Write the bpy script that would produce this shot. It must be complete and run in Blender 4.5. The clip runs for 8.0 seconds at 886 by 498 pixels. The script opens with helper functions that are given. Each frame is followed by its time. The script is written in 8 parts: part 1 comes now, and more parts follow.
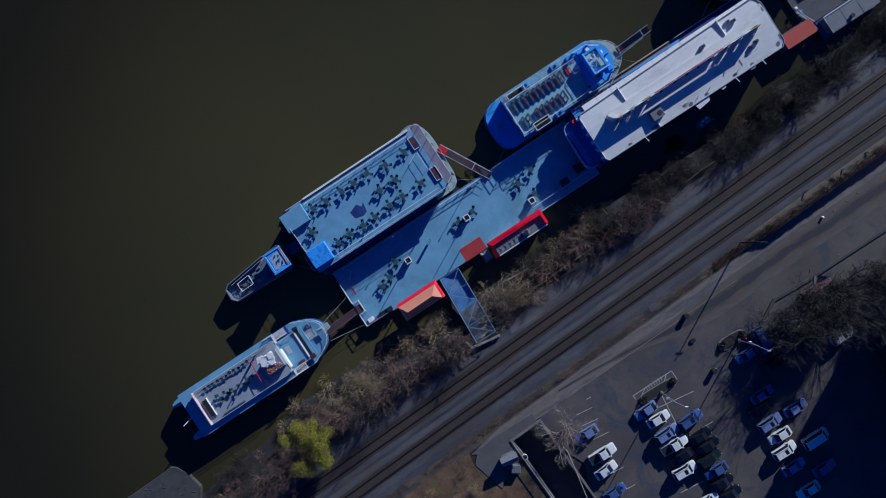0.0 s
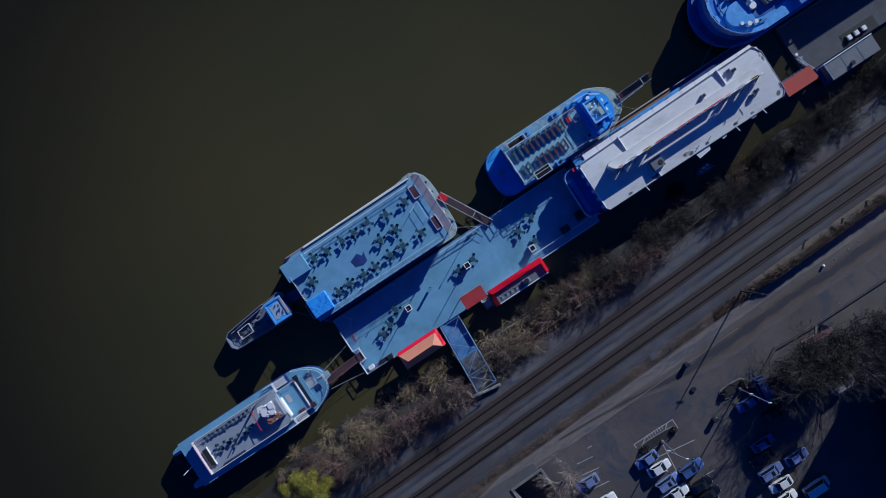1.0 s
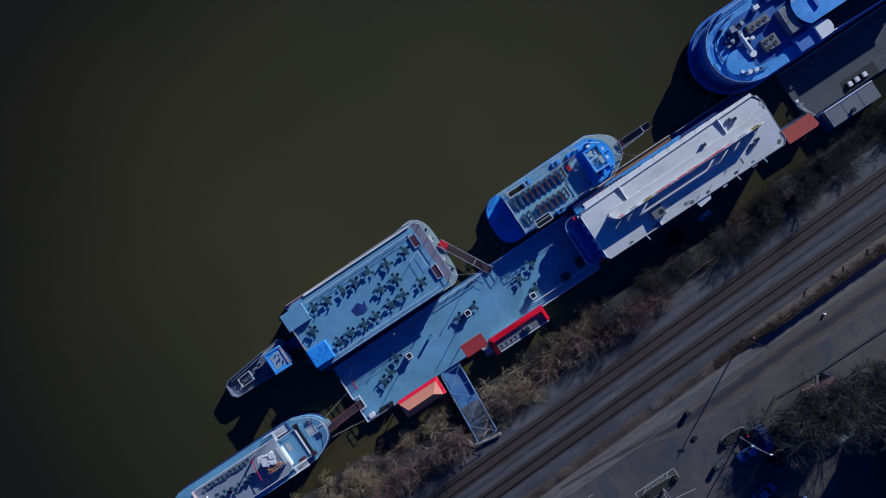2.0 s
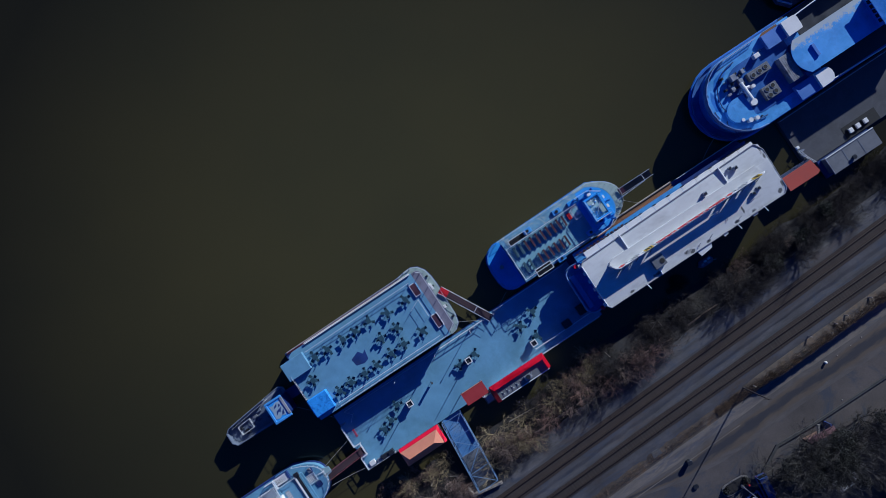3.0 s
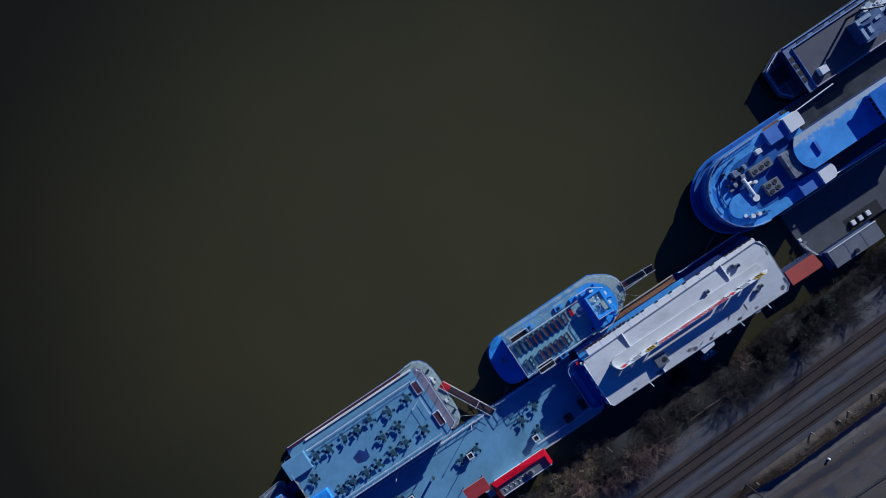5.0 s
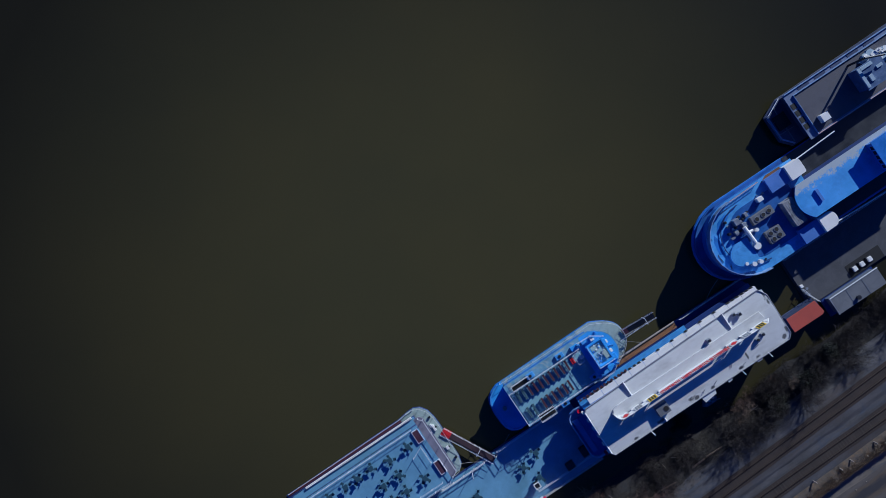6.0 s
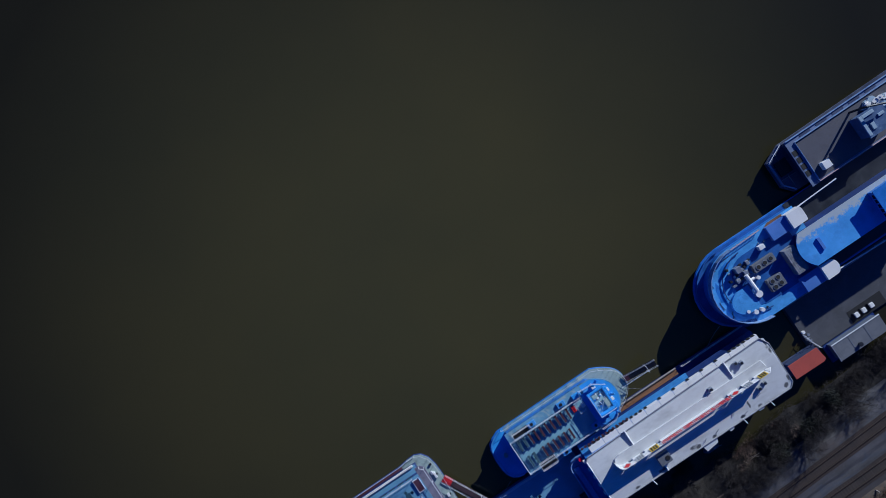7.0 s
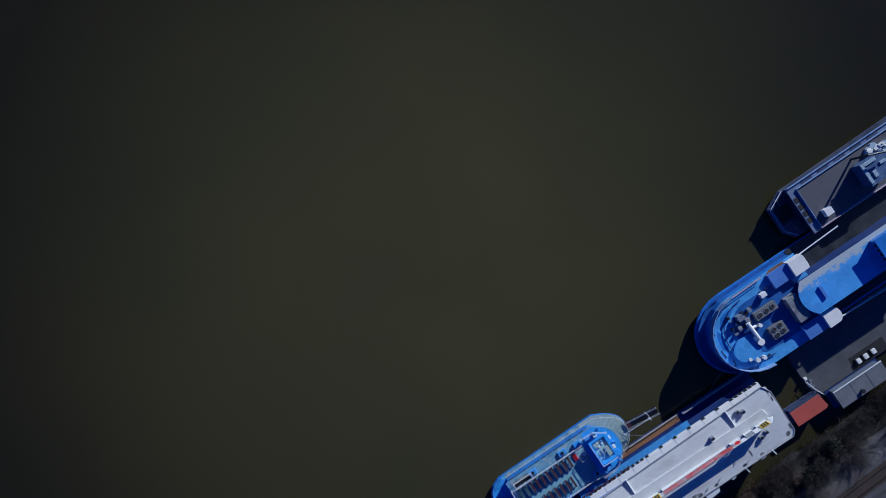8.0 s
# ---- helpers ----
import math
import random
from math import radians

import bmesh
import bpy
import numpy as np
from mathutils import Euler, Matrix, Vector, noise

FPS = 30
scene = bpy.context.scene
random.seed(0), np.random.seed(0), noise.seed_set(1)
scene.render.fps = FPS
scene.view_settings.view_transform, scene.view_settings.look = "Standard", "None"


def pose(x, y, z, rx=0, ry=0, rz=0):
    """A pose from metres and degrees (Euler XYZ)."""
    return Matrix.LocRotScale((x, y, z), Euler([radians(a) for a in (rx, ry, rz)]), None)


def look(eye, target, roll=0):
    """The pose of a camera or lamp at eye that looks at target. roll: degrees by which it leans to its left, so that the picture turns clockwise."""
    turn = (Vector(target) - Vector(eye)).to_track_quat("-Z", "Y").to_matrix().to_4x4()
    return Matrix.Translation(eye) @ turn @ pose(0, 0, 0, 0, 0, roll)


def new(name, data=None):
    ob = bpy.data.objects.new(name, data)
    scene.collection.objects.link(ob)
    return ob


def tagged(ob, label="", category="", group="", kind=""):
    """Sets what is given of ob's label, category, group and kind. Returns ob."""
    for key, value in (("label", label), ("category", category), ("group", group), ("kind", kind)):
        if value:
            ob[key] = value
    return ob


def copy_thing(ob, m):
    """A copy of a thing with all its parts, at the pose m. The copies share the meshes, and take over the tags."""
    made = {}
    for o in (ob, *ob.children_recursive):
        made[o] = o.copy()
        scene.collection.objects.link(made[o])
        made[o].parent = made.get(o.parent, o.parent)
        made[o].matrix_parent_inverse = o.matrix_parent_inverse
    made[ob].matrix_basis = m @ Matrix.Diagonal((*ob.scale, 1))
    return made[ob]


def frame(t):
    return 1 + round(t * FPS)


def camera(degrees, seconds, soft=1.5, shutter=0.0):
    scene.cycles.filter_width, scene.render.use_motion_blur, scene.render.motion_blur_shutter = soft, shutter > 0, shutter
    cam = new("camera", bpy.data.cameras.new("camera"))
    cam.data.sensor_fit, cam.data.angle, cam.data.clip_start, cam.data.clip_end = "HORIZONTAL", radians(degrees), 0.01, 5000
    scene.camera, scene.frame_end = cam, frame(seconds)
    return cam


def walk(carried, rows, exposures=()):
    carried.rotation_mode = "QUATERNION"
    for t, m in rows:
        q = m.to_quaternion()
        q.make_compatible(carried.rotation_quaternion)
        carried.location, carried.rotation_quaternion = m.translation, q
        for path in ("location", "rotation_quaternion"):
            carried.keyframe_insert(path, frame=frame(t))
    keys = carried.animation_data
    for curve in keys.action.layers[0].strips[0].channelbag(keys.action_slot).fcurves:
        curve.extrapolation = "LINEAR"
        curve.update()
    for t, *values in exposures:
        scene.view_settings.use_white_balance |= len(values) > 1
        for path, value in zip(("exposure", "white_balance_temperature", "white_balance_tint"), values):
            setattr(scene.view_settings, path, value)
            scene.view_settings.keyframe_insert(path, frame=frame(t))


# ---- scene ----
cam = camera(70.0, 8.0, soft=0.85)
METRES, EYE, TILT, LEAN, TURN = 65.0, 113.1, -90.0, 0.0, 0.0
# seconds, then place along the flight and small turns of a drone that looks straight down
ROWS = [
    (0.0, 0.00000, 0.00000, 0.00000, 0.000, 0.000, 0.000),
    (0.5, -0.00083, 0.00090, 0.06325, -0.010, 0.038, 0.030),
    (1.0, -0.00166, 0.00182, 0.12641, -0.018, 0.076, 0.061),
    (1.5, -0.00248, 0.00276, 0.18946, -0.025, 0.113, 0.090),
    (3.0, -0.00490, 0.00573, 0.37802, -0.041, 0.217, 0.178),
    (3.5, -0.00569, 0.00677, 0.44068, -0.044, 0.250, 0.207),
    (4.0, -0.00648, 0.00783, 0.50324, -0.046, 0.282, 0.236),
    (4.5, -0.00726, 0.00891, 0.56569, -0.048, 0.313, 0.264),
    (6.0, -0.00957, 0.01230, 0.75247, -0.044, 0.401, 0.348),
    (6.5, -0.01032, 0.01347, 0.81453, -0.041, 0.429, 0.375),
    (7.0, -0.01107, 0.01467, 0.87649, -0.037, 0.455, 0.402),
    (7.5, -0.01181, 0.01589, 0.93835, -0.032, 0.481, 0.429),
    (8.0, -0.01254, 0.01713, 1.00011, -0.025, 0.506, 0.456),
]
walk(cam, [(t, pose(0, 0, EYE, TILT, LEAN, TURN) @ pose(METRES * x, METRES * y, METRES * z, 90 + pitch, roll, yaw)) for t, x, y, z, yaw, pitch, roll in ROWS],
     exposures=[(0.0, 0.0), (8.0, 0.0)])

# ---- light: low winter sun, deep blue clear sky ----
SUN_XY = Vector((0.48, 0.87)).normalized()
ELEVATION = radians(20.5)
sun = new("sun", bpy.data.lights.new("sun", "SUN"))
sun.data.energy, sun.data.angle, sun.data.color = 5.0, radians(0.53), (0.85, 0.93, 0.985)
to_sun = Vector((SUN_XY.x * math.cos(ELEVATION), SUN_XY.y * math.cos(ELEVATION), math.sin(ELEVATION)))
sun.matrix_world = look(to_sun * 300, (0, 0, 0))
world = bpy.data.worlds.new("sky")
scene.world = world
world.use_nodes = True
wn = world.node_tree.nodes
wn.clear()
sky = wn.new("ShaderNodeTexSky")
sky.sky_type, sky.sun_disc = "NISHITA", False
sky.sun_elevation, sky.sun_rotation = ELEVATION, math.atan2(SUN_XY.x, SUN_XY.y)
deep = wn.new("ShaderNodeMix")
deep.data_type, deep.blend_type = "RGBA", "MULTIPLY"
deep.inputs[0].default_value, deep.inputs[7].default_value = 1.0, (0.016, 0.238, 1.04, 1)
back = wn.new("ShaderNodeBackground")
back.inputs["Strength"].default_value = 0.074
wout = wn.new("ShaderNodeOutputWorld")
world.node_tree.links.new(sky.outputs["Color"], deep.inputs[6])
world.node_tree.links.new(deep.outputs[2], back.inputs["Color"])
world.node_tree.links.new(back.outputs["Background"], wout.inputs["Surface"])

# ---- materials ----
def mat(name, color, rough=0.6, metal=0.0, vary=0.18, scale=0.5, grain=8.0, bump=0.15, dirt=None, dirt_amount=0.35, dirt_scale=0.25, per_object=0.0, stretch=(1, 1, 1), turn=0.0, stain=None, edge=None):
    """A painted, worn or mineral surface: broad mottling, fine grain, patches of dirt and a slight relief."""
    m = bpy.data.materials.new(name)
    m.use_nodes = True
    n, l = m.node_tree.nodes, m.node_tree.links
    b = n["Principled BSDF"]
    b.inputs["Roughness"].default_value, b.inputs["Metallic"].default_value = rough, metal
    tc = n.new("ShaderNodeTexCoord")
    mp = n.new("ShaderNodeMapping")
    mp.vector_type = "TEXTURE"
    mp.inputs["Rotation"].default_value = (0, 0, radians(turn))
    mp.inputs["Scale"].default_value = tuple(1 / s for s in stretch)
    l.new(tc.outputs["Object"], mp.inputs["Vector"])

    def tex(s, detail):
        x = n.new("ShaderNodeTexNoise")
        x.inputs["Scale"].default_value, x.inputs["Detail"].default_value = s, detail
        x.inputs["Roughness"].default_value = 0.62
        l.new(mp.outputs["Vector"], x.inputs["Vector"])
        return x

    def mix(kind, fac, c1, c2):
        x = n.new("ShaderNodeMix")
        x.data_type, x.blend_type = "RGBA", kind
        for sock, val in ((x.inputs[0], fac), (x.inputs[6], c1), (x.inputs[7], c2)):
            if hasattr(val, "links"):
                l.new(val, sock)
            else:
                sock.default_value = val
        return x.outputs[2]

    def ramp(src, lo, hi, a, z):
        x = n.new("ShaderNodeMapRange")
        x.inputs[1].default_value, x.inputs[2].default_value, x.inputs[3].default_value, x.inputs[4].default_value = lo, hi, a, z
        l.new(src, x.inputs[0])
        return x.outputs[0]

    broad, fine = tex(scale, 5), tex(grain, 3)
    light = tuple(min(1, c * (1 + vary)) for c in color) + (1,)
    dark = tuple(c * (1 - vary) for c in color) + (1,)
    c = mix("MIX", ramp(broad.outputs["Fac"], 0.3, 0.7, 0, 1), dark, light)
    c = mix("MULTIPLY", ramp(fine.outputs["Fac"], 0.35, 0.75, 0.0, 0.45 * min(1, vary * 3)), c, (0.45, 0.44, 0.43, 1))
    if dirt:
        patch = tex(dirt_scale, 8)
        c = mix("MIX", ramp(patch.outputs["Fac"], 0.52, 0.68, 0, dirt_amount), c, (*dirt, 1))
    if stain:
        blot = tex(stain[2], 9)
        blot.inputs["Distortion"].default_value = 1.5
        blot.inputs["Roughness"].default_value = 0.7
        c = mix("MIX", ramp(blot.outputs["Fac"], 0.50, 0.62, 0, stain[1]), c, (*stain[0], 1))
    if edge:
        axis, at, width, colour = edge
        cut = n.new("ShaderNodeSeparateXYZ")
        l.new(tc.outputs["Object"], cut.inputs[0])
        rag = n.new("ShaderNodeMath")
        rag.operation = "MULTIPLY_ADD"
        rag.inputs[1].default_value = width * 6.0
        wear = tex(0.9, 9)
        wear.inputs["Roughness"].default_value = 0.72
        l.new(wear.outputs["Fac"], rag.inputs[0])
        l.new(cut.outputs[axis], rag.inputs[2])
        c = mix("MIX", ramp(rag.outputs[0], at + width * 2.6, at + width * 3.3, 0, 1), c, (*colour, 1))
    if per_object:
        info = n.new("ShaderNodeObjectInfo")
        c = mix("MULTIPLY", ramp(info.outputs["Random"], 0, 1, 0, per_object), c, (0.3, 0.3, 0.3, 1))
    l.new(c, b.inputs["Base Color"])
    l.new(ramp(broad.outputs["Fac"], 0.3, 0.7, max(0.02, rough - 0.12), min(1, rough + 0.12)), b.inputs["Roughness"])
    if bump:
        bp = n.new("ShaderNodeBump")
        bp.inputs["Strength"].default_value, bp.inputs["Distance"].default_value = bump, 0.05
        l.new(fine.outputs["Fac"], bp.inputs["Height"])
        l.new(bp.outputs["Normal"], b.inputs["Normal"])
    return m


DECK = mat("deck_paint", (0.132, 0.325, 0.49), 0.62, dirt=(0.06, 0.17, 0.22), dirt_amount=0.5, dirt_scale=0.16, vary=0.14, scale=0.3)
DECK_PALE = mat("pale_deck_paint", (0.29, 0.45, 0.51), 0.6, dirt=(0.08, 0.14, 0.17), vary=0.15)
TEALDECK = mat("faded_teal_deck_paint", (0.19, 0.40, 0.49), 0.6, dirt=(0.08, 0.17, 0.22), vary=0.18, scale=0.5)
FOREDECK = mat("grey_green_deck", (0.36, 0.46, 0.43), 0.65, dirt=(0.10, 0.11, 0.09), dirt_amount=0.6, dirt_scale=0.5)
BLUE = mat("blue_boat_paint", (0.015, 0.17, 0.56), 0.4, dirt=(0.04, 0.10, 0.22), dirt_amount=0.45, vary=0.2, scale=0.6)
BLUE_BRIGHT = mat("bright_blue_paint", (0.035, 0.33, 0.80), 0.4, dirt=(0.02, 0.08, 0.3), vary=0.12)
SKYBLUE = mat("sky_blue_deck_paint", (0.065, 0.33, 0.72), 0.5, dirt=(0.03, 0.14, 0.40), dirt_amount=0.6, dirt_scale=0.4, vary=0.18, stain=((0.035, 0.20, 0.52), 0.55, 0.8))
SLATE = mat("slate_navy_paint", (0.045, 0.062, 0.125), 0.5, dirt=(0.05, 0.05, 0.06), vary=0.25, scale=0.4)
WORNROOF = mat("weathered_blue_roof_paint", (0.06, 0.33, 0.76), 0.5, dirt=(0.04, 0.20, 0.52), dirt_amount=0.5, dirt_scale=0.4, vary=0.12, edge=("Y", 2.0, 1.1, (0.40, 0.46, 0.51)))
FOULED = mat("oil_stained_ballast", (0.046, 0.034, 0.029), 0.95, vary=0.35, scale=0.5, grain=5, bump=0.5, dirt=(0.062, 0.048, 0.043), dirt_scale=0.4)
RUSTED = mat("rust_stained_ballast", (0.042, 0.028, 0.024), 0.95, vary=0.35, scale=0.6, grain=5, bump=0.5)
# darker copy of BLUE, with shade on the towboat's decks put into the paint
SHADEBLUE = mat("shade_darkened_blue", (0.012, 0.105, 0.37), 0.45, dirt=(0.03, 0.07, 0.18), dirt_amount=0.5, dirt_scale=0.4, vary=0.25, scale=0.5)
NAVY = mat("navy_hull_paint", (0.018, 0.048, 0.19), 0.42, dirt=(0.05, 0.05, 0.08), vary=0.25, scale=0.4)
HULLGREY = mat("weathered_grey_hull", (0.13, 0.16, 0.22), 0.55, dirt=(0.10, 0.07, 0.05), dirt_amount=0.5)
WHITE = mat("white_paint", (0.78, 0.77, 0.76), 0.5, dirt=(0.42, 0.40, 0.37), dirt_amount=0.3, vary=0.05)
ROOFWHITE = mat("white_roof_membrane", (0.60, 0.61, 0.615), 0.7, dirt=(0.36, 0.36, 0.36), dirt_amount=0.7, dirt_scale=0.35, vary=0.08, scale=0.25, stretch=(0.4, 1, 1), stain=((0.50, 0.50, 0.50), 0.5, 0.6))
RAILWHITE = mat("white_rail_paint", (0.7, 0.72, 0.75), 0.45, vary=0.08, scale=3)
PALESTEP = mat("worn_pale_grey_plate", (0.27, 0.28, 0.31), 0.7, vary=0.3, scale=1.2, dirt=(0.10, 0.10, 0.12), dirt_amount=0.8, dirt_scale=0.9)
KERBGREY = mat("weathered_grey_kerb", (0.30, 0.31, 0.34), 0.6, vary=0.25, scale=0.8, dirt=(0.09, 0.09, 0.10), dirt_amount=0.7, dirt_scale=0.5)
GREYROOF = mat("grey_roof_felt", (0.068, 0.071, 0.085), 0.85, dirt=(0.045, 0.046, 0.050), dirt_amount=0.6, vary=0.18, scale=0.3, stain=((0.090, 0.092, 0.104), 0.5, 0.35))
GREYPANEL = mat("grey_roof_panel", (0.145, 0.155, 0.178), 0.7, dirt=(0.09, 0.092, 0.104), dirt_amount=0.6, vary=0.16, stain=((0.10, 0.108, 0.125), 0.6, 0.5))
STEEL = mat("galvanised_steel", (0.34, 0.37, 0.42), 0.45, 0.6, dirt=(0.18, 0.14, 0.10))
DARKSTEEL = mat("dark_steel", (0.03, 0.034, 0.045), 0.5, 0.3, vary=0.3)
RUST = mat("rust_brown_steel", (0.19, 0.085, 0.045), 0.8, vary=0.3, dirt=(0.09, 0.05, 0.035))
PLANKBROWN = mat("brown_deck_boards", (0.36, 0.165, 0.085), 0.75, vary=0.22, dirt=(0.12, 0.06, 0.035), stretch=(0.3, 3, 1), per_object=0.45)
MAROON = mat("maroon_gangway_paint", (0.055, 0.030, 0.036), 0.6, vary=0.25)
MAROONRAIL = mat("maroon_rail_paint", (0.20, 0.06, 0.075), 0.5, vary=0.2, scale=2)
REDTRIM = mat("bright_red_fascia_paint", (0.85, 0.010, 0.045), 0.4, vary=0.08)
REDROOF = mat("red_metal_roof", (0.50, 0.055, 0.055), 0.5, vary=0.12, dirt=(0.25, 0.04, 0.04))
ORANGE = mat("terracotta_roof_sheet", (0.66, 0.24, 0.15), 0.55, vary=0.1, dirt=(0.40, 0.16, 0.11), dirt_amount=0.3)
RED = mat("red_paint", (0.62, 0.02, 0.03), 0.45, vary=0.1)
MAT_RED = mat("red_carpet_mat", (0.45, 0.075, 0.055), 0.9, vary=0.1, dirt=(0.25, 0.05, 0.04))
YELLOW = mat("yellow_paint", (0.75, 0.48, 0.03), 0.5, vary=0.1)
GLASS = mat("dark_window_glass", (0.012, 0.016, 0.022), 0.08, vary=0.1, bump=0)
BLACK = mat("black_rubber", (0.012, 0.012, 0.014), 0.75, vary=0.2)
CHAIR = mat("dark_patio_metal", (0.018, 0.075, 0.120), 0.85, vary=0.25)
TABLE = mat("patio_table_top", (0.016, 0.072, 0.115), 0.85, vary=0.2)
SEATRED = mat("maroon_bench_vinyl", (0.080, 0.030, 0.045), 0.5, vary=0.2)
SEATBLUE = mat("slate_bench_slats", (0.05, 0.11, 0.15), 0.55, vary=0.2)
ASPHALT = mat("worn_asphalt", (0.090, 0.076, 0.073), 0.9, vary=0.32, scale=0.12, grain=5, dirt=(0.050, 0.044, 0.050), dirt_amount=0.7, dirt_scale=0.07, stain=((0.036, 0.046, 0.070), 0.75, 0.13))
ROAD = mat("dusty_road_surface", (0.172, 0.146, 0.130), 0.92, vary=0.36, scale=0.4, grain=4, dirt=(0.060, 0.054, 0.060), dirt_amount=0.85, dirt_scale=0.4, stretch=(0.2, 1, 1), turn=35.5, stain=((0.070, 0.076, 0.098), 0.8, 0.7))
CONCRETE = mat("old_concrete", (0.17, 0.155, 0.147), 0.85, vary=0.16, dirt=(0.10, 0.09, 0.085), dirt_amount=0.6, dirt_scale=0.3)
BALLAST = mat("track_ballast", (0.076, 0.073, 0.080), 0.95, vary=0.4, scale=0.5, grain=6, bump=1.0, dirt=(0.062, 0.046, 0.040), dirt_amount=0.8, dirt_scale=0.3, stretch=(0.35, 1, 1), turn=35.5, stain=((0.046, 0.056, 0.082), 0.7, 0.5))
BROWNTIE = mat("rust_stained_timber", (0.050, 0.034, 0.029), 0.9, vary=0.3, scale=2, per_object=0.2)
REDTWIG = mat("russet_bark", (0.22, 0.125, 0.10), 0.9, vary=0.3, scale=0.7, per_object=0.6)
TANTWIG = mat("tan_bark", (0.46, 0.36, 0.20), 0.9, vary=0.25, scale=0.7, per_object=0.5)
SUNDECK = mat("grey_sun_deck", (0.25, 0.29, 0.35), 0.7, dirt=(0.14, 0.16, 0.2), vary=0.1)
GANGDECK = mat("worn_gangway_plate", (0.07, 0.20, 0.42), 0.5, dirt=(0.16, 0.25, 0.36), dirt_amount=0.6, dirt_scale=0.4)
TIE = mat("creosoted_timber", (0.054, 0.042, 0.037), 0.85, vary=0.35, scale=2, per_object=0.35)
RAIL = mat("railway_steel", (0.038, 0.025, 0.021), 0.6, 0.3, vary=0.25)
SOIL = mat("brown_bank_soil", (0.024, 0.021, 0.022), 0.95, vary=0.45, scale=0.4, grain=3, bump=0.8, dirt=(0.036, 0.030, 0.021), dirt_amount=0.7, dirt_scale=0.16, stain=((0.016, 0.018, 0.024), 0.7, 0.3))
TWIG = mat("grey_brown_bark", (0.225, 0.158, 0.130), 0.9, vary=0.3, scale=0.7, per_object=0.7)
PALEBARK = mat("pale_bark", (0.34, 0.29, 0.25), 0.85, vary=0.2, scale=2)
DRYGRASS = mat("dry_grass_blades", (0.165, 0.110, 0.072), 0.9, vary=0.45, scale=0.5)
LEAF = mat("yellow_green_leaves", (0.185, 0.165, 0.012), 0.7, vary=0.3, scale=0.6, dirt=(0.110, 0.105, 0.013), dirt_amount=0.7, dirt_scale=0.5)
EVERGREEN = mat("olive_foliage", (0.017, 0.018, 0.015), 0.8, vary=0.35, scale=0.5, per_object=0.4)
PAINTLINE = mat("worn_white_road_paint", (0.42, 0.40, 0.39), 0.8, vary=0.2, scale=2, dirt=(0.12, 0.10, 0.10), dirt_amount=0.7, dirt_scale=1.2)
PINKPAINT = mat("faded_pink_paint", (0.58, 0.40, 0.40), 0.6, vary=0.12)
CASING = mat("grey_blue_paint", (0.07, 0.20, 0.55), 0.5, dirt=(0.05, 0.10, 0.24), vary=0.15)
YARD = mat("rusty_grass_turf", (0.16, 0.088, 0.050), 0.95, vary=0.45, scale=0.5, grain=2.5, bump=0.6, dirt=(0.068, 0.078, 0.030), dirt_amount=0.9, dirt_scale=0.25, stain=((0.050, 0.042, 0.036), 0.8, 0.4))
VERGE = mat("dry_verge_turf", (0.088, 0.068, 0.056), 0.95, vary=0.4, scale=0.5, grain=2.5, bump=0.6, dirt=(0.048, 0.046, 0.050), dirt_amount=0.75, dirt_scale=0.3, stain=((0.12, 0.074, 0.045), 0.8, 0.5))
# shrub bark with the far bank's dimness put into its colour
DARKBARK = mat("darkened_bark", (0.050, 0.040, 0.040), 0.9, vary=0.3, scale=0.7, per_object=0.5)
DARKCONCRETE = mat("stained_river_concrete", (0.056, 0.055, 0.057), 0.9, vary=0.25, dirt=(0.030, 0.031, 0.034), dirt_amount=0.8, dirt_scale=0.25, stain=((0.082, 0.078, 0.075), 0.6, 0.3))
CEDAR = mat("dark_cedar_foliage", (0.016, 0.019, 0.014), 0.85, vary=0.35, scale=0.5)
PALEPLANK = mat("bleached_planks", (0.125, 0.14, 0.17), 0.8, vary=0.25, scale=1.0, dirt=(0.06, 0.068, 0.085), dirt_amount=0.7, dirt_scale=0.6, per_object=0.3)
TRUSS = mat("blue_grey_truss_paint", (0.12, 0.22, 0.37), 0.5, vary=0.2, dirt=(0.07, 0.08, 0.10))
WALKGREY = mat("mauve_grey_walkway_coating", (0.20, 0.19, 0.25), 0.7, vary=0.15, scale=0.5, dirt=(0.12, 0.115, 0.15), dirt_amount=0.6, dirt_scale=0.6)
GREYBLUE = mat("grey_blue_deck_paint", (0.15, 0.20, 0.32), 0.55, vary=0.2, scale=0.6, dirt=(0.06, 0.08, 0.14), dirt_amount=0.5, dirt_scale=0.5)
RAILBLUE = mat("scuffed_pale_blue_capping", (0.22, 0.36, 0.58), 0.5, vary=0.25, scale=1.5, dirt=(0.05, 0.12, 0.34), dirt_amount=0.8, dirt_scale=0.7)
SLATEFLOOR = mat("slate_grey_deck_coating", (0.088, 0.088, 0.112), 0.8, vary=0.15, scale=0.3, dirt=(0.045, 0.045, 0.055), dirt_amount=0.6, dirt_scale=0.3)
PALEGEAR = mat("pale_blue_painted_gear", (0.32, 0.43, 0.52), 0.6, vary=0.15, dirt=(0.12, 0.18, 0.26), dirt_scale=0.8)
WHEELBLUE = mat("mid_blue_grey_paint", (0.06, 0.115, 0.235), 0.5, vary=0.25, scale=0.8, dirt=(0.16, 0.25, 0.38), dirt_amount=0.6, dirt_scale=0.7)
BLACKBARK = mat("darkened_tree_bark", (0.050, 0.044, 0.040), 0.85, vary=0.3, scale=0.7)
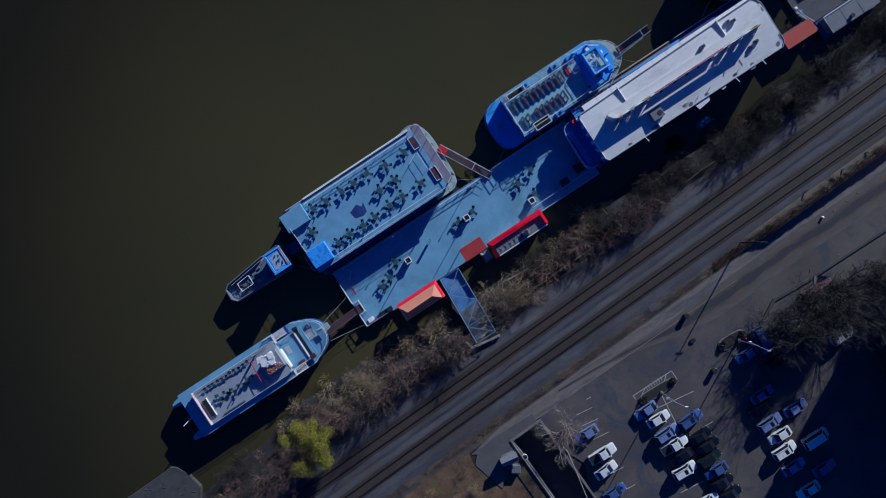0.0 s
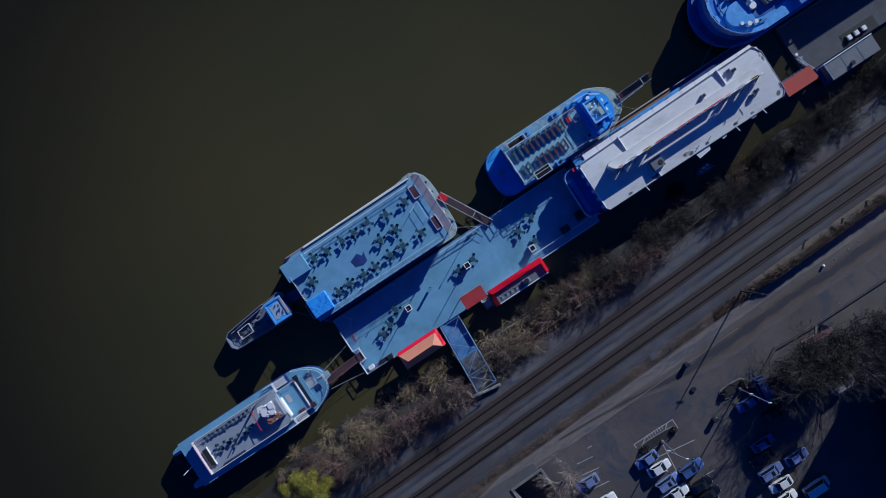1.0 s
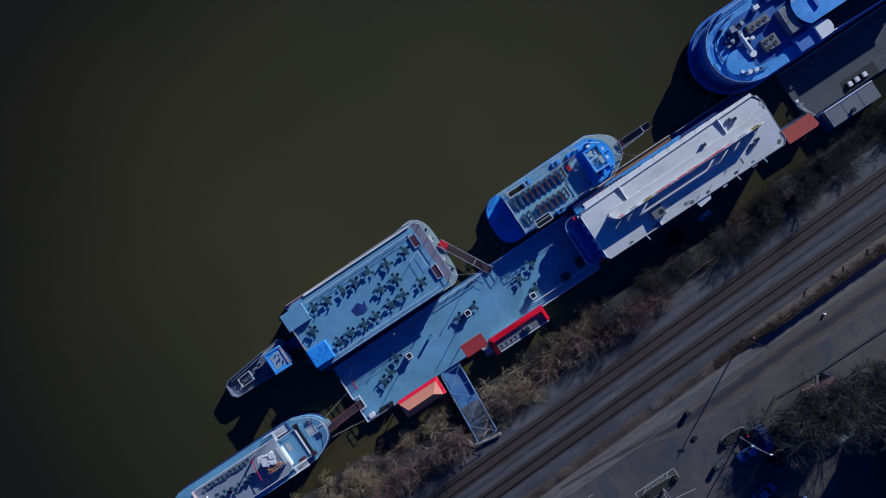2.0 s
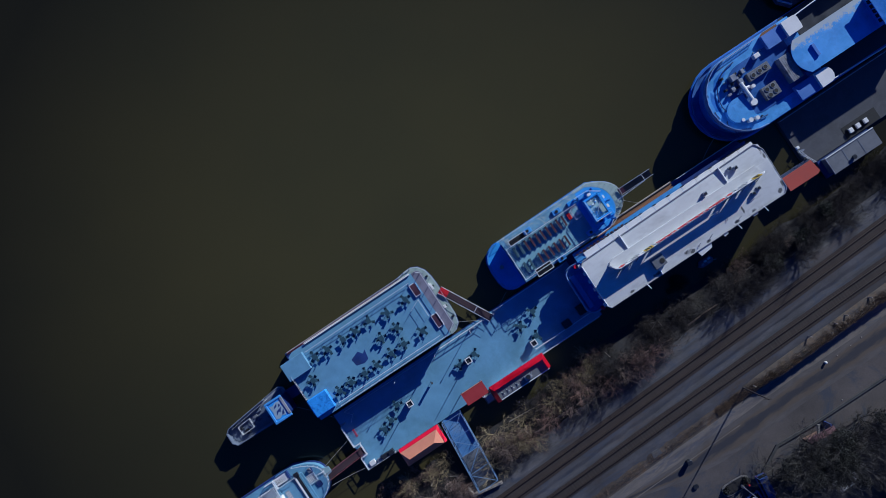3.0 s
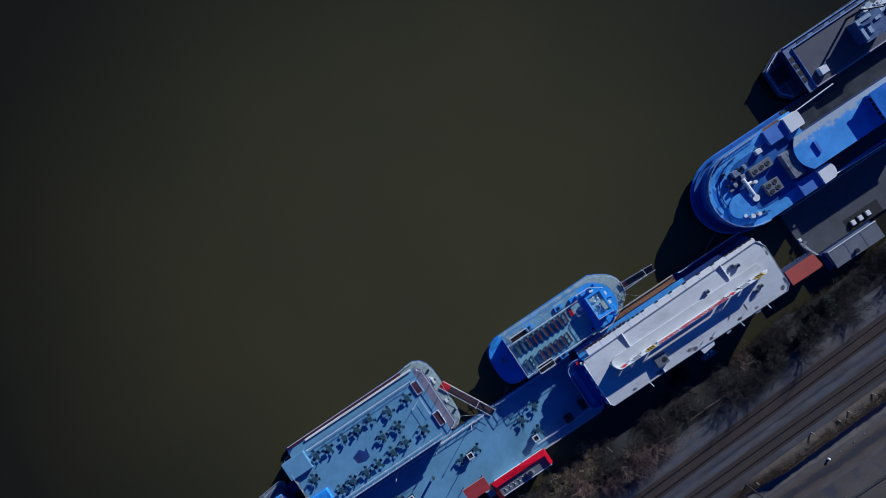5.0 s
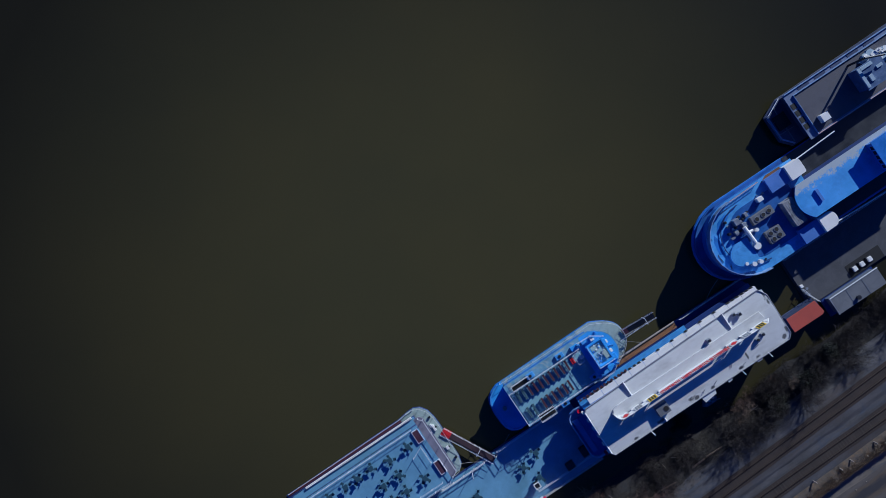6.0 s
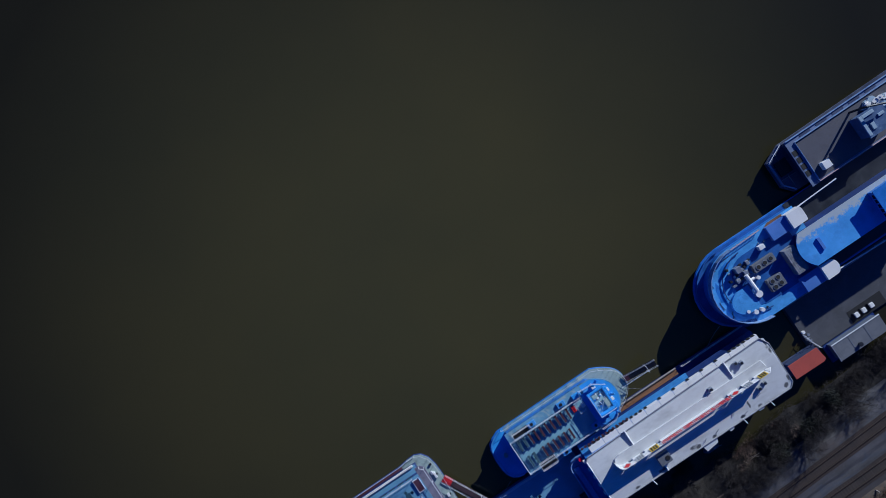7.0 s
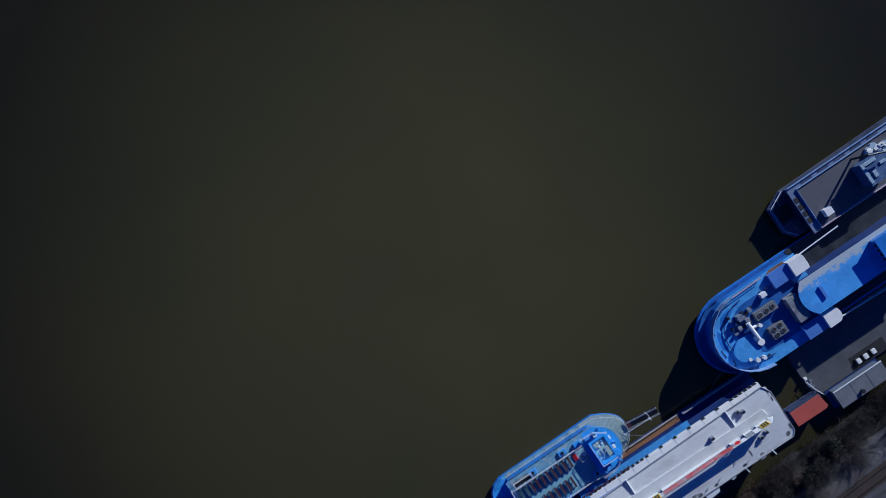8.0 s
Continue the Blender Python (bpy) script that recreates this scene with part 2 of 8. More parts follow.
APRON = mat("stained_driveway_concrete", (0.098, 0.092, 0.092), 0.9, vary=0.25, scale=0.3, dirt=(0.06, 0.056, 0.058), dirt_amount=0.7, dirt_scale=0.3, stain=((0.075, 0.078, 0.09), 0.6, 0.5))
TARP = mat("bright_blue_tarpaulin", (0.03, 0.33, 0.88), 0.45, vary=0.15, scale=1.2, stain=((0.012, 0.12, 0.45), 0.85, 0.9))
BLOTCHED = mat("blotched_blue_side_deck", (0.14, 0.33, 0.46), 0.6, vary=0.25, scale=0.6, dirt=(0.05, 0.20, 0.42), dirt_amount=0.7, dirt_scale=0.45, stain=((0.36, 0.43, 0.42), 0.9, 0.35))
ROPE = mat("mooring_rope_fibre", (0.30, 0.28, 0.25), 0.9, vary=0.15)
BRICK = mat("brown_brick_face", (0.22, 0.12, 0.09), 0.85, vary=0.2)
CLOTHWHITE = mat("white_tarpaulin", (0.72, 0.71, 0.70), 0.7, vary=0.08)
CARGO = mat("rust_orange_canvas", (0.42, 0.17, 0.08), 0.8, vary=0.3, scale=2)

# river water: silt scatters light from below; edge dimming is painted by view angle
WATER = bpy.data.materials.new("silty_river_water")
WATER.use_nodes = True
wt = WATER.node_tree
wb = wt.nodes["Principled BSDF"]
wb.inputs["Roughness"].default_value, wb.inputs["IOR"].default_value = 0.12, 1.333
tc = wt.nodes.new("ShaderNodeTexCoord")
swirl = wt.nodes.new("ShaderNodeTexNoise")
swirl.inputs["Scale"].default_value, swirl.inputs["Detail"].default_value = 0.018, 4
silt = wt.nodes.new("ShaderNodeValToRGB")
silt.color_ramp.elements[0].position, silt.color_ramp.elements[0].color = 0.3, (0.052, 0.0485, 0.0235, 1)
silt.color_ramp.elements[1].position, silt.color_ramp.elements[1].color = 0.75, (0.073, 0.062, 0.0255, 1)
# near-black gloss grows with slant, darkening water towards the picture's edges
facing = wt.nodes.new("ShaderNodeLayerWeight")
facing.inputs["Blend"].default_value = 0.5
edge_dimming = wt.nodes.new("ShaderNodeMapRange")
edge_dimming.inputs[1].default_value, edge_dimming.inputs[2].default_value, edge_dimming.inputs[3].default_value, edge_dimming.inputs[4].default_value = 0.01, 0.2, 0.0, 0.71
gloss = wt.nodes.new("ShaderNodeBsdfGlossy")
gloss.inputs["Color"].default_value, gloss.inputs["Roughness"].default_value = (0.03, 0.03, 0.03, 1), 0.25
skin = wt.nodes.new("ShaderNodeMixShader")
for a, b in ((facing.outputs["Facing"], edge_dimming.inputs[0]), (edge_dimming.outputs[0], skin.inputs[0]), (wb.outputs[0], skin.inputs[1]), (gloss.outputs[0], skin.inputs[2]),
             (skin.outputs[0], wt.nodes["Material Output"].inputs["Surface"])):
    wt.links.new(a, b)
ripple = wt.nodes.new("ShaderNodeTexNoise")
ripple.inputs["Scale"].default_value, ripple.inputs["Detail"].default_value = 1.3, 4
wbump = wt.nodes.new("ShaderNodeBump")
wbump.inputs["Strength"].default_value, wbump.inputs["Distance"].default_value = 0.12, 0.05
for a, b in ((tc.outputs["Object"], swirl.inputs["Vector"]), (tc.outputs["Object"], ripple.inputs["Vector"]), (swirl.outputs["Fac"], silt.inputs["Fac"]),
             (silt.outputs["Color"], wb.inputs["Base Color"]), (ripple.outputs["Fac"], wbump.inputs["Height"]), (wbump.outputs["Normal"], wb.inputs["Normal"])):
    wt.links.new(a, b)

# ---- building helpers ----
QUAY, LINE = 33.4, 35.5      # degrees by which the moored boats and the railway lie from east
ORIGIN = {}


def turned(angle, u, v):
    a = radians(angle)
    return u * math.cos(a) - v * math.sin(a), u * math.sin(a) + v * math.cos(a)


def thing(name, label, category, u, v, z=0.0, angle=QUAY, group="", kind="", moored=(0.0, 0.0, 0.0)):
    """An Empty at the base of a thing; its parts are given in the coordinates of the quay (or of another angle).
    moored: shift from that plan, chosen to fit the camera's view.
    """
    ob = new(name)
    x, y = turned(angle, u + moored[0], v + moored[1])
    ob.matrix_world = pose(x, y, z + moored[2], 0, 0, angle)
    ORIGIN[ob.name] = Vector((u, v, z))
    return tagged(ob, label, category, group, kind)


def part(name, bm, material, parent, label="", smooth=False):
    root = parent
    while root.parent:
        root = root.parent
    o = ORIGIN[root.name]
    if len(bm.verts):
        bmesh.ops.translate(bm, vec=-o, verts=bm.verts)
    me = bpy.data.meshes.new(name)
    bm.to_mesh(me)
    bm.free()
    me.materials.append(material)
    if smooth:
        for p in me.polygons:
            p.use_smooth = True
    ob = new(name, me)
    ob.parent = parent
    return tagged(ob, label)


def sheet(name, bm, material, label="", category="", kind="structure"):
    me = bpy.data.meshes.new(name)
    bm.to_mesh(me)
    bm.free()
    me.materials.append(material)
    return tagged(new(name, me), label, category, "", kind)


def box(bm, u0, u1, v0, v1, z0, z1, bevel=0.0):
    vs = [bm.verts.new(c) for c in ((u0, v0, z0), (u1, v0, z0), (u1, v1, z0), (u0, v1, z0), (u0, v0, z1), (u1, v0, z1), (u1, v1, z1), (u0, v1, z1))]
    fs = [bm.faces.new([vs[i] for i in q]) for q in ((3, 2, 1, 0), (4, 5, 6, 7), (0, 1, 5, 4), (1, 2, 6, 5), (2, 3, 7, 6), (3, 0, 4, 7))]
    if bevel:
        es = {e for f in fs for e in f.edges}
        bmesh.ops.bevel(bm, geom=list(es), offset=bevel, segments=1, affect="EDGES")
    return bm


def prism(bm, pts, z0, z1, inset=0.0):
    """An upright prism on a plan; its top may be drawn in towards the middle. Plan points anticlockwise."""
    c = Vector((sum(p[0] for p in pts) / len(pts), sum(p[1] for p in pts) / len(pts)))
    lo = [bm.verts.new((p[0], p[1], z0)) for p in pts]
    hi = []
    for p in pts:
        d = Vector(p[:2]) - c
        k = max(0.0, 1 - inset / max(d.length, 0.01))
        hi.append(bm.verts.new((c.x + d.x * k, c.y + d.y * k, z1)))
    bm.faces.new(lo[::-1])
    bm.faces.new(hi)
    for i in range(len(pts)):
        j = (i + 1) % len(pts)
        bm.faces.new((lo[i], lo[j], hi[j], hi[i]))
    return bm


def tube(bm, a, b, r, sides=6, r2=None):
    a, b = Vector(a), Vector(b)
    d = (b - a).normalized()
    s = d.orthogonal().normalized()
    w = d.cross(s)
    r2 = r if r2 is None else r2
    ring = [[bm.verts.new(p + (s * math.cos(k * math.tau / sides) + w * math.sin(k * math.tau / sides)) * q) for k in range(sides)] for p, q in ((a, r), (b, r2))]
    for k in range(sides):
        j = (k + 1) % sides
        bm.faces.new((ring[0][k], ring[0][j], ring[1][j], ring[1][k]))
    bm.faces.new(ring[0][::-1])
    bm.faces.new(ring[1])
    return bm


def disc(bm, u, v, z0, z1, r, sides=20, r2=None):
    return tube(bm, (u, v, z0), (u, v, z1), r, sides, r2)


def fresh():
    return bmesh.new()


def rounded(u0, u1, v0, v1, bow=0.0, stern=0.0, steps=7, square=2.6):
    """The plan of a hull: a bow rounded over a length at u1, a stern at u0; anticlockwise."""
    mid, half = (v0 + v1) / 2, (v1 - v0) / 2

    def curve(f):
        return abs(f) ** square if square else 1 - math.sqrt(max(0.0, 1 - f * f))
    pts = []
    for k in range(-steps, steps + 1):
        f = k / steps if square else math.sin(k / steps * math.pi / 2)
        pts.append((u1 - bow * curve(f), mid + half * f) if bow else None)
    pts = [p for p in pts if p] or [(u1, v0), (u1, v1)]
    back = []
    for k in range(steps, -steps - 1, -1):
        f = k / steps if square else math.sin(k / steps * math.pi / 2)
        back.append((u0 + stern * curve(f), mid + half * f) if stern else None)
    back = [p for p in back if p] or [(u0, v1), (u0, v0)]
    return pts + back


def railing(bm, pts, z, height=1.05, spacing=1.8, r=0.028, rails=2, closed=False):
    """Posts and pipes along a line on a deck."""
    pts = [Vector((p[0], p[1], z)) for p in pts]
    if closed:
        pts.append(pts[0])
    for a, b in zip(pts, pts[1:]):
        n = max(1, round((b - a).length / spacing))
        for k in range(n + 1):
            p = a.lerp(b, k / n)
            tube(bm, p, p + Vector((0, 0, height)), r, 4)
        for k in range(rails):
            h = Vector((0, 0, height * (k + 1) / rails))
            tube(bm, a + h, b + h, r, 4)
    return bm


def hull(parent, plan, z1, material, label="", draft=0.8, flare=0.5, rim=0.15, bulwark=0.0):
    """A hull with its sides drawn in towards the water, a rubbing strake and a low bulwark."""
    bm = fresh()
    c = Vector((sum(p[0] for p in plan) / len(plan), sum(p[1] for p in plan) / len(plan)))

    def ring(z, d):
        out = []
        for p in plan:
            w = Vector(p) - c
            out.append(bm.verts.new((*(c + w * (1 - d / w.length)), z)))
        return out
    rings = [ring(-draft, flare * 1.6), ring(0.1, flare), ring(z1 - 0.45, 0.05), ring(z1 - 0.42, -0.08), ring(z1 - 0.2, -0.08), ring(z1 - 0.17, 0.0)]
    rings.append(ring(z1 + bulwark, 0.0))
    if bulwark:
        rings += [ring(z1 + bulwark, rim), ring(z1, rim)]
    bm.faces.new(rings[0][::-1])
    for lo, hi in zip(rings, rings[1:]):
        for i in range(len(plan)):
            j = (i + 1) % len(plan)
            bm.faces.new((lo[i], lo[j], hi[j], hi[i]))
    bm.faces.new(rings[-1])
    return part("hull", bm, material, parent, label)


def flat(parent, name, plan, z0, z1, material, label=""):
    return part(name, prism(fresh(), plan, z0, z1), material, parent, label)


def block(parent, name, u0, u1, v0, v1, z0, z1, material, label="", bevel=0.0):
    return part(name, box(fresh(), u0, u1, v0, v1, z0, z1, bevel), material, parent, label)


def windows(parent, along, at, lo, hi, z0, z1, n, axis="u", name="window"):
    """A row of single panes, set 3 cm proud of a wall."""
    step = (hi - lo) / n
    for k in range(n):
        a, b = lo + step * (k + 0.14), lo + step * (k + 0.86)
        if axis == "u":
            block(parent, name, a, b, at - 0.03, at + 0.03, z0, z1, GLASS)
        else:
            block(parent, name, at - 0.03, at + 0.03, a, b, z0, z1, GLASS)


def bulwark(parent, line, z, height, thick, material, label=""):
    """A solid low wall with a capping along a line, mitred at its bends."""
    bm = fresh()
    line = [Vector(p) for p in line]
    rings = []
    for k, p in enumerate(line):
        d = (line[min(k + 1, len(line) - 1)] - line[max(k - 1, 0)]).normalized()
        n = Vector((-d.y, d.x)) * thick / 2
        rings.append([bm.verts.new((p.x + s * n.x, p.y + s * n.y, h)) for s, h in ((-1, z), (1, z), (1, z + height), (-1, z + height))])
    for a, b in zip(rings, rings[1:]):
        for i in range(4):
            bm.faces.new((a[i], a[(i + 1) % 4], b[(i + 1) % 4], b[i]))
    bm.faces.new(rings[0][::-1])
    bm.faces.new(rings[-1])
    bmesh.ops.recalc_face_normals(bm, faces=bm.faces)
    return part("bulwark", bm, material, parent, label)


def rect(u0, u1, v0, v1):
    return [(u0, v0), (u1, v0), (u1, v1), (u0, v1)]

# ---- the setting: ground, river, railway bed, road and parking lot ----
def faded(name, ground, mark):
    """A dark mark: its colour in the middle of a patch, ragged, and the ground's own towards its rim."""
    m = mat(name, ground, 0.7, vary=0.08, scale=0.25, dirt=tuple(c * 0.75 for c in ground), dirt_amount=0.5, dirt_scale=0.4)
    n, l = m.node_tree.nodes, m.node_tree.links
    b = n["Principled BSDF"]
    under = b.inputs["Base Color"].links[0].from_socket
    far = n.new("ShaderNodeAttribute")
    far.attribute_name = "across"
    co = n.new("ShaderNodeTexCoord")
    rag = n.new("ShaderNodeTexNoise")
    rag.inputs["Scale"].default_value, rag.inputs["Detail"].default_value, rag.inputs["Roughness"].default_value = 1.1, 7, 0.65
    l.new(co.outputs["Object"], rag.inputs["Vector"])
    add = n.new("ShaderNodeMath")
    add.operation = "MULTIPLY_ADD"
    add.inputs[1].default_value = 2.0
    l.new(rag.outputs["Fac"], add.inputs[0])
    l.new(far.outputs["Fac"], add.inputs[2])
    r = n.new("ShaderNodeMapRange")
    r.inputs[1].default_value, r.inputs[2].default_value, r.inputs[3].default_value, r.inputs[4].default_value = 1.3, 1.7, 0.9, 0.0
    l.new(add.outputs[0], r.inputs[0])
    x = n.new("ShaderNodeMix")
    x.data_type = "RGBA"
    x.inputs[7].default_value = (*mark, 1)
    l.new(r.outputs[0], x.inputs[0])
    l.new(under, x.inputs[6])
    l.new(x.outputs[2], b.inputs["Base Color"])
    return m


def fade_patch(parent, name, cu, cv, ru, rv, height, material, limit):
    """A thin oval film on a surface, with its distance from the middle kept for the material."""
    bm = fresh()
    rings = []
    for r in (0.33, 0.66, 1.0):
        rings.append([(min(limit[1], max(limit[0], cu + ru * r * math.cos(k * math.tau / 20))), min(limit[3], max(limit[2], cv + rv * r * math.sin(k * math.tau / 20)))) for k in range(20)])
    pts = [(cu, cv)] + [p for ring in rings for p in ring]
    far = bm.verts.layers.float.new("across")
    vs = [bm.verts.new((u, v, height(u, v))) for u, v in pts]
    for k, vert in enumerate(vs):
        vert[far] = (0.0, 0.33, 0.75, 1.4)[0 if k == 0 else 1 + (k - 1) // 20]
    for k in range(20):
        j = (k + 1) % 20
        bm.faces.new((vs[0], vs[1 + k], vs[1 + j]))
        for a in (1, 21):
            bm.faces.new((vs[a + k], vs[a + 20 + k], vs[a + 20 + j], vs[a + j]))
    return part(name, bm, material, parent, "dark mark of grime and painted shadow")


def bank_height(p, q):
    """Height of the ground: river bed, bank, railway shelf, land, and a far bank."""
    wob = 1.6 * noise.noise(Vector((p * 0.06, 3.1, 0))) + 0.8 * noise.noise(Vector((p * 0.21, 7.7, 0)))
    s = q + wob + 1.3 * min(1.0, max(0.0, (p - 36) / 10)) * min(1.0, max(0.0, (q + 18.5) / 3))
    s -= 2.7 * math.exp(-((p + 28) / 11) ** 2) * min(1.0, max(0.0, (q + 17) / 4))
    prof = ((-2600, 4.45), (-19.5, 4.4), (-17.6, 4.15), (-15.2, 3.2), (-12.6, 1.5), (-10.0, 0.0), (-6.5, -1.6), (0, -3.0), (190, -3.0), (215, 0.5), (235, 5.0), (2600, 6.0))
    z = prof[-1][1]
    for (a, za), (b, zb) in zip(prof, prof[1:]):
        if a <= s < b:
            z = za + (zb - za) * (s - a) / (b - a)
            break
    if -9.32 < p < -3.68 and -62 < q < -33.79:
        z = 0.9
    if -18 < s < -6:
        z += 0.25 * noise.noise(Vector((p * 0.5, q * 0.5, 0)))
    return z


def land_grid():
    ps = [-2500, -900, -350, -160] + [-110 + 2 * k for k in range(51)] + [-9.34, -9.3, -7, -5, -3.7, -3.66] + [-2 + 2 * k for k in range(67)] + [190, 350, 900, 2500]
    qs = [-2500, -900, -300, -120, -80, -62.02, -61.98, -50, -42, -33.82, -33.77, -30] + [-22 + 0.9 * k for k in range(24)] + [5, 60, 120, 185, 200, 215, 235, 300, 900, 2500]
    bm = fresh()
    grid = [[bm.verts.new((*turned(LINE, p, q), bank_height(p, q))) for q in qs] for p in ps]
    for i in range(len(ps) - 1):
        for j in range(len(qs) - 1):
            bm.faces.new((grid[i][j], grid[i + 1][j], grid[i + 1][j + 1], grid[i][j + 1]))
    return bm


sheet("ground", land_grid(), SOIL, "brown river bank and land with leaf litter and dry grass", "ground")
wbm = fresh()
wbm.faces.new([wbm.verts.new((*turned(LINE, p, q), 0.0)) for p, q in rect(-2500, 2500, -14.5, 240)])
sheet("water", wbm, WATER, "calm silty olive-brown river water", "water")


def strip(name, plan, z, material, label, category, angle=LINE, thick=0.25):
    bm = prism(fresh(), [(*turned(angle, p, q),) for p, q in plan], z - thick, z)
    return sheet(name, bm, material, label, category)


strip("yard_turf", [(-80, -62), (-9.8, -62), (-9.8, -36.2), (-12.6, -37.8), (-15.8, -39.6), (-17.2, -33.2), (-16.6, -30.8), (-80, -30.8)], 4.48, YARD, "rusty and olive dry turf beside the driveway", "grass")
strip("verge_turf", rect(-80, 190, -31.2, -28.6), 4.46, VERGE, "dry brown turf between railway and road", "grass")

# the ballast bed, with sloping shoulders
bm = fresh()
sect = ((-29.0, 4.3), (-27.9, 4.62), (-24.0, 4.64), (-23.3, 4.52), (-22.7, 4.64), (-18.8, 4.62), (-18.1, 4.46), (-17.4, 4.2), (-16.7, 3.0), (-16.0, 3.0), (-15.5, 2.0))
cols = []
for k in range(116):
    p = -130 + 2.5 * k
    cols.append([bm.verts.new((*turned(LINE, p, q + 0.35 * noise.noise(Vector((p * 0.3, q, 0)))), max(z, bank_height(p, q + 0.35 * noise.noise(Vector((p * 0.3, q, 0)))) + (0.09 if q < -15.8 else -0.12)) + 0.05 * noise.noise(Vector((p, q * 2, 1))))) for q, z in sect])
for a, b in zip(cols, cols[1:]):
    for i in range(len(sect) - 1):
        bm.faces.new((a[i], a[i + 1], b[i + 1], b[i]))
tagged(sheet("ballast", bm, BALLAST, "grey-brown crushed stone ballast under the railway", "ballast"), kind="structure")

strip("road", [(-16.5, -31.6), (-14.0, -33.2), (190, -33.2), (190, -30.6), (-10, -30.6)], 4.50, ROAD, "dusty worn access road beside the railway", "road")
strip("parking_lot", [(-3.3, -33.2), (-3.3, -40), (-1.6, -44), (-3.3, -48), (-3.3, -70), (40, -95), (110, -80), (110, -45), (60, -41.4), (190, -41.8), (190, -33.2)], 4.53, ASPHALT, "dark worn asphalt parking lot with faded stalls", "parking lot")
strip("concrete_apron", [(-17.0, -33.4), (-15.6, -32.0), (-12.0, -31.4), (-4.0, -31.9), (-4.0, -33.5), (-9.8, -33.5), (-9.8, -36.0), (-12.6, -37.6), (-15.6, -39.4)], 4.56, APRON, "stained concrete driveway apron", "driveway")
for name, plan, label in (("retaining_wall", rect(-9.75, -9.3, -62, -33.4), "weathered retaining wall of a sunken lane"), ("retaining_wall", rect(-3.7, -3.3, -62, -33.4), "weathered retaining wall of a sunken lane"),
                          ("retaining_wall", rect(-9.3, -3.7, -33.78, -33.4), "shaded end wall of a sunken lane")):
    strip(name, plan, 4.75, CONCRETE, label, "retaining wall", LINE, 4.6)
strip("lane", rect(-9.3, -3.7, -62, -33.8), 0.96, ASPHALT, "dark asphalt of a sunken lane", "road", LINE, 0.3)
strip("kerb", [(0.0, -33.2), (0.0, -33.05), (38, -33.5), (38, -33.65)], 4.56, ROAD, "low worn dusty kerb along the road", "kerb")


def railway_track(q, p0, p1, bend, timber):
    t = thing("railway_track", "railway track of rusty steel rails on dark timber ties", "railway track", 0, q, 4.6, LINE, "railway tracks")

    def at(p):
        return q + bend * (p / 80) ** 2
    for side in (-0.72, 0.72):
        bm = fresh()
        prev = None
        for k in range(41):
            p = p0 + (p1 - p0) * k / 40
            c = at(p) + side
            ring = [bm.verts.new((p, c + dq, 4.70 + dz)) for dq, dz in ((-0.07, 0), (0.07, 0), (0.085, 0.03), (0.05, 0.06), (0.05, 0.19), (-0.05, 0.19), (-0.05, 0.06), (-0.085, 0.03))]
            if prev:
                for i in range(8):
                    j = (i + 1) % 8
                    bm.faces.new((prev[i], ring[i], ring[j], prev[j]))
            prev = ring
        part("rail", bm, RAIL, t)
    me = bpy.data.meshes.new("tie")
    bm = box(fresh(), -0.12, 0.12, -1.22, 1.22, 0.0, 0.06, 0.015)
    bm.to_mesh(me)
    bm.free()
    me.materials.append(timber)
    rng = random.Random(int(q * 10))
    # ties of the stretch beside the quay are parts; beyond it they are one joined piece
    far = fresh()
    p = p0
    while p < p1:
        dq, dr = rng.uniform(-0.08, 0.08), rng.uniform(-0.02, 0.02)
        if -42 < p < 92:
            ob = new("tie", me)
            ob.parent = t
            ob.matrix_local = Matrix.Translation((p, at(p) - q + dq, 0.05)) @ Matrix.Rotation(dr, 4, "Z")
        else:
            box(far, p - 0.12, p + 0.12, at(p) - 1.22 + dq, at(p) + 1.22 + dq, 4.65, 4.71)
        p += 0.56
    tagged(part("distant_ties", far, timber, t), kind="stuff")


for q0, bend in ((-25.4, -0.6), (-20.6, 0.5)):
    reach = 1.36 if q0 > -22 else 1.17
    for inner, outer, material in ((-0.5, 0.5, FOULED), (-reach, -0.5, RUSTED), (0.5, reach, RUSTED)):
        bm = fresh()
        prev = None
        for k in range(105):
            p = -110 + 2.5 * k
            c = q0 + bend * (p / 80) ** 2
            spread = 0.2 * min(1.0, max(0.0, (p - 5) / 30)) if q0 < -22 else 0.0
            silt_z = 4.700 if q0 > -22 else 4.675 + 0.03 * min(1.0, max(0.0, (p - 5) / 35))
            pair = [bm.verts.new((*turned(LINE, p, c + d + ((spread if d > 0 else -spread) + 0.12 * noise.noise(Vector((p, d, 3))) if abs(d) > 1 else 0)), silt_z + 0.012 * noise.noise(Vector((p * 0.37, d, 8))))) for d in (inner, outer)]
            if prev:
                bm.faces.new((prev[0], pair[0], pair[1], prev[1]))
            prev = pair
        sheet("fouled_ballast", bm, material, "oil-stained dark brown ballast between the rails", "ballast")
railway_track(-25.4, -110, 150, -0.6, TIE)
railway_track(-20.6, -110, 150, 0.5, BROWNTIE)

# ---- the quay barge ----
dock = thing("dock_barge", "long steel dock barge with a worn grey-blue painted deck", "dock", 6, 1.4)
hull(dock, rect(-18.8, 30.6, -4.2, 7.3), 0.95, NAVY, "dark navy hull side", flare=0.15)
flat(dock, "deck", rect(-18.7, 30.5, -4.1, 7.2), 0.95, 1.1, DECK)


def rail_part(parent, pts, z, name="railing", material=None, **k):
    return part(name, railing(fresh(), pts, z, **k), material or RAILWHITE, parent)


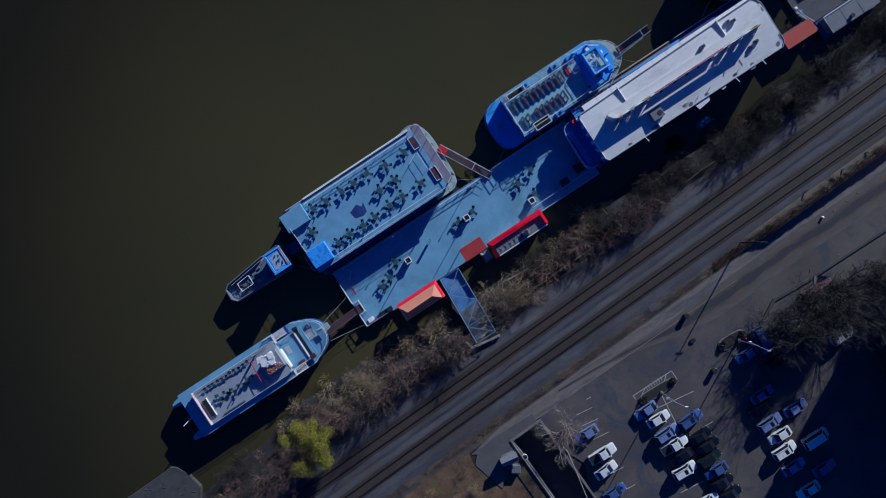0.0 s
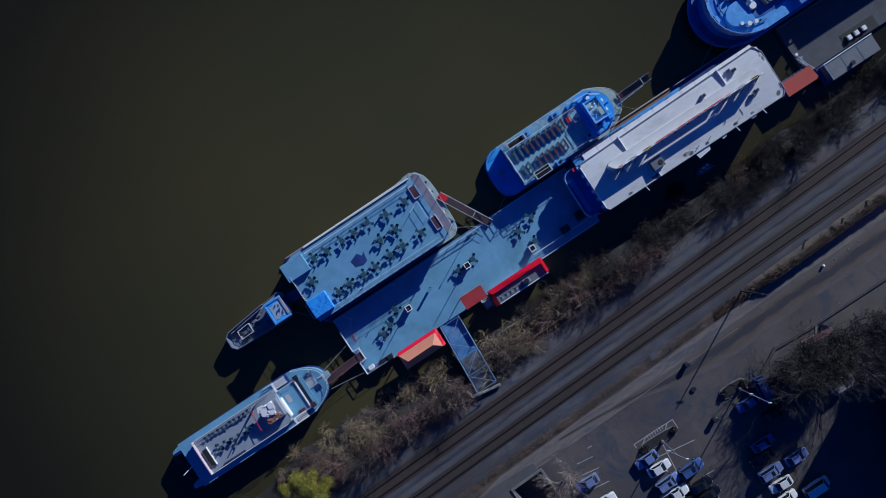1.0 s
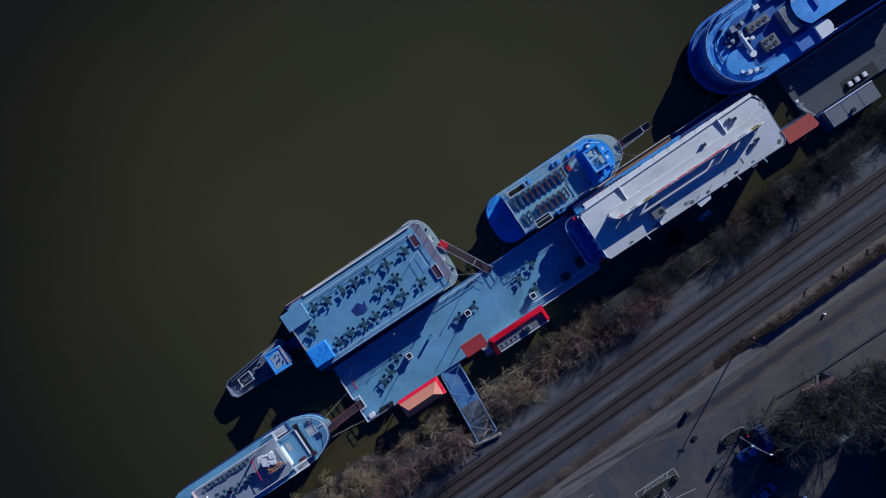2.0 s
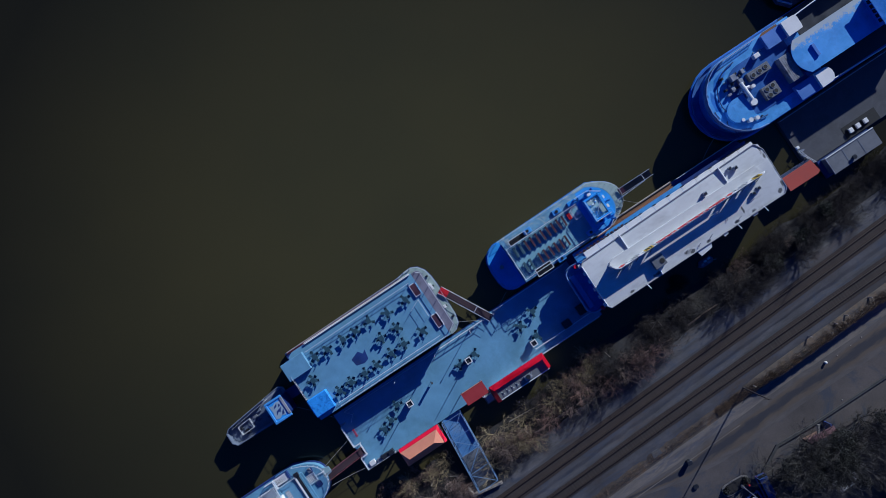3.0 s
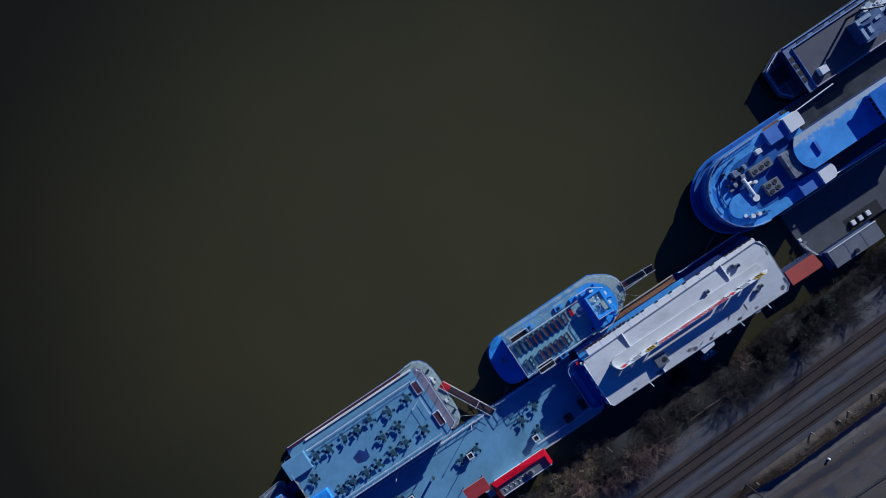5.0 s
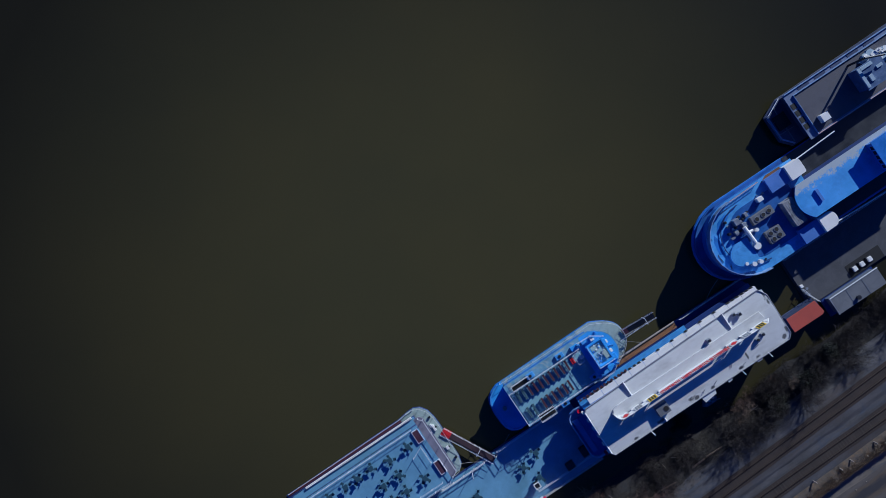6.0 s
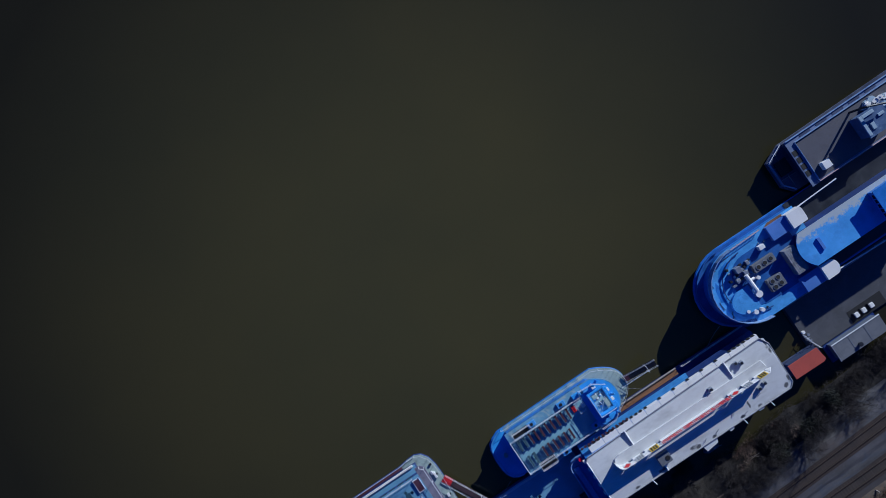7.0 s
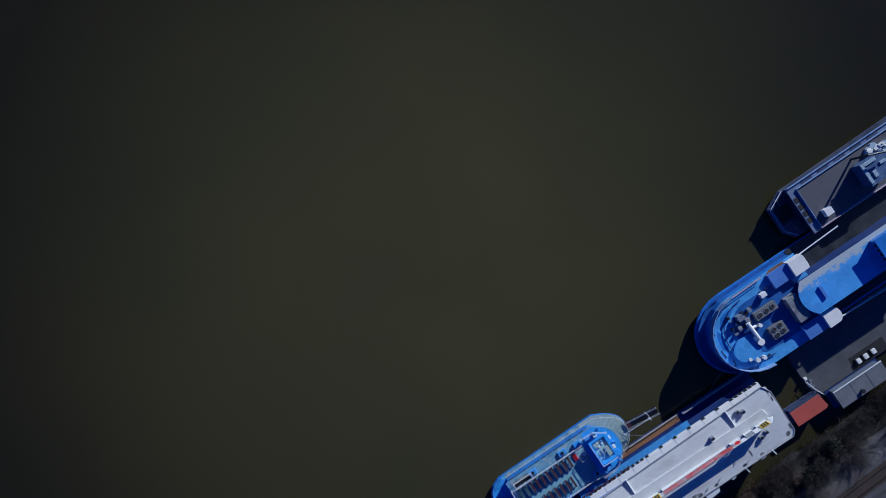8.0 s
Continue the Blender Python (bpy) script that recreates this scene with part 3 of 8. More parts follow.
rail_part(dock, [(-16.6, 6.8), (3.5, 6.8)], 1.1, rails=2, spacing=2.2, r=0.03)
rail_part(dock, [(3.5, 6.8), (12.2, 6.8)], 1.1, rails=2, spacing=2.2, r=0.06)
rail_part(dock, [(15.0, 7.1), (29.5, 7.1)], 1.1, rails=2, spacing=2.2, r=0.035)
rail_part(dock, [(-16.6, 6.8), (-15.6, 5.6), (-16.6, 4.6)], 1.1, rails=1, spacing=1, r=0.05)
rail_part(dock, [(-18.6, 4.8), (-18.6, 0.7), (-17.4, 0.7), (-17.4, -1.6), (-18.6, -1.6), (-18.6, -4.0)], 1.1, r=0.07, rails=2)
rail_part(dock, [(-18.6, -4.0), (-13.0, -4.0)], 1.1)
rail_part(dock, [(17.8, -4.0), (29.8, -4.0)], 1.1, rails=2, r=0.045)
rail_part(dock, [(17.4, -2.6), (29.2, -2.6)], 1.1, rails=2, r=0.045)
for u, v in ((-18.2, 5.0), (-18.0, -4.0), (-12.9, -4.2), (10, 6.5), (14.4, 6.5)):
    bm = fresh()
    tube(bm, (u - 0.25, v, 1.1), (u - 0.25, v, 1.6), 0.12, 10)
    tube(bm, (u + 0.25, v, 1.1), (u + 0.25, v, 1.6), 0.12, 10)
    box(bm, u - 0.5, u + 0.5, v - 0.15, v + 0.15, 1.1, 1.16)
    part("mooring_bitt", bm, STEEL, dock)

# ---- excursion boat with an open dining deck ----
boat = thing("excursion_boat", "long excursion boat with a pale blue open dining deck", "boat", -6, 14.1)
BOW = [(6.8, 7.75), (7.8, 7.95), (8.7, 8.7), (9.1, 10.2), (9.2, 12.2), (9.28, 14.5), (9.3, 16.5), (9.2, 18.2), (8.85, 19.7), (8.0, 20.9), (6.9, 21.45), (5.5, 21.4)]
hull(boat, [(-20.0, 7.6)] + BOW + [(3.5, 21.1), (-20.0, 21.0)], 0.9, NAVY, flare=0.2)
flat(boat, "foredeck", [(4.0, 7.75)] + BOW + [(4.0, 21.15)], 0.9, 1.0, FOREDECK, "grey-green foredeck")
block(boat, "rubbing_deck", -19.6, 4.0, 20.6, 20.95, 0.9, 0.98, MAROONRAIL, "maroon edge of the main deck")
rail_part(boat, [(-19.6, 21.0), (3.6, 21.1), (5.4, 21.3), (6.7, 21.3)], 0.9, rails=1, height=0.3, spacing=2.2, r=0.05)
block(boat, "lower_house", -19.4, 6.4, 8.5, 20.4, 1.0, 2.9, NAVY)
flat(boat, "side_deck", [(-19.4, 19.2), (6.5, 19.2), (6.5, 20.6), (-18.2, 20.6), (-19.2, 20.1)], 2.9, 3.0, DECK, "pale blue side deck")
block(boat, "deckhouse", -19.6, 6.4, 8.5, 19.3, 2.9, 5.0, NAVY)
windows(boat, "u", 8.5, -18.5, 5.5, 1.5, 2.4, 14)
windows(boat, "u", 20.4, -18.5, 5.5, 1.5, 2.4, 14)
windows(boat, "u", 8.5, -18.5, 5.5, 3.0, 4.3, 14)
windows(boat, "u", 19.3, -18.5, 5.5, 3.5, 4.6, 14)
flat(boat, "upper_deck", rect(-19.8, 6.6, 8.2, 19.5), 5.0, 5.15, DECK)
flat(boat, "forward_walkway", [(6.6, 8.7), (7.8, 9.1), (8.15, 9.6), (8.15, 19.9), (7.6, 20.5), (6.6, 20.5)], 4.95, 5.12, WALKGREY, "grey forward walkway")
rail_part(boat, [(-15.5, 19.35), (5.4, 19.4)], 5.15, spacing=2.2, height=0.9, r=0.04)
rail_part(boat, [(-15.4, 8.45), (6.2, 8.45)], 5.15, spacing=1.5, height=1.1)
rail_part(boat, [(-15.4, 9.1), (5.0, 9.1)], 5.15, spacing=2.2, height=0.9, rails=2)
rail_part(boat, [(5.3, 16.2), (5.3, 13.0)], 5.15, height=1.1)
rail_part(boat, [(3.2, 15.2), (5.3, 16.2)], 5.15, height=1.1)
rail_part(boat, [(u - 0.12, v) for u, v in BOW], 1.0, rails=1, r=0.035, spacing=2.4, height=0.9)
rail_part(boat, [(-19.7, 12.5), (-19.7, 17.2)], 5.15)
rail_part(boat, [(6.9, 8.9), (8.05, 9.6), (8.05, 14.5), (8.05, 19.8), (7.4, 20.4)], 5.12, r=0.055, rails=1, spacing=2.2)
block(boat, "white_locker", 8.0, 8.4, 16.0, 17.2, 1.0, 1.35, WHITE, "", 0.04)
block(boat, "white_locker", 7.7, 8.1, 16.9, 17.5, 1.0, 1.4, WHITE, "", 0.04)
block(boat, "white_locker", 8.0, 8.5, 12.1, 12.7, 1.0, 1.4, WHITE, "", 0.04)
for v in (10.2, 12.4, 16.6, 18.6):
    block(boat, "deck_cleat", 8.3, 8.7, v - 0.15, v + 0.15, 1.0, 1.3, DARKSTEEL)
for k in range(52):
    u = -15.6 + 0.42 * k
    block(boat, "white_slat", u, u + 0.34, 20.45, 20.8, 2.95, 3.3, WHITE, bevel=0.03)
for v0, v1, u0, u1 in ((16.7, 19.0, 5.2, 6.4), (10.2, 12.7, 5.5, 6.7)):
    well = block(boat, "stair_hatch", u0, u1, v0, v1, 5.15, 5.45, RAILWHITE, "white coaming round a brown companion stair")
    block(boat, "stair_steps", u0 + 0.12, u1 - 0.12, v0 + 0.12, v1 - 0.12, 5.44, 5.47, SEATRED)
block(boat, "locker_roof", -20.3, -16.0, 16.5, 19.7, 5.15, 6.1, DECK, "pale blue locker roof", 0.05)
block(boat, "tarpaulin_cover", -19.9, -16.1, 8.9, 12.3, 5.15, 6.0, TARP, "bright blue tarpaulin-covered bar", 0.15)
flat(boat, "dark_floor_mat", [(-9.8, 13.9), (-9.6, 12.6), (-8.2, 12.2), (-7.3, 12.5), (-7.0, 14.2), (-7.6, 13.7), (-8.2, 14.5)], 5.15, 5.17, NAVY, "flat dark blue patch on the deck")
# stern steps, hanging clear of the water
rail_part(boat, [(-19.8, 12.4), (-21.0, 12.0), (-21.0, 9.2), (-19.8, 9.0)], 2.0, rails=1, height=0.35, spacing=3, r=0.04)
rail_part(boat, [(-19.8, 16.8), (-20.9, 16.8), (-20.9, 19.6), (-19.8, 19.8)], 1.9, rails=1, height=0.35, spacing=3, r=0.04)


def gangway(name, label, a, b, width, z0, z1, floor, plate=None, rails=None, hoop=True):
    """A boarding stage between two points of the quay's plan."""
    a, b = Vector((*a, z0)), Vector((*b, z1))
    g = thing(name, label, "gangway", a.x, a.y, 0)
    d = (b - a)
    s = Vector((-d.y, d.x, 0)).normalized() * width / 2
    bm = fresh()
    lo = [bm.verts.new(p) for p in (a - s, a + s, b + s, b - s)]
    hi = [bm.verts.new(p + Vector((0, 0, 0.14))) for p in (a - s, a + s, b + s, b - s)]
    bm.faces.new(lo)
    bm.faces.new(hi[::-1])
    for i in range(4):
        j = (i + 1) % 4
        bm.faces.new((lo[j], lo[i], hi[i], hi[j]))
    part("walkway", bm, floor, g)
    n = max(3, round(d.length / 2.2))
    for sign in (-1, 1):
        bm = fresh()
        off = s * sign + Vector((0, 0, 0.14))
        for h in (0.45, 0.95):
            tube(bm, a + off + Vector((0, 0, h)), b + off + Vector((0, 0, h)), 0.026, 5)
        for k in range(n + 1):
            p = a.lerp(b, k / n) + off
            tube(bm, p, p + Vector((0, 0, 0.97)), 0.02, 4)
        part("handrail", bm, rails or RAILWHITE, g)
    bm = fresh()
    m = a.lerp(b, 0.68)
    tube(bm, m - s + Vector((0, 0, 0.15)), m - s + Vector((0, 0, 1.9)), 0.05, 5)
    tube(bm, m + s + Vector((0, 0, 0.15)), m + s + Vector((0, 0, 1.9)), 0.05, 5)
    tube(bm, m - s + Vector((0, 0, 1.9)), m + s + Vector((0, 0, 1.9)), 0.05, 5)
    if hoop:
        part("lifting_frame", bm, RAILWHITE, g)
    if plate:
        e = a.lerp(b, 0.16)
        bm = fresh()
        vs = [bm.verts.new(p + Vector((0, 0, 0.17))) for p in (a - s, a + s, e + s, e - s)]
        vt = [bm.verts.new(v.co + Vector((0, 0, 0.05))) for v in vs]
        bm.faces.new(vt)
        for i in range(4):
            j = (i + 1) % 4
            bm.faces.new((vs[i], vs[j], vt[j], vt[i]))
        part("end_plate", bm, plate, g, "red anti-slip end plate")
    return g


gangway("gangway", "brown boarding stage with a red end plate and white handrails", (9.1, 15.35), (14.0, 6.2), 1.3, 1.1, 1.3, MAROON, RED)
gangway("gangway", "maroon boarding stage from the dock to the small boat", (-17.4, -0.6), (-25.3, -1.0), 1.25, 1.25, 2.2, MAROON, None, MAROONRAIL, False)
bow_stage = gangway("gangway", "dark boarding stage slung over the bow of the blue boat", (44.9, 12.2), (50.7, 12.3), 1.15, 1.3, 3.3, DARKSTEEL, MAROONRAIL)


part("boom", tube(fresh(), (43.8, 11.2, 1.9), (49.2, 11.55, 3.1), 0.07, 6), RAILWHITE, bow_stage, "white boom")
# ---- small work boat moored behind the excursion boat ----
tug = thing("work_boat", "small weathered work boat with a blue-roofed wheelhouse", "boat", -30, 14)
hull(tug, [(-35.9, 13.0), (-35.2, 12.1), (-24.4, 11.8), (-23.6, 12.5), (-23.6, 16.3), (-24.4, 16.9), (-35.0, 15.6), (-35.8, 14.9)], 0.9, SUNDECK, flare=0.3, bulwark=0.15)
flat(tug, "deck", [(-35.5, 13.2), (-35.0, 12.5), (-24.5, 12.2), (-24.0, 16.4), (-34.8, 15.2), (-35.5, 14.7)], 0.9, 0.97, HULLGREY, "grey-blue stained deck")
block(tug, "wheelhouse", -25.6, -23.2, 12.2, 15.4, 0.95, 6.2, NAVY)
windows(tug, "v", -25.6, 12.5, 15.1, 4.6, 5.8, 3, "v")
windows(tug, "u", 15.4, -25.4, -23.4, 4.6, 5.8, 2)
top = block(tug, "wheelhouse_roof", -26.0, -22.9, 11.9, 15.7, 6.2, 6.35, BLUE_BRIGHT, "scuffed blue roof", 0.05)
for u0, u1, v0, v1 in ((-26.1, -22.8, 11.8, 12.2), (-26.1, -22.8, 15.4, 15.8), (-26.1, -25.7, 12.2, 15.4), (-23.3, -22.8, 12.2, 15.4)):
    block(top, "roof_edge", u0, u1, v0, v1, 6.3, 6.5, KERBGREY if u0 > -24 else SKYBLUE, "", 0.06)
flat(top, "torn_sheet", [(-25.6, 12.6), (-24.9, 12.4), (-24.3, 12.7), (-23.7, 12.4), (-23.4, 13.3), (-23.6, 14.4), (-23.5, 15.0), (-24.3, 15.1), (-24.9, 14.8), (-25.5, 15.0), (-25.4, 13.9)], 6.35, 6.38, PALEGEAR, "torn pale sheet on the roof")
for pts in ([(-25.2, 13.0), (-24.5, 13.5), (-24.3, 13.2), (-23.8, 14.0), (-24.4, 13.8), (-24.8, 13.7)], [(-25.0, 14.2), (-24.4, 14.4), (-24.1, 14.9), (-24.7, 14.6)], [(-24.3, 12.7), (-23.8, 12.8), (-23.6, 13.5), (-24.0, 13.2)], [(-24.2, 14.1), (-23.7, 14.3), (-23.9, 14.7)]):
    flat(top, "roof_tear", pts, 6.38, 6.395, NAVY, "dark tear in the sheet")
rng = random.Random(8)
for k in range(16):
    u, v = rng.uniform(-34.5, -27), rng.uniform(13.0, 15.3)
    block(tug, "gear_box", u - rng.uniform(0.15, 0.6), u + rng.uniform(0.15, 0.6), v - 0.2, v + 0.25, 0.97, 0.97 + rng.uniform(0.15, 0.7), (STEEL, SLATE, HULLGREY, DARKSTEEL)[k % 4], "", 0.03)
rail_part(tug, [(-34.6, 15.1), (-27, 16.1)], 0.97, rails=2)
rail_part(tug, [(-33.6, 13.2), (-31.2, 13.3), (-31.2, 15.0), (-33.6, 14.8)], 0.97, height=0.9, closed=True, r=0.05)
bm = fresh()
disc(bm, -32.8, 13.4, 0.97, 1.5, 0.35, 14)
part("capstan", bm, DARKSTEEL, tug)
bulwark(tug, [(-27.4, 12.0), (-35.1, 12.2), (-35.8, 13.0), (-35.75, 14.9), (-35.0, 15.5), (-27.4, 16.45)], 0.9, 1.4, 0.16, HULLGREY, "high weathered bulwark")
block(tug, "transfer_bridge", -23.6, -20.2, 13.7, 15.6, 1.1, 1.3, NAVY, "navy transfer bridge")

# ---- paddle boat below the dock ----
pb = thing("paddle_boat", "small blue and white paddle boat with an open sun deck", "boat", -40, 0)
hull(pb, rounded(-52.4, -24.8, -4.5, 4.1, bow=4.6, square=2.6), 1.3, NAVY, flare=0.25)
flat(pb, "foredeck", rounded(-33, -24.9, -4.4, 4.0, bow=4.5, square=2.6), 1.3, 2.35, DECK)
block(pb, "deckhouse", -51.8, -34, -3.9, 3.5, 1.3, 3.3, NAVY)
windows(pb, "u", 3.5, -51, -35, 2.0, 2.7, 10)
windows(pb, "u", -3.9, -51, -35, 2.0, 2.7, 10)
flat(pb, "roof_deck", rect(-52.5, -33.0, -4.5, 4.1), 3.3, 3.45, DECK)
flat(pb, "sun_deck", rect(-49.5, -33.4, -3.3, 3.0), 3.45, 4.3, SUNDECK, "grey-blue sun deck floor")
flat(pb, "front_deck", rect(-33.0, -28.2, -3.4, 2.3), 2.95, 3.1, DECK)
rail_part(pb, [(-34, 3.05), (-49.5, 3.05), (-49.5, -3.35), (-34, -3.35)], 4.3, height=0.9, spacing=0.7, r=0.03, rails=2)
bm = fresh()
box(bm, -49.62, -49.52, -3.4, 3.1, 4.2, 5.2)
part("stern_bar", bm, PINKPAINT, pb, "faded pink stern screen")
bench = block(pb, "stern_bench", -48.9, -48.1, -2.2, 0.9, 4.3, 4.73, BLACK)
block(bench, "bench_frame", -48.1, -48.0, -2.4, 1.1, 4.3, 4.68, RAILWHITE)
house = block(pb, "pilothouse", -29.6, -28.6, -3.1, 2.4, 2.35, 3.2, DECK)
block(house, "pilothouse_roof", -29.4, -28.9, -2.7, 2.2, 3.2, 3.26, DARKSTEEL, "dark slanting pilothouse roof")
block(house, "roof_rib", -29.75, -29.5, -3.0, 2.4, 3.2, 3.36, WHITE)
block(house, "corner_box", -29.4, -28.5, -3.5, -2.7, 3.2, 3.6, SEATRED, "", 0.03)
block(house, "corner_box", -29.6, -28.7, 2.2, 2.9, 3.2, 3.55, DARKSTEEL, "", 0.03)
for v in (3.3, -3.75):
    bm = fresh()
    for k in range(10):
        u = -34.0 + 0.34 * k
        box(bm, u, u + 0.17, v - 0.5, v + 0.5, 3.18 + 0.02 * k, 3.25 + 0.02 * k)
    for dv in (-0.55, 0.55):
        tube(bm, (-34.2, v + dv, 3.9), (-30.6, v + dv, 4.0), 0.05, 5)
        tube(bm, (-34.2, v + dv, 3.3), (-30.6, v + dv, 3.4), 0.06, 5)
    part("stair", bm, WHITE, pb, "white companion stair")
block(pb, "side_landing", -33.0, -30.4, 2.5, 4.0, 2.35, 3.0, NAVY)
block(pb, "side_landing", -33.0, -30.4, -4.4, -3.1, 2.35, 3.0, NAVY)
rail_part(pb, rounded(-30, -25.0, -4.3, 3.9, bow=4.4, square=2.6)[:-2], 2.35, r=0.045, height=0.8, rails=1, spacing=2.0)
block(pb, "bow_hatch", -27.4, -26.4, -1.6, -0.6, 2.35, 2.55, NAVY, "", 0.08)
block(pb, "bow_hatch", -27.4, -26.6, 1.2, 2.2, 2.35, 2.55, NAVY, "", 0.08)
lad = block(pb, "bow_ladder", -28.4, -26.9, -0.2, 0.9, 2.35, 2.42, STEEL, "grey slatted ladder")
for k in range(5):
    block(lad, "rung", -28.3 + 0.29 * k, -28.2 + 0.29 * k, -0.2, 0.9, 2.42, 2.5, RAILWHITE)
bm = fresh()
for a, b in (((-28.5, -0.4), (-26.7, -0.4)), ((-26.7, -0.4), (-26.7, 1.1)), ((-28.5, 1.1), (-26.7, 1.1)), ((-26.7, 0.4), (-24.9, 0.2))):
    tube(bm, (*a, 2.6), (*b, 2.6), 0.06, 6)
part("bow_frame", bm, RAILWHITE, pb)
flat(pb, "bow_platform", [(-25.6, -0.9), (-24.0, -0.6), (-24.0, 0.5), (-25.6, 0.7)], 2.2, 2.36, DECK_PALE)
block(pb, "bow_winch", -27.4, -26.8, 1.4, 2.2, 2.35, 2.8, STEEL, "", 0.05)
block(pb, "red_hatch", -31.9, -30.6, -3.6, -2.6, 3.1, 3.25, SEATRED)
rail_part(pb, [(-33.1, 2.6), (-33.1, -3.2)], 3.1, r=0.06, rails=1)
rail_part(pb, [(-33.0, 2.3), (-29.6, 2.3)], 3.1, r=0.05, rails=1, height=0.7)
rail_part(pb, [(-33.0, -3.2), (-29.6, -3.2)], 3.1, r=0.05, rails=1, height=0.7)
rail_part(pb, [(-34.6, 3.9), (-33.0, 3.9), (-33.0, 2.4)], 3.1, r=0.08)
rail_part(pb, [(-34.6, -4.3), (-33.0, -4.3), (-33.0, -3.4)], 3.1, r=0.08)
block(pb, "white_screen", -33.2, -32.9, -2.6, 1.0, 3.15, 4.3, WHITE)
block(pb, "deck_grating", -32.5, -31.7, -0.6, 1.0, 3.1, 3.2, STEEL, bevel=0.02)
for k in range(4):
    block(pb, "grating_bar", -32.45, -31.75, -0.5 + 0.38 * k, -0.38 + 0.38 * k, 3.2, 3.26, RAILWHITE)
rng = random.Random(12)
block(pb, "stack_house", -35.3, -33.2, -1.7, 1.6, 4.3, 5.7, STEEL, "grey stack house", 0.05)


def heap(parent, name, label, material, u0, u1, v0, v1, z, n, size, seed):
    """Small things of uneven shape thrown together, each an irregular five-sided lump."""
    g = random.Random(seed)
    for k in range(n):
        u, v, s = g.uniform(u0, u1), g.uniform(v0, v1), size * g.uniform(0.5, 1.5)
        spin = g.uniform(0, 6)
        sides = g.choice((4, 5, 6))
        pts = [(u + s * g.uniform(0.6, 1.3) * math.cos(spin + i * math.tau / sides), v + s * g.uniform(0.5, 1.0) * math.sin(spin + i * math.tau / sides)) for i in range(sides)]
        flat(parent, name, pts, z, z + size * g.uniform(0.3, 1.4), material, label) if k % 3 else part(name, prism(fresh(), pts, z, z + size * g.uniform(0.5, 1.6), s * 0.3), material, parent, label)


heap(pb, "covered_box", "box under a white sheet", CLOTHWHITE, -36.4, -34.0, -0.3, 1.5, 5.7, 34, 0.34, 5)
heap(pb, "gear_box", "", STEEL, -36.2, -33.8, -0.5, 1.5, 5.7, 16, 0.22, 6)
heap(pb, "orange_bundle", "rusty orange bundle", CARGO, -36.4, -33.7, -1.7, -0.5, 5.7, 34, 0.17, 7)
heap(pb, "white_bundle", "", CLOTHWHITE, -36.0, -33.7, -1.6, -0.6, 5.72, 10, 0.13, 8)
flat(pb, "white_sheet", [(-36.6, 0.2), (-35.7, -0.4), (-35.0, 0.3), (-35.2, 1.3), (-36.2, 1.4)], 6.0, 6.1, CLOTHWHITE, "crumpled white sheet")
flat(pb, "white_sheet", [(-37.0, 0.9), (-36.3, 0.3), (-35.4, 0.9), (-35.6, 1.9), (-36.6, 2.0)], 5.8, 5.95, CLOTHWHITE, "crumpled white sheet")
flat(pb, "white_sheet", [(-35.2, -0.3), (-34.2, -0.2), (-33.8, 0.5), (-34.6, 0.9), (-35.3, 0.5)], 6.05, 6.15, CLOTHWHITE, "crumpled white sheet")
flat(pb, "white_sheet", [(-34.9, 0.6), (-34.0, 0.4), (-33.7, 1.2), (-34.3, 1.7), (-34.8, 1.5)], 6.1, 6.25, CLOTHWHITE, "crumpled white sheet")
bm = fresh()
tube(bm, (-38.0, 1.8, 4.3), (-38.0, 1.8, 5.4), 0.1, 8)
tube(bm, (-38.0, 1.8, 5.4), (-38.2, -1.8, 5.5), 0.065, 8)
dav = part("davit", bm, RED, pb, "red davit arm")
bm = fresh()
disc(bm, -38.2, -2.4, 4.3, 4.7, 0.5, 16)
part("hose_reel", bm, STEEL, dav)
bm = fresh()
tube(bm, (-36.9, 2.6, 4.3), (-36.4, 2.6, 8.4), 0.14, 8, 0.1)
part("signal_mast", bm, STEEL, pb)
for v in (3.1, -3.6):
    bm = fresh()
    prism(bm, [(-54.9, v - 0.45), (-54.2, v - 0.75), (-52.5, v - 0.75), (-52.5, v + 0.7), (-53.9, v + 0.7), (-54.7, v + 0.3)], 0.4, 2.4, 0.2)
    part("paddle_guard", bm, DECK, pb, "teal-blue paddle wheel guard")
bm = fresh()
for k in range(10):
    a = k * math.tau / 10
    c, s = math.cos(a), math.sin(a)
    box(bm, -53.5 + 1.1 * c - 0.1, -53.5 + 1.1 * c + 0.1, -3.1, 2.6, 1.1 + 1.1 * s - 0.15, 1.1 + 1.1 * s + 0.15)
part("paddle_wheel", bm, DARKSTEEL, pb, "dark stern paddle wheel")
for k in range(5):
    block(pb, "red_paddle_blade", -54.9 + 0.3 * k, -54.75 + 0.3 * k, 1.2, 2.2, 1.5 + 0.12 * (k % 3), 2.1 + 0.1 * (k % 2), RED)
bm = fresh()
tube(bm, (-52.3, -0.4, 3.4), (-54.2, -0.9, 3.9), 0.09, 6)
part("flag_staff", bm, RAILWHITE, pb)

for k in range(9):
    block(pb, "rail_box", -47.0 + 0.5 * k, -46.75 + 0.5 * k, -3.2, -2.9, 4.3, 4.58, SLATE)
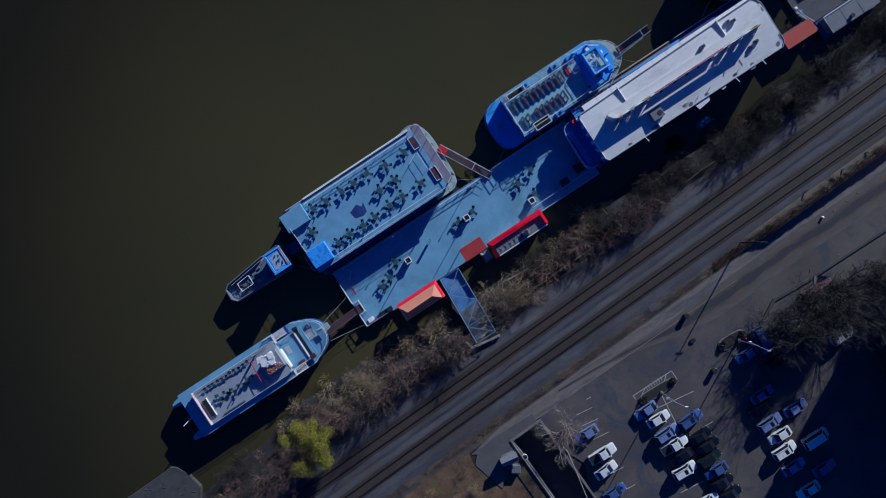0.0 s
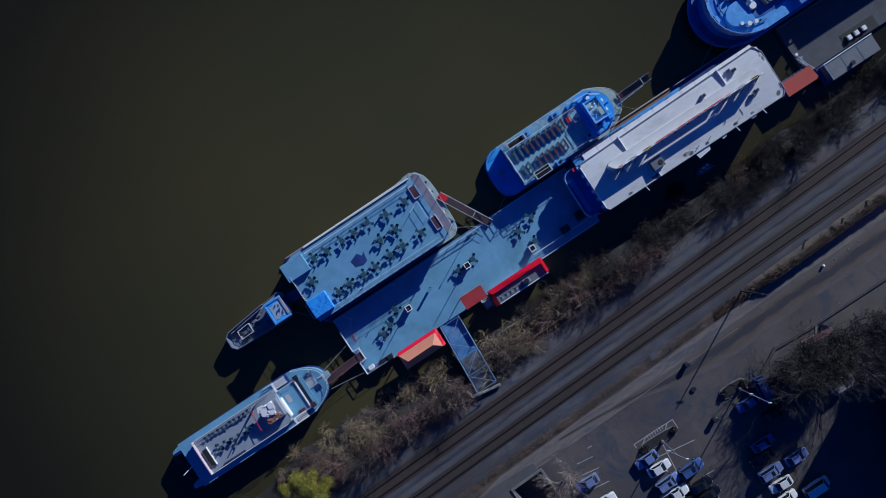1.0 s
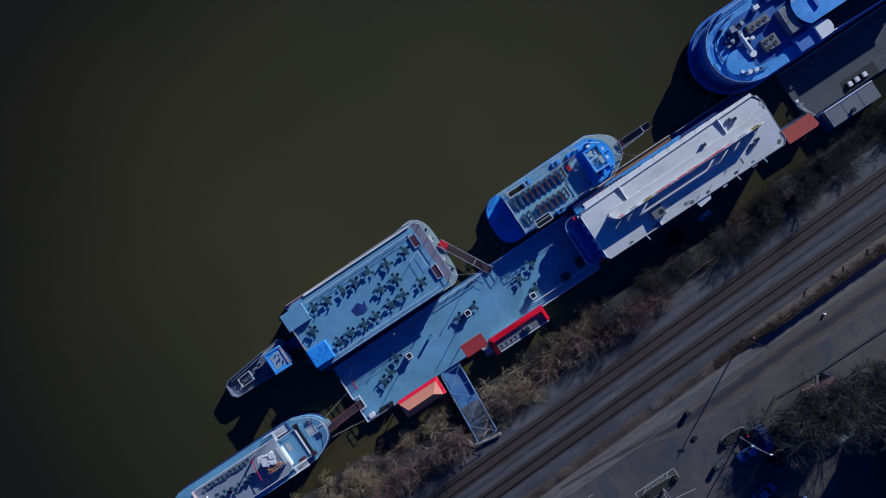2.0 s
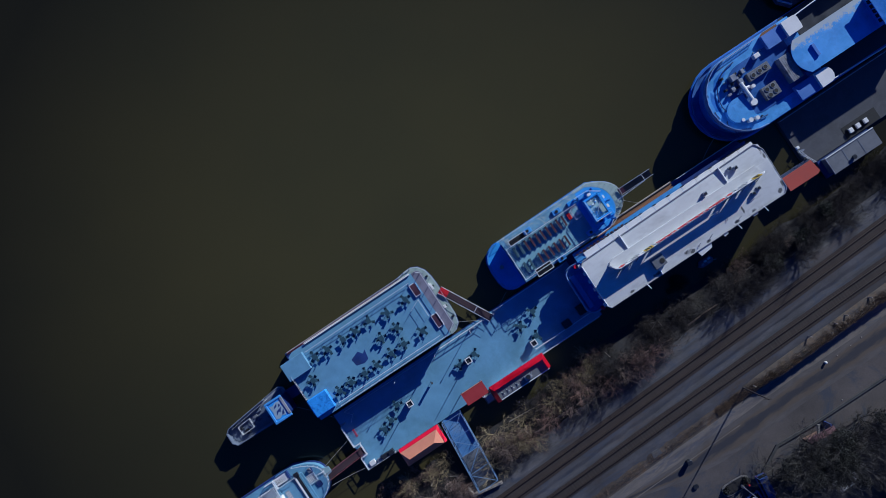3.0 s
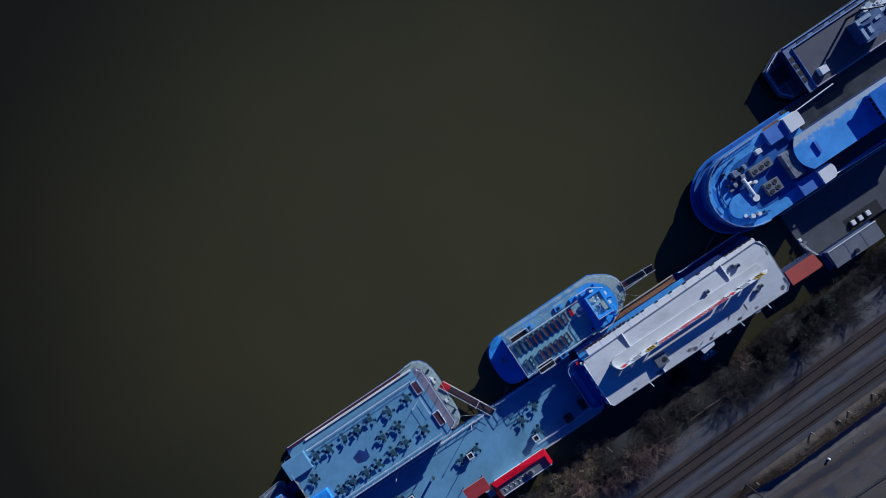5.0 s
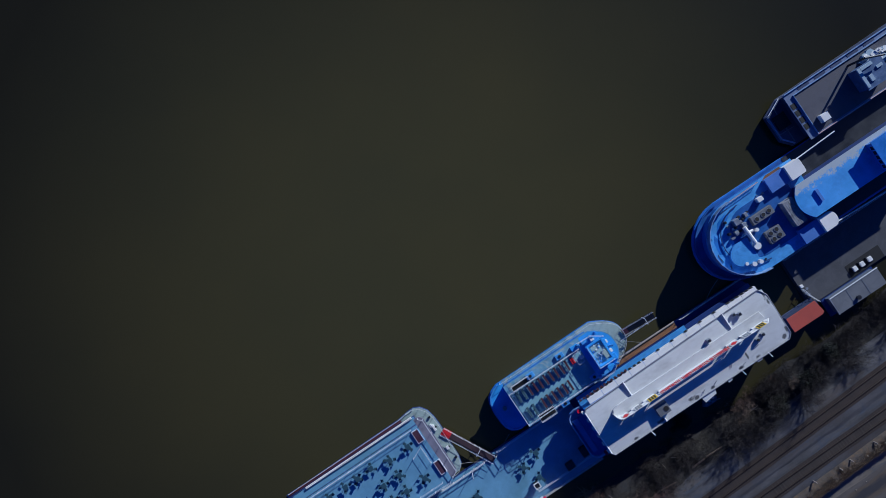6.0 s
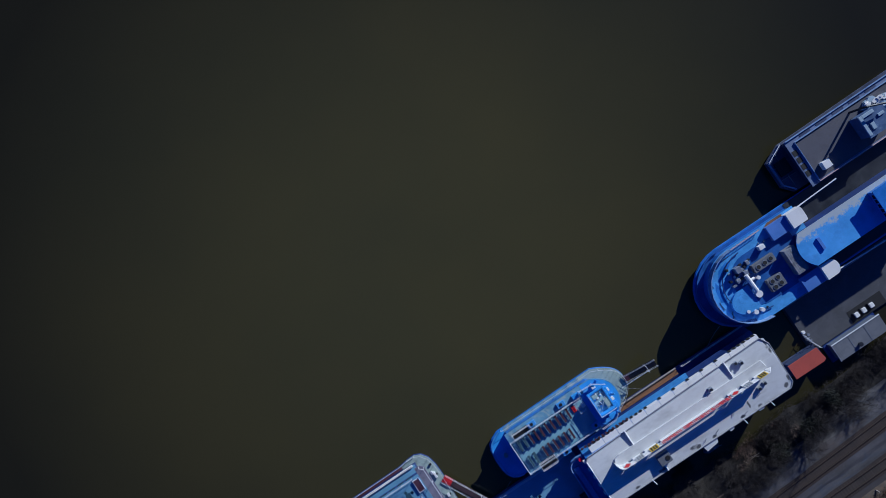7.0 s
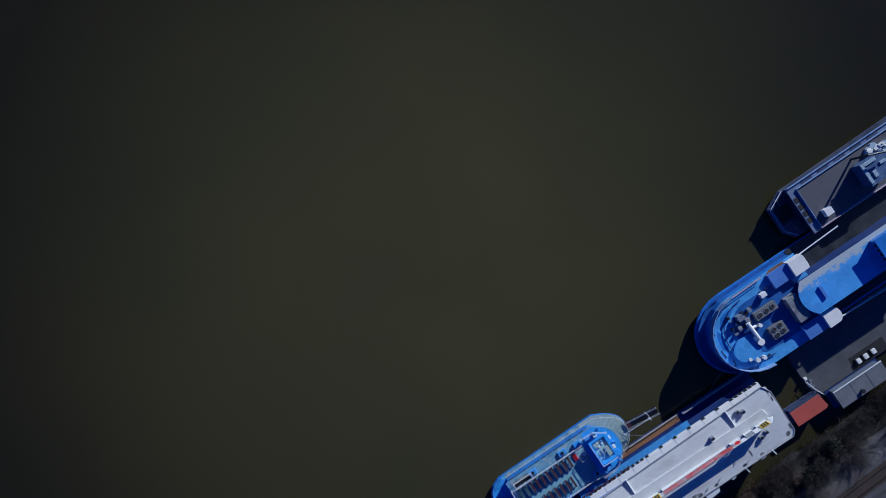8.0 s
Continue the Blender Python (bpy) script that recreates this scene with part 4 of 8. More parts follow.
# ---- blue boat with benches on the roof ----
bb = thing("blue_boat", "bright blue passenger boat with rows of benches on its open deck", "boat", 31, 12)
STERN = [(21.2, 16.8), (20.0, 16.3), (19.1, 15.6), (18.6, 14.6), (18.35, 12.6), (18.4, 10.7), (18.65, 9.5), (19.2, 8.6), (20.0, 8.1), (21.0, 7.9)]
hull(bb, rounded(30.0, 45.2, 7.9, 16.95, bow=4.4, square=2.4)[:15] + STERN, 1.05, BLUE, flare=0.2)
flat(bb, "main_deck", rounded(22.0, 45.0, 8.1, 16.85, bow=4.3, square=2.4), 1.05, 1.15, BLOTCHED, "blotched blue and grey-green main deck")
flat(bb, "bow_deck", rounded(38.0, 45.2, 7.95, 16.92, bow=4.4, square=2.4), 1.15, 1.18, FOREDECK, "grey-green bow deck")
flat(bb, "stern_deck", [(22.4, 8.1), (22.4, 16.8)] + [(u + 0.2, 12.35 + (v - 12.35) * 0.97) for u, v in STERN], 1.05, 1.16, BLUE_BRIGHT)
flat(bb, "deckhouse", rounded(22.6, 41.7, 8.6, 16.1, bow=2.6, square=2.4), 1.15, 4.2, BLUE)
windows(bb, "u", 16.1, 22.8, 38.5, 2.7, 3.7, 12)
windows(bb, "u", 8.6, 22.8, 38.5, 2.7, 3.7, 12)
flat(bb, "roof_deck", rounded(22.3, 42.6, 8.3, 16.5, bow=3.0, square=2.6), 4.2, 4.35, DECK)
flat(bb, "bow_plate", rounded(36.8, 42.45, 8.45, 16.35, bow=2.9, square=2.6), 4.35, 4.365, BLUE_BRIGHT)
flat(bb, "side_walk", rect(23.0, 37.5, 15.0, 16.4), 4.35, 4.39, BLOTCHED)
flat(bb, "bench_deck", rect(22.6, 36.2, 8.9, 14.8), 4.35, 4.40, TEALDECK)
rail_part(bb, [(22.4, 14.9), (22.4, 8.8)], 4.35, r=0.06)
rail_part(bb, [(22.4, 14.9), (36.6, 14.9)], 4.35, r=0.04, rails=2, height=0.8)
rail_part(bb, [(22.4, 8.8), (35.6, 8.8)], 4.35, r=0.04, rails=2, height=0.8)
rail_part(bb, [(22, 16.7)] + rounded(30, 45.0, 8.1, 16.7, bow=4.3, square=2.4)[:-2][::-1], 1.18, r=0.035, rails=1, spacing=2.4)
stern_line = [(u + 0.25, 12.35 + (v - 12.35) * 0.965) for u, v in STERN]
bulwark(bb, stern_line, 1.16, 0.27, 0.24, SKYBLUE, "sky-blue stern bulwark")
for u, v in ((27.2, 15.6), (33.2, 15.6), (29.6, 8.4), (36.2, 9.4)):
    box_bm = box(fresh(), u - 0.75, u + 0.75, v - 0.45, v + 0.45, 4.35, 4.75, 0.04)
    vent = part("deck_locker", box_bm, SKYBLUE, bb)
    bm = fresh()
    disc(bm, u, v, 4.75, 4.85, 0.26, 16)
    part("vent_ring", bm, DARKSTEEL, vent)
for u0, u1, v0, v1 in ((23.4, 26.8, 14.95, 15.9), (24.6, 27.6, 8.0, 9.3)):
    st = block(bb, "stairwell", u0, u1, v0, v1, 4.36, 4.42, BLACK, "dark open stairwell")
    rail_part(st, [(u0, v0), (u1, v0), (u1, v1), (u0, v1)], 4.36, height=1.0, r=0.05, closed=True)
pilot = block(bb, "pilothouse", 37.8, 40.6, 10.6, 14.4, 4.35, 5.1, BLUE_BRIGHT)
# open-topped: a pale floor inside raised bright blue coamings, with a white windscreen frame
block(pilot, "pilothouse_floor", 37.95, 40.45, 10.75, 14.25, 5.1, 5.14, DECK_PALE, "worn pale blue floor")
for u0, u1, v0, v1, top in ((37.6, 37.95, 10.4, 14.6, 6.2), (40.45, 40.8, 10.4, 14.6, 5.4), (37.95, 40.45, 14.25, 14.6, 5.4), (37.95, 40.45, 10.4, 10.75, 6.2)):
    block(pilot, "coaming", u0, u1, v0, v1, 4.9, top, BLUE_BRIGHT, "", 0.05)
rail_part(pilot, [(40.6, 10.5), (37.7, 10.5), (37.7, 14.4)], 6.2, height=0.3, rails=1, r=0.055)
block(pilot, "console", 39.5, 40.2, 11.1, 12.6, 5.14, 5.6, FOREDECK, "grey-green console", 0.05)
block(pilot, "roof_hatch", 38.2, 39.1, 13.0, 14.0, 5.14, 5.3, FOREDECK, "", 0.04)
bm = fresh()
tube(bm, (38.6, 11.4, 5.6), (40.0, 13.1, 6.3), 0.06, 6)
tube(bm, (38.9, 12.6, 5.2), (38.9, 12.6, 7.2), 0.06, 6)
part("radar_mast", bm, RAILWHITE, pilot)
windows(pilot, "v", 40.8, 10.8, 14.2, 4.95, 5.35, 5, "v")
for u_, v_, w_ in ((38.0, 15.3, 0.5), (39.4, 15.0, 0.35), (36.4, 9.2, 0.4), (38.4, 9.0, 0.5), (41.1, 11.6, 0.25), (41.2, 13.3, 0.25), (36.3, 13.4, 0.35)):
    block(bb, "deck_fitting", u_ - w_, u_ + w_, v_ - 0.3, v_ + 0.3, 4.36, 4.7 + 0.3 * w_, SKYBLUE if w_ > 0.36 else WHITE, "", 0.04)
rail_part(bb, [(36.8, 15.8), (39.4, 15.7), (41.3, 14.4)], 4.36, r=0.04, rails=2)
rail_part(bb, [(36.8, 8.3), (39.4, 8.4), (41.3, 9.7)], 4.36, r=0.04, rails=2)
for u0, u1, v0, v1, z in ((40.5, 41.2, 12.4, 14.0, 4.8), (38.9, 40.2, 8.7, 9.6, 4.9), (35.4, 37.0, 15.0, 15.8, 4.9), (40.6, 41.4, 9.8, 11.0, 4.7)):
    block(bb, "deck_box", u0, u1, v0, v1, 4.35, z, BLUE_BRIGHT, "", 0.05)
for u, v in ((36.6, 15.5), (39.3, 15.4), (41.4, 12.4), (40.6, 9.3), (37.4, 9.0)):
    bm = fresh()
    tube(bm, (u, v, 4.35), (u, v, 5.3), 0.16, 10)
    tube(bm, (u, v, 5.3), (u + 0.35, v, 5.4), 0.2, 10)
    part("vent_cowl", bm, SKYBLUE, bb)
rng = random.Random(19)
for k in range(12):
    u, v, s = rng.uniform(38.2, 40.2), rng.uniform(11.0, 14.0), rng.uniform(0.06, 0.2)
    block(pilot, "roof_fitting", u - s, u + s, v - 0.12, v + 0.12, 5.14, 5.22 + rng.uniform(0.05, 0.3), (SKYBLUE, WHITE, BLUE, STEEL)[k % 4], "", 0.03)
for k in range(10):
    u, v, s = rng.uniform(35.8, 40.4), rng.choice((rng.uniform(14.6, 15.8), rng.uniform(8.4, 10.2))), rng.uniform(0.12, 0.35)
    block(bb, "deck_fitting", u - s, u + s, v - 0.2, v + 0.2, 4.36, 4.45 + rng.uniform(0.1, 0.5), (SKYBLUE, DECK_PALE, BLUE, NAVY)[k % 4], "", 0.03)
block(bb, "red_locker", 34.3, 34.95, 13.1, 14.3, 4.4, 4.6, RED, "red locker", 0.04)
rail_part(bb, [(35.2, 12.6), (36.3, 12.6), (36.3, 14.6), (35.2, 14.6)], 4.4, height=0.9, rails=2, closed=True)
bm = fresh()
disc(bm, 20.4, 12.6, 1.16, 1.7, 0.35, 14)
part("capstan", bm, STEEL, bb)

# ---- white-roofed boat with a roof sign ----
wb_ = thing("white_roofed_boat", "long boat with a white membrane roof and a roof sign", "boat", 50, 2)
hull(wb_, [(30.6, -3.3), (67.4, -3.3), (68.2, -1.5), (68.2, 6.4), (67.2, 8.4), (33.5, 8.7), (30.6, 7.6)], 1.0, NAVY, flare=0.15)
bw = flat(wb_, "boardwalk", rect(34.0, 53.5, 7.5, 8.6), 1.0, 1.06, DARKSTEEL, "brown boarded side walkway")
rng = random.Random(52)
for row in range(5):
    u = 34.0 - rng.uniform(0, 2)
    while u < 53.4:
        a_, b_ = max(u, 34.0), min(u + 3.6, 53.5)
        if b_ - a_ > 0.1:
            block(bw, "plank", a_ + 0.01, b_ - 0.01, 7.52 + 0.215 * row, 7.715 + 0.215 * row, 1.06, 1.095 + rng.uniform(0, 0.012), PLANKBROWN)
        u += 3.6
block(wb_, "deckhouse", 31.6, 67.2, -2.8, 6.2, 1.0, 5.9, BLUE)
windows(wb_, "u", 6.2, 33, 66, 2.0, 3.4, 18)
windows(wb_, "u", 6.2, 33, 66, 4.2, 5.4, 18)
windows(wb_, "u", -2.8, 33, 66, 4.2, 5.4, 18)
flat(wb_, "side_deck", rect(31.6, 54.0, 6.2, 7.9), 3.5, 3.62, SKYBLUE)
# navy from here on: the towboat's shadow put into the deck paint
flat(wb_, "side_deck", rect(54.0, 67.2, 6.2, 7.8), 3.5, 3.62, NAVY)
part("fender_pipe", tube(fresh(), (34.0, 8.65, 1.2), (53.5, 8.65, 1.2), 0.16, 8), PALEBARK, wb_)
rail_part(wb_, [(54.4, 8.6), (68.0, 8.6)], 1.1, r=0.045)
# the roof: shallow ridge along its length, rounded edges
bm = fresh()
outline = [(31.3, -2.4), (31.8, -3.0), (66.8, -3.1), (67.6, -2.3), (67.8, 5.2), (66.9, 6.75), (31.9, 6.2), (31.3, 5.6)]
ridge = [bm.verts.new((31.5, 3.2, 6.30)), bm.verts.new((67.5, 3.2, 6.30)), bm.verts.new((67.5, 1.2, 6.30)), bm.verts.new((31.5, 1.2, 6.30))]
low = [bm.verts.new((u, v, 5.85)) for u, v in outline]
edge = [bm.verts.new((u, v, 6.04)) for u, v in outline]
for i in range(8):
    j = (i + 1) % 8
    bm.faces.new((low[i], low[j], edge[j], edge[i]))
bm.faces.new(low[::-1])
bm.faces.new((edge[1], edge[2], ridge[2], ridge[3]))
bm.faces.new((edge[5], edge[6], ridge[0], ridge[1]))
bm.faces.new((ridge[3], ridge[2], ridge[1], ridge[0]))
bm.faces.new((edge[2], edge[3], ridge[2]))
bm.faces.new((edge[3], edge[4], ridge[1], ridge[2]))
bm.faces.new((edge[4], edge[5], ridge[1]))
bm.faces.new((edge[6], edge[7], ridge[0]))
bm.faces.new((edge[7], edge[0], ridge[3], ridge[0]))
bm.faces.new((edge[0], edge[1], ridge[3]))
roof = part("roof", bm, ROOFWHITE, wb_, "stained white membrane roof")
bm = fresh()
for a, b in zip(outline, outline[1:] + outline[:1]):
    tube(bm, (*a, 6.13), (*b, 6.13), 0.095, 8)
part("roof_kerb", bm, KERBGREY, roof, "weathered grey roof kerb")
MONITOR = [(35.9, 1.85), (65.0, 1.85), (65.3, 2.5), (65.0, 3.75), (36.4, 3.9), (35.4, 3.6), (35.15, 3.0), (35.4, 2.3)]
part("roof_monitor", prism(fresh(), MONITOR, 6.2, 6.62, 0.16), ROOFWHITE, roof, "raised membrane strip along the middle")
part("roof_kerb_end", tube(fresh(), (31.35, -2.4, 6.2), (31.35, 5.6, 6.2), 0.12, 8), WHITE, roof)
for u, v0, v1 in ((39.5, 3.4, 6.7), (59.6, 3.9, 6.9), (42.0, -3.0, -1.9)):
    bm = fresh()
    tube(bm, (u, v0, 6.4), (u, v1, 6.36), 0.14, 6)
    box(bm, u - 0.05, u + 0.05, v0, v1, 6.1, 6.4)
    part("roof_upstand", bm, WHITE, roof)
ac = block(roof, "air_unit", 41.4, 43.6, -1.7, 0.2, 6.2, 7.0, GREYPANEL, "grey rooftop air unit", 0.04)
bm = fresh()
disc(bm, 43.0, -0.9, 7.0, 7.06, 0.42, 18)
part("fan_ring", bm, BLACK, ac)
for u, v, h in ((55.3, 4.4, 0.7), (62.0, 5.2, 0.6), (61.2, 5.6, 0.35), (62.2, -0.1, 0.5), (63.4, 0.2, 0.5)):
    v_ = block(roof, "roof_vent", u - 0.35, u + 0.35, v - 0.3, v + 0.3, 6.2, 6.2 + h, STEEL, "", 0.05)
    bm = fresh()
    disc(bm, u, v, 6.2 + h, 6.35 + h, 0.22, 12)
    part("vent_cap", bm, DARKSTEEL, v_)
# roof-end grime and painted gear shadows along the edges, fading raggedly into the membrane
ROOFMARK = faded("marked_roof_membrane", (0.60, 0.61, 0.615), (0.045, 0.047, 0.055))
rng = random.Random(44)
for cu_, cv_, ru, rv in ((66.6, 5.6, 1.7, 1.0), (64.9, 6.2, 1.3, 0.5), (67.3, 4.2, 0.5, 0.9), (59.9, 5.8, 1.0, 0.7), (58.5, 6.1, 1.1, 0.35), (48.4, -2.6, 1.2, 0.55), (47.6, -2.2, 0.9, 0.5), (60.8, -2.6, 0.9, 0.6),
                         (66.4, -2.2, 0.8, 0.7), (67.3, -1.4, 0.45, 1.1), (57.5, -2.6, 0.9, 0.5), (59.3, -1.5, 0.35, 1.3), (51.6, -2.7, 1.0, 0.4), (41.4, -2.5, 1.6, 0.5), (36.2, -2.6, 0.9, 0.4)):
    fade_patch(roof, "grime_patch", cu_, cv_, ru, rv, lambda u, v: 6.05 + 0.26 * min(1.0, max(0.0, (6.5 - v) / 3.3 if v > 2 else (v + 3.05) / 4.25)), ROOFMARK, (31.6, 67.6, -2.95, 6.55))
for u, v, a_ in ((56.0, -1.6, 1.2), (57.6, -2.4, 0.4), (49.6, -2.6, 0.9), (61.0, -1.0, 0.2), (52.0, -2.4, 0.7)):
    part("conduit", tube(fresh(), (u, v, 6.25), (u + math.cos(a_), v + 0.6 * math.sin(a_), 6.3), 0.06, 6), STEEL, roof)
# torn membrane flaps over the shore-side edge
for pts in ([(49.0, -3.0), (51.9, -3.0), (51.6, -3.9), (49.3, -4.2)], [(54.2, -3.0), (55.1, -3.0), (55.2, -3.5), (54.4, -3.6)], [(60.2, -3.05), (61.4, -3.05), (61.2, -3.5), (60.3, -3.45)]):
    flat(roof, "membrane_flap", pts[::-1], 5.95, 6.0, ROOFWHITE)
for u in (38.9, 57.2, 62.6):
    part("edge_stub", tube(fresh(), (u, -2.9, 6.15), (u + 0.25, -4.0, 6.1), 0.09, 6), WHITE, roof)
# white side awnings with dark brackets
for k in range(12):
    u = 33.0 + 2.85 * k
    aw = block(wb_, "side_awning", u, u + 2.78, 6.22, 7.2, 5.48, 5.56, WHITE)
    block(aw, "valance", u, u + 2.78, 7.21, 7.30, 4.75, 5.5, WHITE)
    for d in ((0.1,) if 3 < k < 10 else (0.1, 1.05, 1.95)):
        block(aw, "awning_bracket", u + d, u + d + 0.5, 7.30, 7.42, 4.75, 5.52, BLACK)
for k in range(14):
    u = 31.8 + 0.7 * k
    block(wb_, "bunting_panel", u, u + 0.4, 7.43, 7.65, 4.9, 5.4, SEATRED, "maroon bunting")
# stern balcony
flat(wb_, "stern_balcony", [(28.3, -1.6), (28.7, -2.3), (29.5, -2.7), (31.6, -2.8), (31.6, 6.3), (30.2, 6.4), (29.2, 6.2), (28.6, 5.6), (28.4, 4.9)], 3.2, 3.4, BLUE)
bulwark(wb_, [(31.3, -2.7), (29.5, -2.6), (28.8, -2.2), (28.4, -1.5), (28.5, 4.9), (28.7, 5.6), (29.3, 6.1), (30.2, 6.3), (31.3, 6.2)], 3.4, 0.9, 0.16, RAILBLUE, "scuffed pale balcony parapet")
block(wb_, "balcony_bench", 28.9, 29.9, -1.6, 4.9, 3.4, 3.85, CASING, "", 0.05)
for v in (-2.6, 5.9):
    bm = fresh()
    disc(bm, 30.8, v, 3.9, 4.6, 0.36, 14)
    part("life_ring", bm, REDTRIM, wb_)
for k in range(6):
    v = -2.3 + 1.55 * k
    block(wb_, "stern_bracket", 30.95, 31.35, v, v + 0.6, 5.6, 5.9, WHITE)
sp = thing("work_skiff", "small pale skiff with gear, moored in the boat's shade", "skiff", 51, -6.4)
hull(sp, [(49.6, -6.8), (50.2, -7.3), (52.2, -7.3), (52.6, -6.7), (52.2, -6.1), (50.2, -6.1)], 0.45, HULLGREY, flare=0.15, bulwark=0.12)
for k, (u, v) in enumerate(((50.4, -6.8), (51.1, -6.5), (51.6, -7.0), (51.9, -6.4))):
    block(sp, "gear_box", u - 0.3, u + 0.2, v - 0.15, v + 0.2, 0.45, 0.75 + 0.1 * (k % 2), WHITE if k % 2 else STEEL, "", 0.03)
part("pole", tube(fresh(), (50.2, -6.4, 0.7), (52.9, -7.2, 0.8), 0.06, 6), PALEBARK, sp)

sign = thing("roof_sign", "long lettered roof sign with red and yellow panels on steel props", "sign", 50, 2.2, 6.3, moored=(0.0, 0.0, -0.3))
SIGN_PANELS = ((36.0, 37.3, ROOFWHITE, RED, "diamond"), (38.4, 39.9, ROOFWHITE, STEEL, "stripe"), (41.1, 42.7, YELLOW, BLACK, "stripe"),
               (57.3, 58.7, ROOFWHITE, RED, "diamond"), (59.8, 61.3, ROOFWHITE, STEEL, "stripe"), (62.6, 64.1, YELLOW, BLACK, "stripe"))
def leaning(u0, u1, z0, z1, out=0.0, thick=0.05):
    """A slab on the sign's face, which leans back from the river."""
    bm = fresh()

    def at(z):
        return 2.20 + 0.15 * (9.12 - z) + out
    vs = [bm.verts.new((u, at(z) - d, z)) for d in (0.0, thick) for u, z in ((u0, z0), (u1, z0), (u1, z1), (u0, z1))]
    for q in ((0, 1, 2, 3), (7, 6, 5, 4), (0, 4, 5, 1), (1, 5, 6, 2), (2, 6, 7, 3), (3, 7, 4, 0)):
        bm.faces.new([vs[i] for i in q])
    bmesh.ops.recalc_face_normals(bm, faces=bm.faces)
    return bm


for u0, u1, face, mark, kind in SIGN_PANELS:
    pn = part("sign_panel", leaning(u0, u1, 7.95, 9.12), face, sign)
    if kind == "diamond":
        c = (u0 + u1) / 2
        bm = fresh()
        bm.faces.new([bm.verts.new((c + a, 2.22 + 0.15 * (0.57 - b), 8.55 + b)) for a, b in ((-0.68, 0), (0, -0.52), (0.68, 0), (0, 0.52))][::-1])
        part("panel_mark", bm, mark, pn)
    else:
        for k in range(3):
            a = u0 + 0.2 + (u1 - u0 - 0.25) * k / 3
            part("panel_mark", leaning(a, a + 0.28, 8.0, 9.08, 0.02, 0.02), mark, pn)
# rounded western end of the sign wall, swept round towards the river
SWEEP = [(36.3, 2.12), (35.85, 2.25), (35.5, 2.5), (35.25, 2.85), (35.1, 3.25)]
bm = fresh()
for k, (a, b) in enumerate(zip(SWEEP, SWEEP[1:])):
    d = Vector((b[0] - a[0], b[1] - a[1]))
    n = Vector((-d.y, d.x)).normalized() * 0.06
    prism(bm, [(a[0] - n.x, a[1] - n.y), (b[0] - n.x, b[1] - n.y), (b[0] + n.x, b[1] + n.y), (a[0] + n.x, a[1] + n.y)][::-1], 6.35, 9.1 - 0.05 * k * k)
part("sign_end", bm, ROOFWHITE, sign, "rounded white end of the sign wall")
# pointed eastern end
bm = fresh()
vs = [bm.verts.new((u, v, z)) for v in (2.08, 2.18) for u, z in ((65.5, 7.5), (64.6, 6.9), (64.6, 8.8))]
bm.faces.new(vs[:3])
bm.faces.new(vs[3:][::-1])
for i in range(3):
    j = (i + 1) % 3
    bm.faces.new((vs[i], vs[j], vs[3 + j], vs[3 + i]))
part("sign_end", bm, WHITE, sign, "pointed white end of the sign wall")
# lower wall in lengths with open slits between them, and the boards above it
for u0, u1 in ((36.3, 37.2), (38.0, 39.6), (40.4, 42.7), (43.5, 56.2), (57.0, 59.0), (59.8, 61.4), (62.2, 64.4)):
    block(sign, "lower_board", u0, u1, 2.10, 2.15, 6.35, 7.68, WHITE, "white painted wall length")
for u0, u1, z in ((36.3, 43.0, 7.69), (43.02, 60.0, 7.98), (60.02, 64.58, 7.69)):
    block(sign, "upper_board", u0, u1, 2.10, 2.15, z, 9.1, WHITE, "white painted backing board")
part("letter_board", leaning(43.2, 57.0, 8.25, 9.12), ROOFWHITE, sign, "white painted letter board")
rng = random.Random(3)
u = 43.5
while u < 56.7:
    w = rng.uniform(0.16, 0.42)
    if rng.random() < 0.97:
        bm = leaning(u, u + 0.11, 8.32, 9.16, 0.05)
        more = []
        if rng.random() < 0.7 and w > 0.24:
            more.append((u + w - 0.11, u + w, 8.32, 9.16 if rng.random() < 0.6 else 8.75))
        more += [(u + 0.11, u + w - 0.11, z, z + 0.12) for z in (8.32, 8.68, 9.04) if rng.random() < 0.6 and w > 0.24]
        for a, b, lo, hi in more:
            stroke = leaning(a, b, lo, hi, 0.045)
            me = bpy.data.meshes.new("stroke")
            stroke.to_mesh(me)
            stroke.free()
            bm.from_mesh(me)
            bpy.data.meshes.remove(me)
        part("letter_bar", bm, RED, sign, "red letter block")
    u += w + rng.uniform(0.05, 0.11)
for u in (36.2, 37.2, 38.5, 39.7, 41.2, 42.5, 57.5, 58.6, 59.8, 61.2, 62.7, 64.0):
    bm = fresh()
    tube(bm, (u, 2.03, 6.3), (u, 2.03, 8.9), 0.06, 5)
    tube(bm, (u - 0.35, 1.05, 6.25), (u, 2.03, 8.5), 0.055, 5)
    tube(bm, (u + 0.45, 2.03, 6.4), (u, 2.03, 8.5), 0.05, 5)
    part("prop", bm, DARKSTEEL, sign)
for u in (45.2, 47.9, 50.4, 52.6, 54.9):
    part("stub_prop", box(fresh(), u - 0.2, u + 0.2, 1.8, 2.09, 7.0, 7.25), DARKSTEEL, sign)

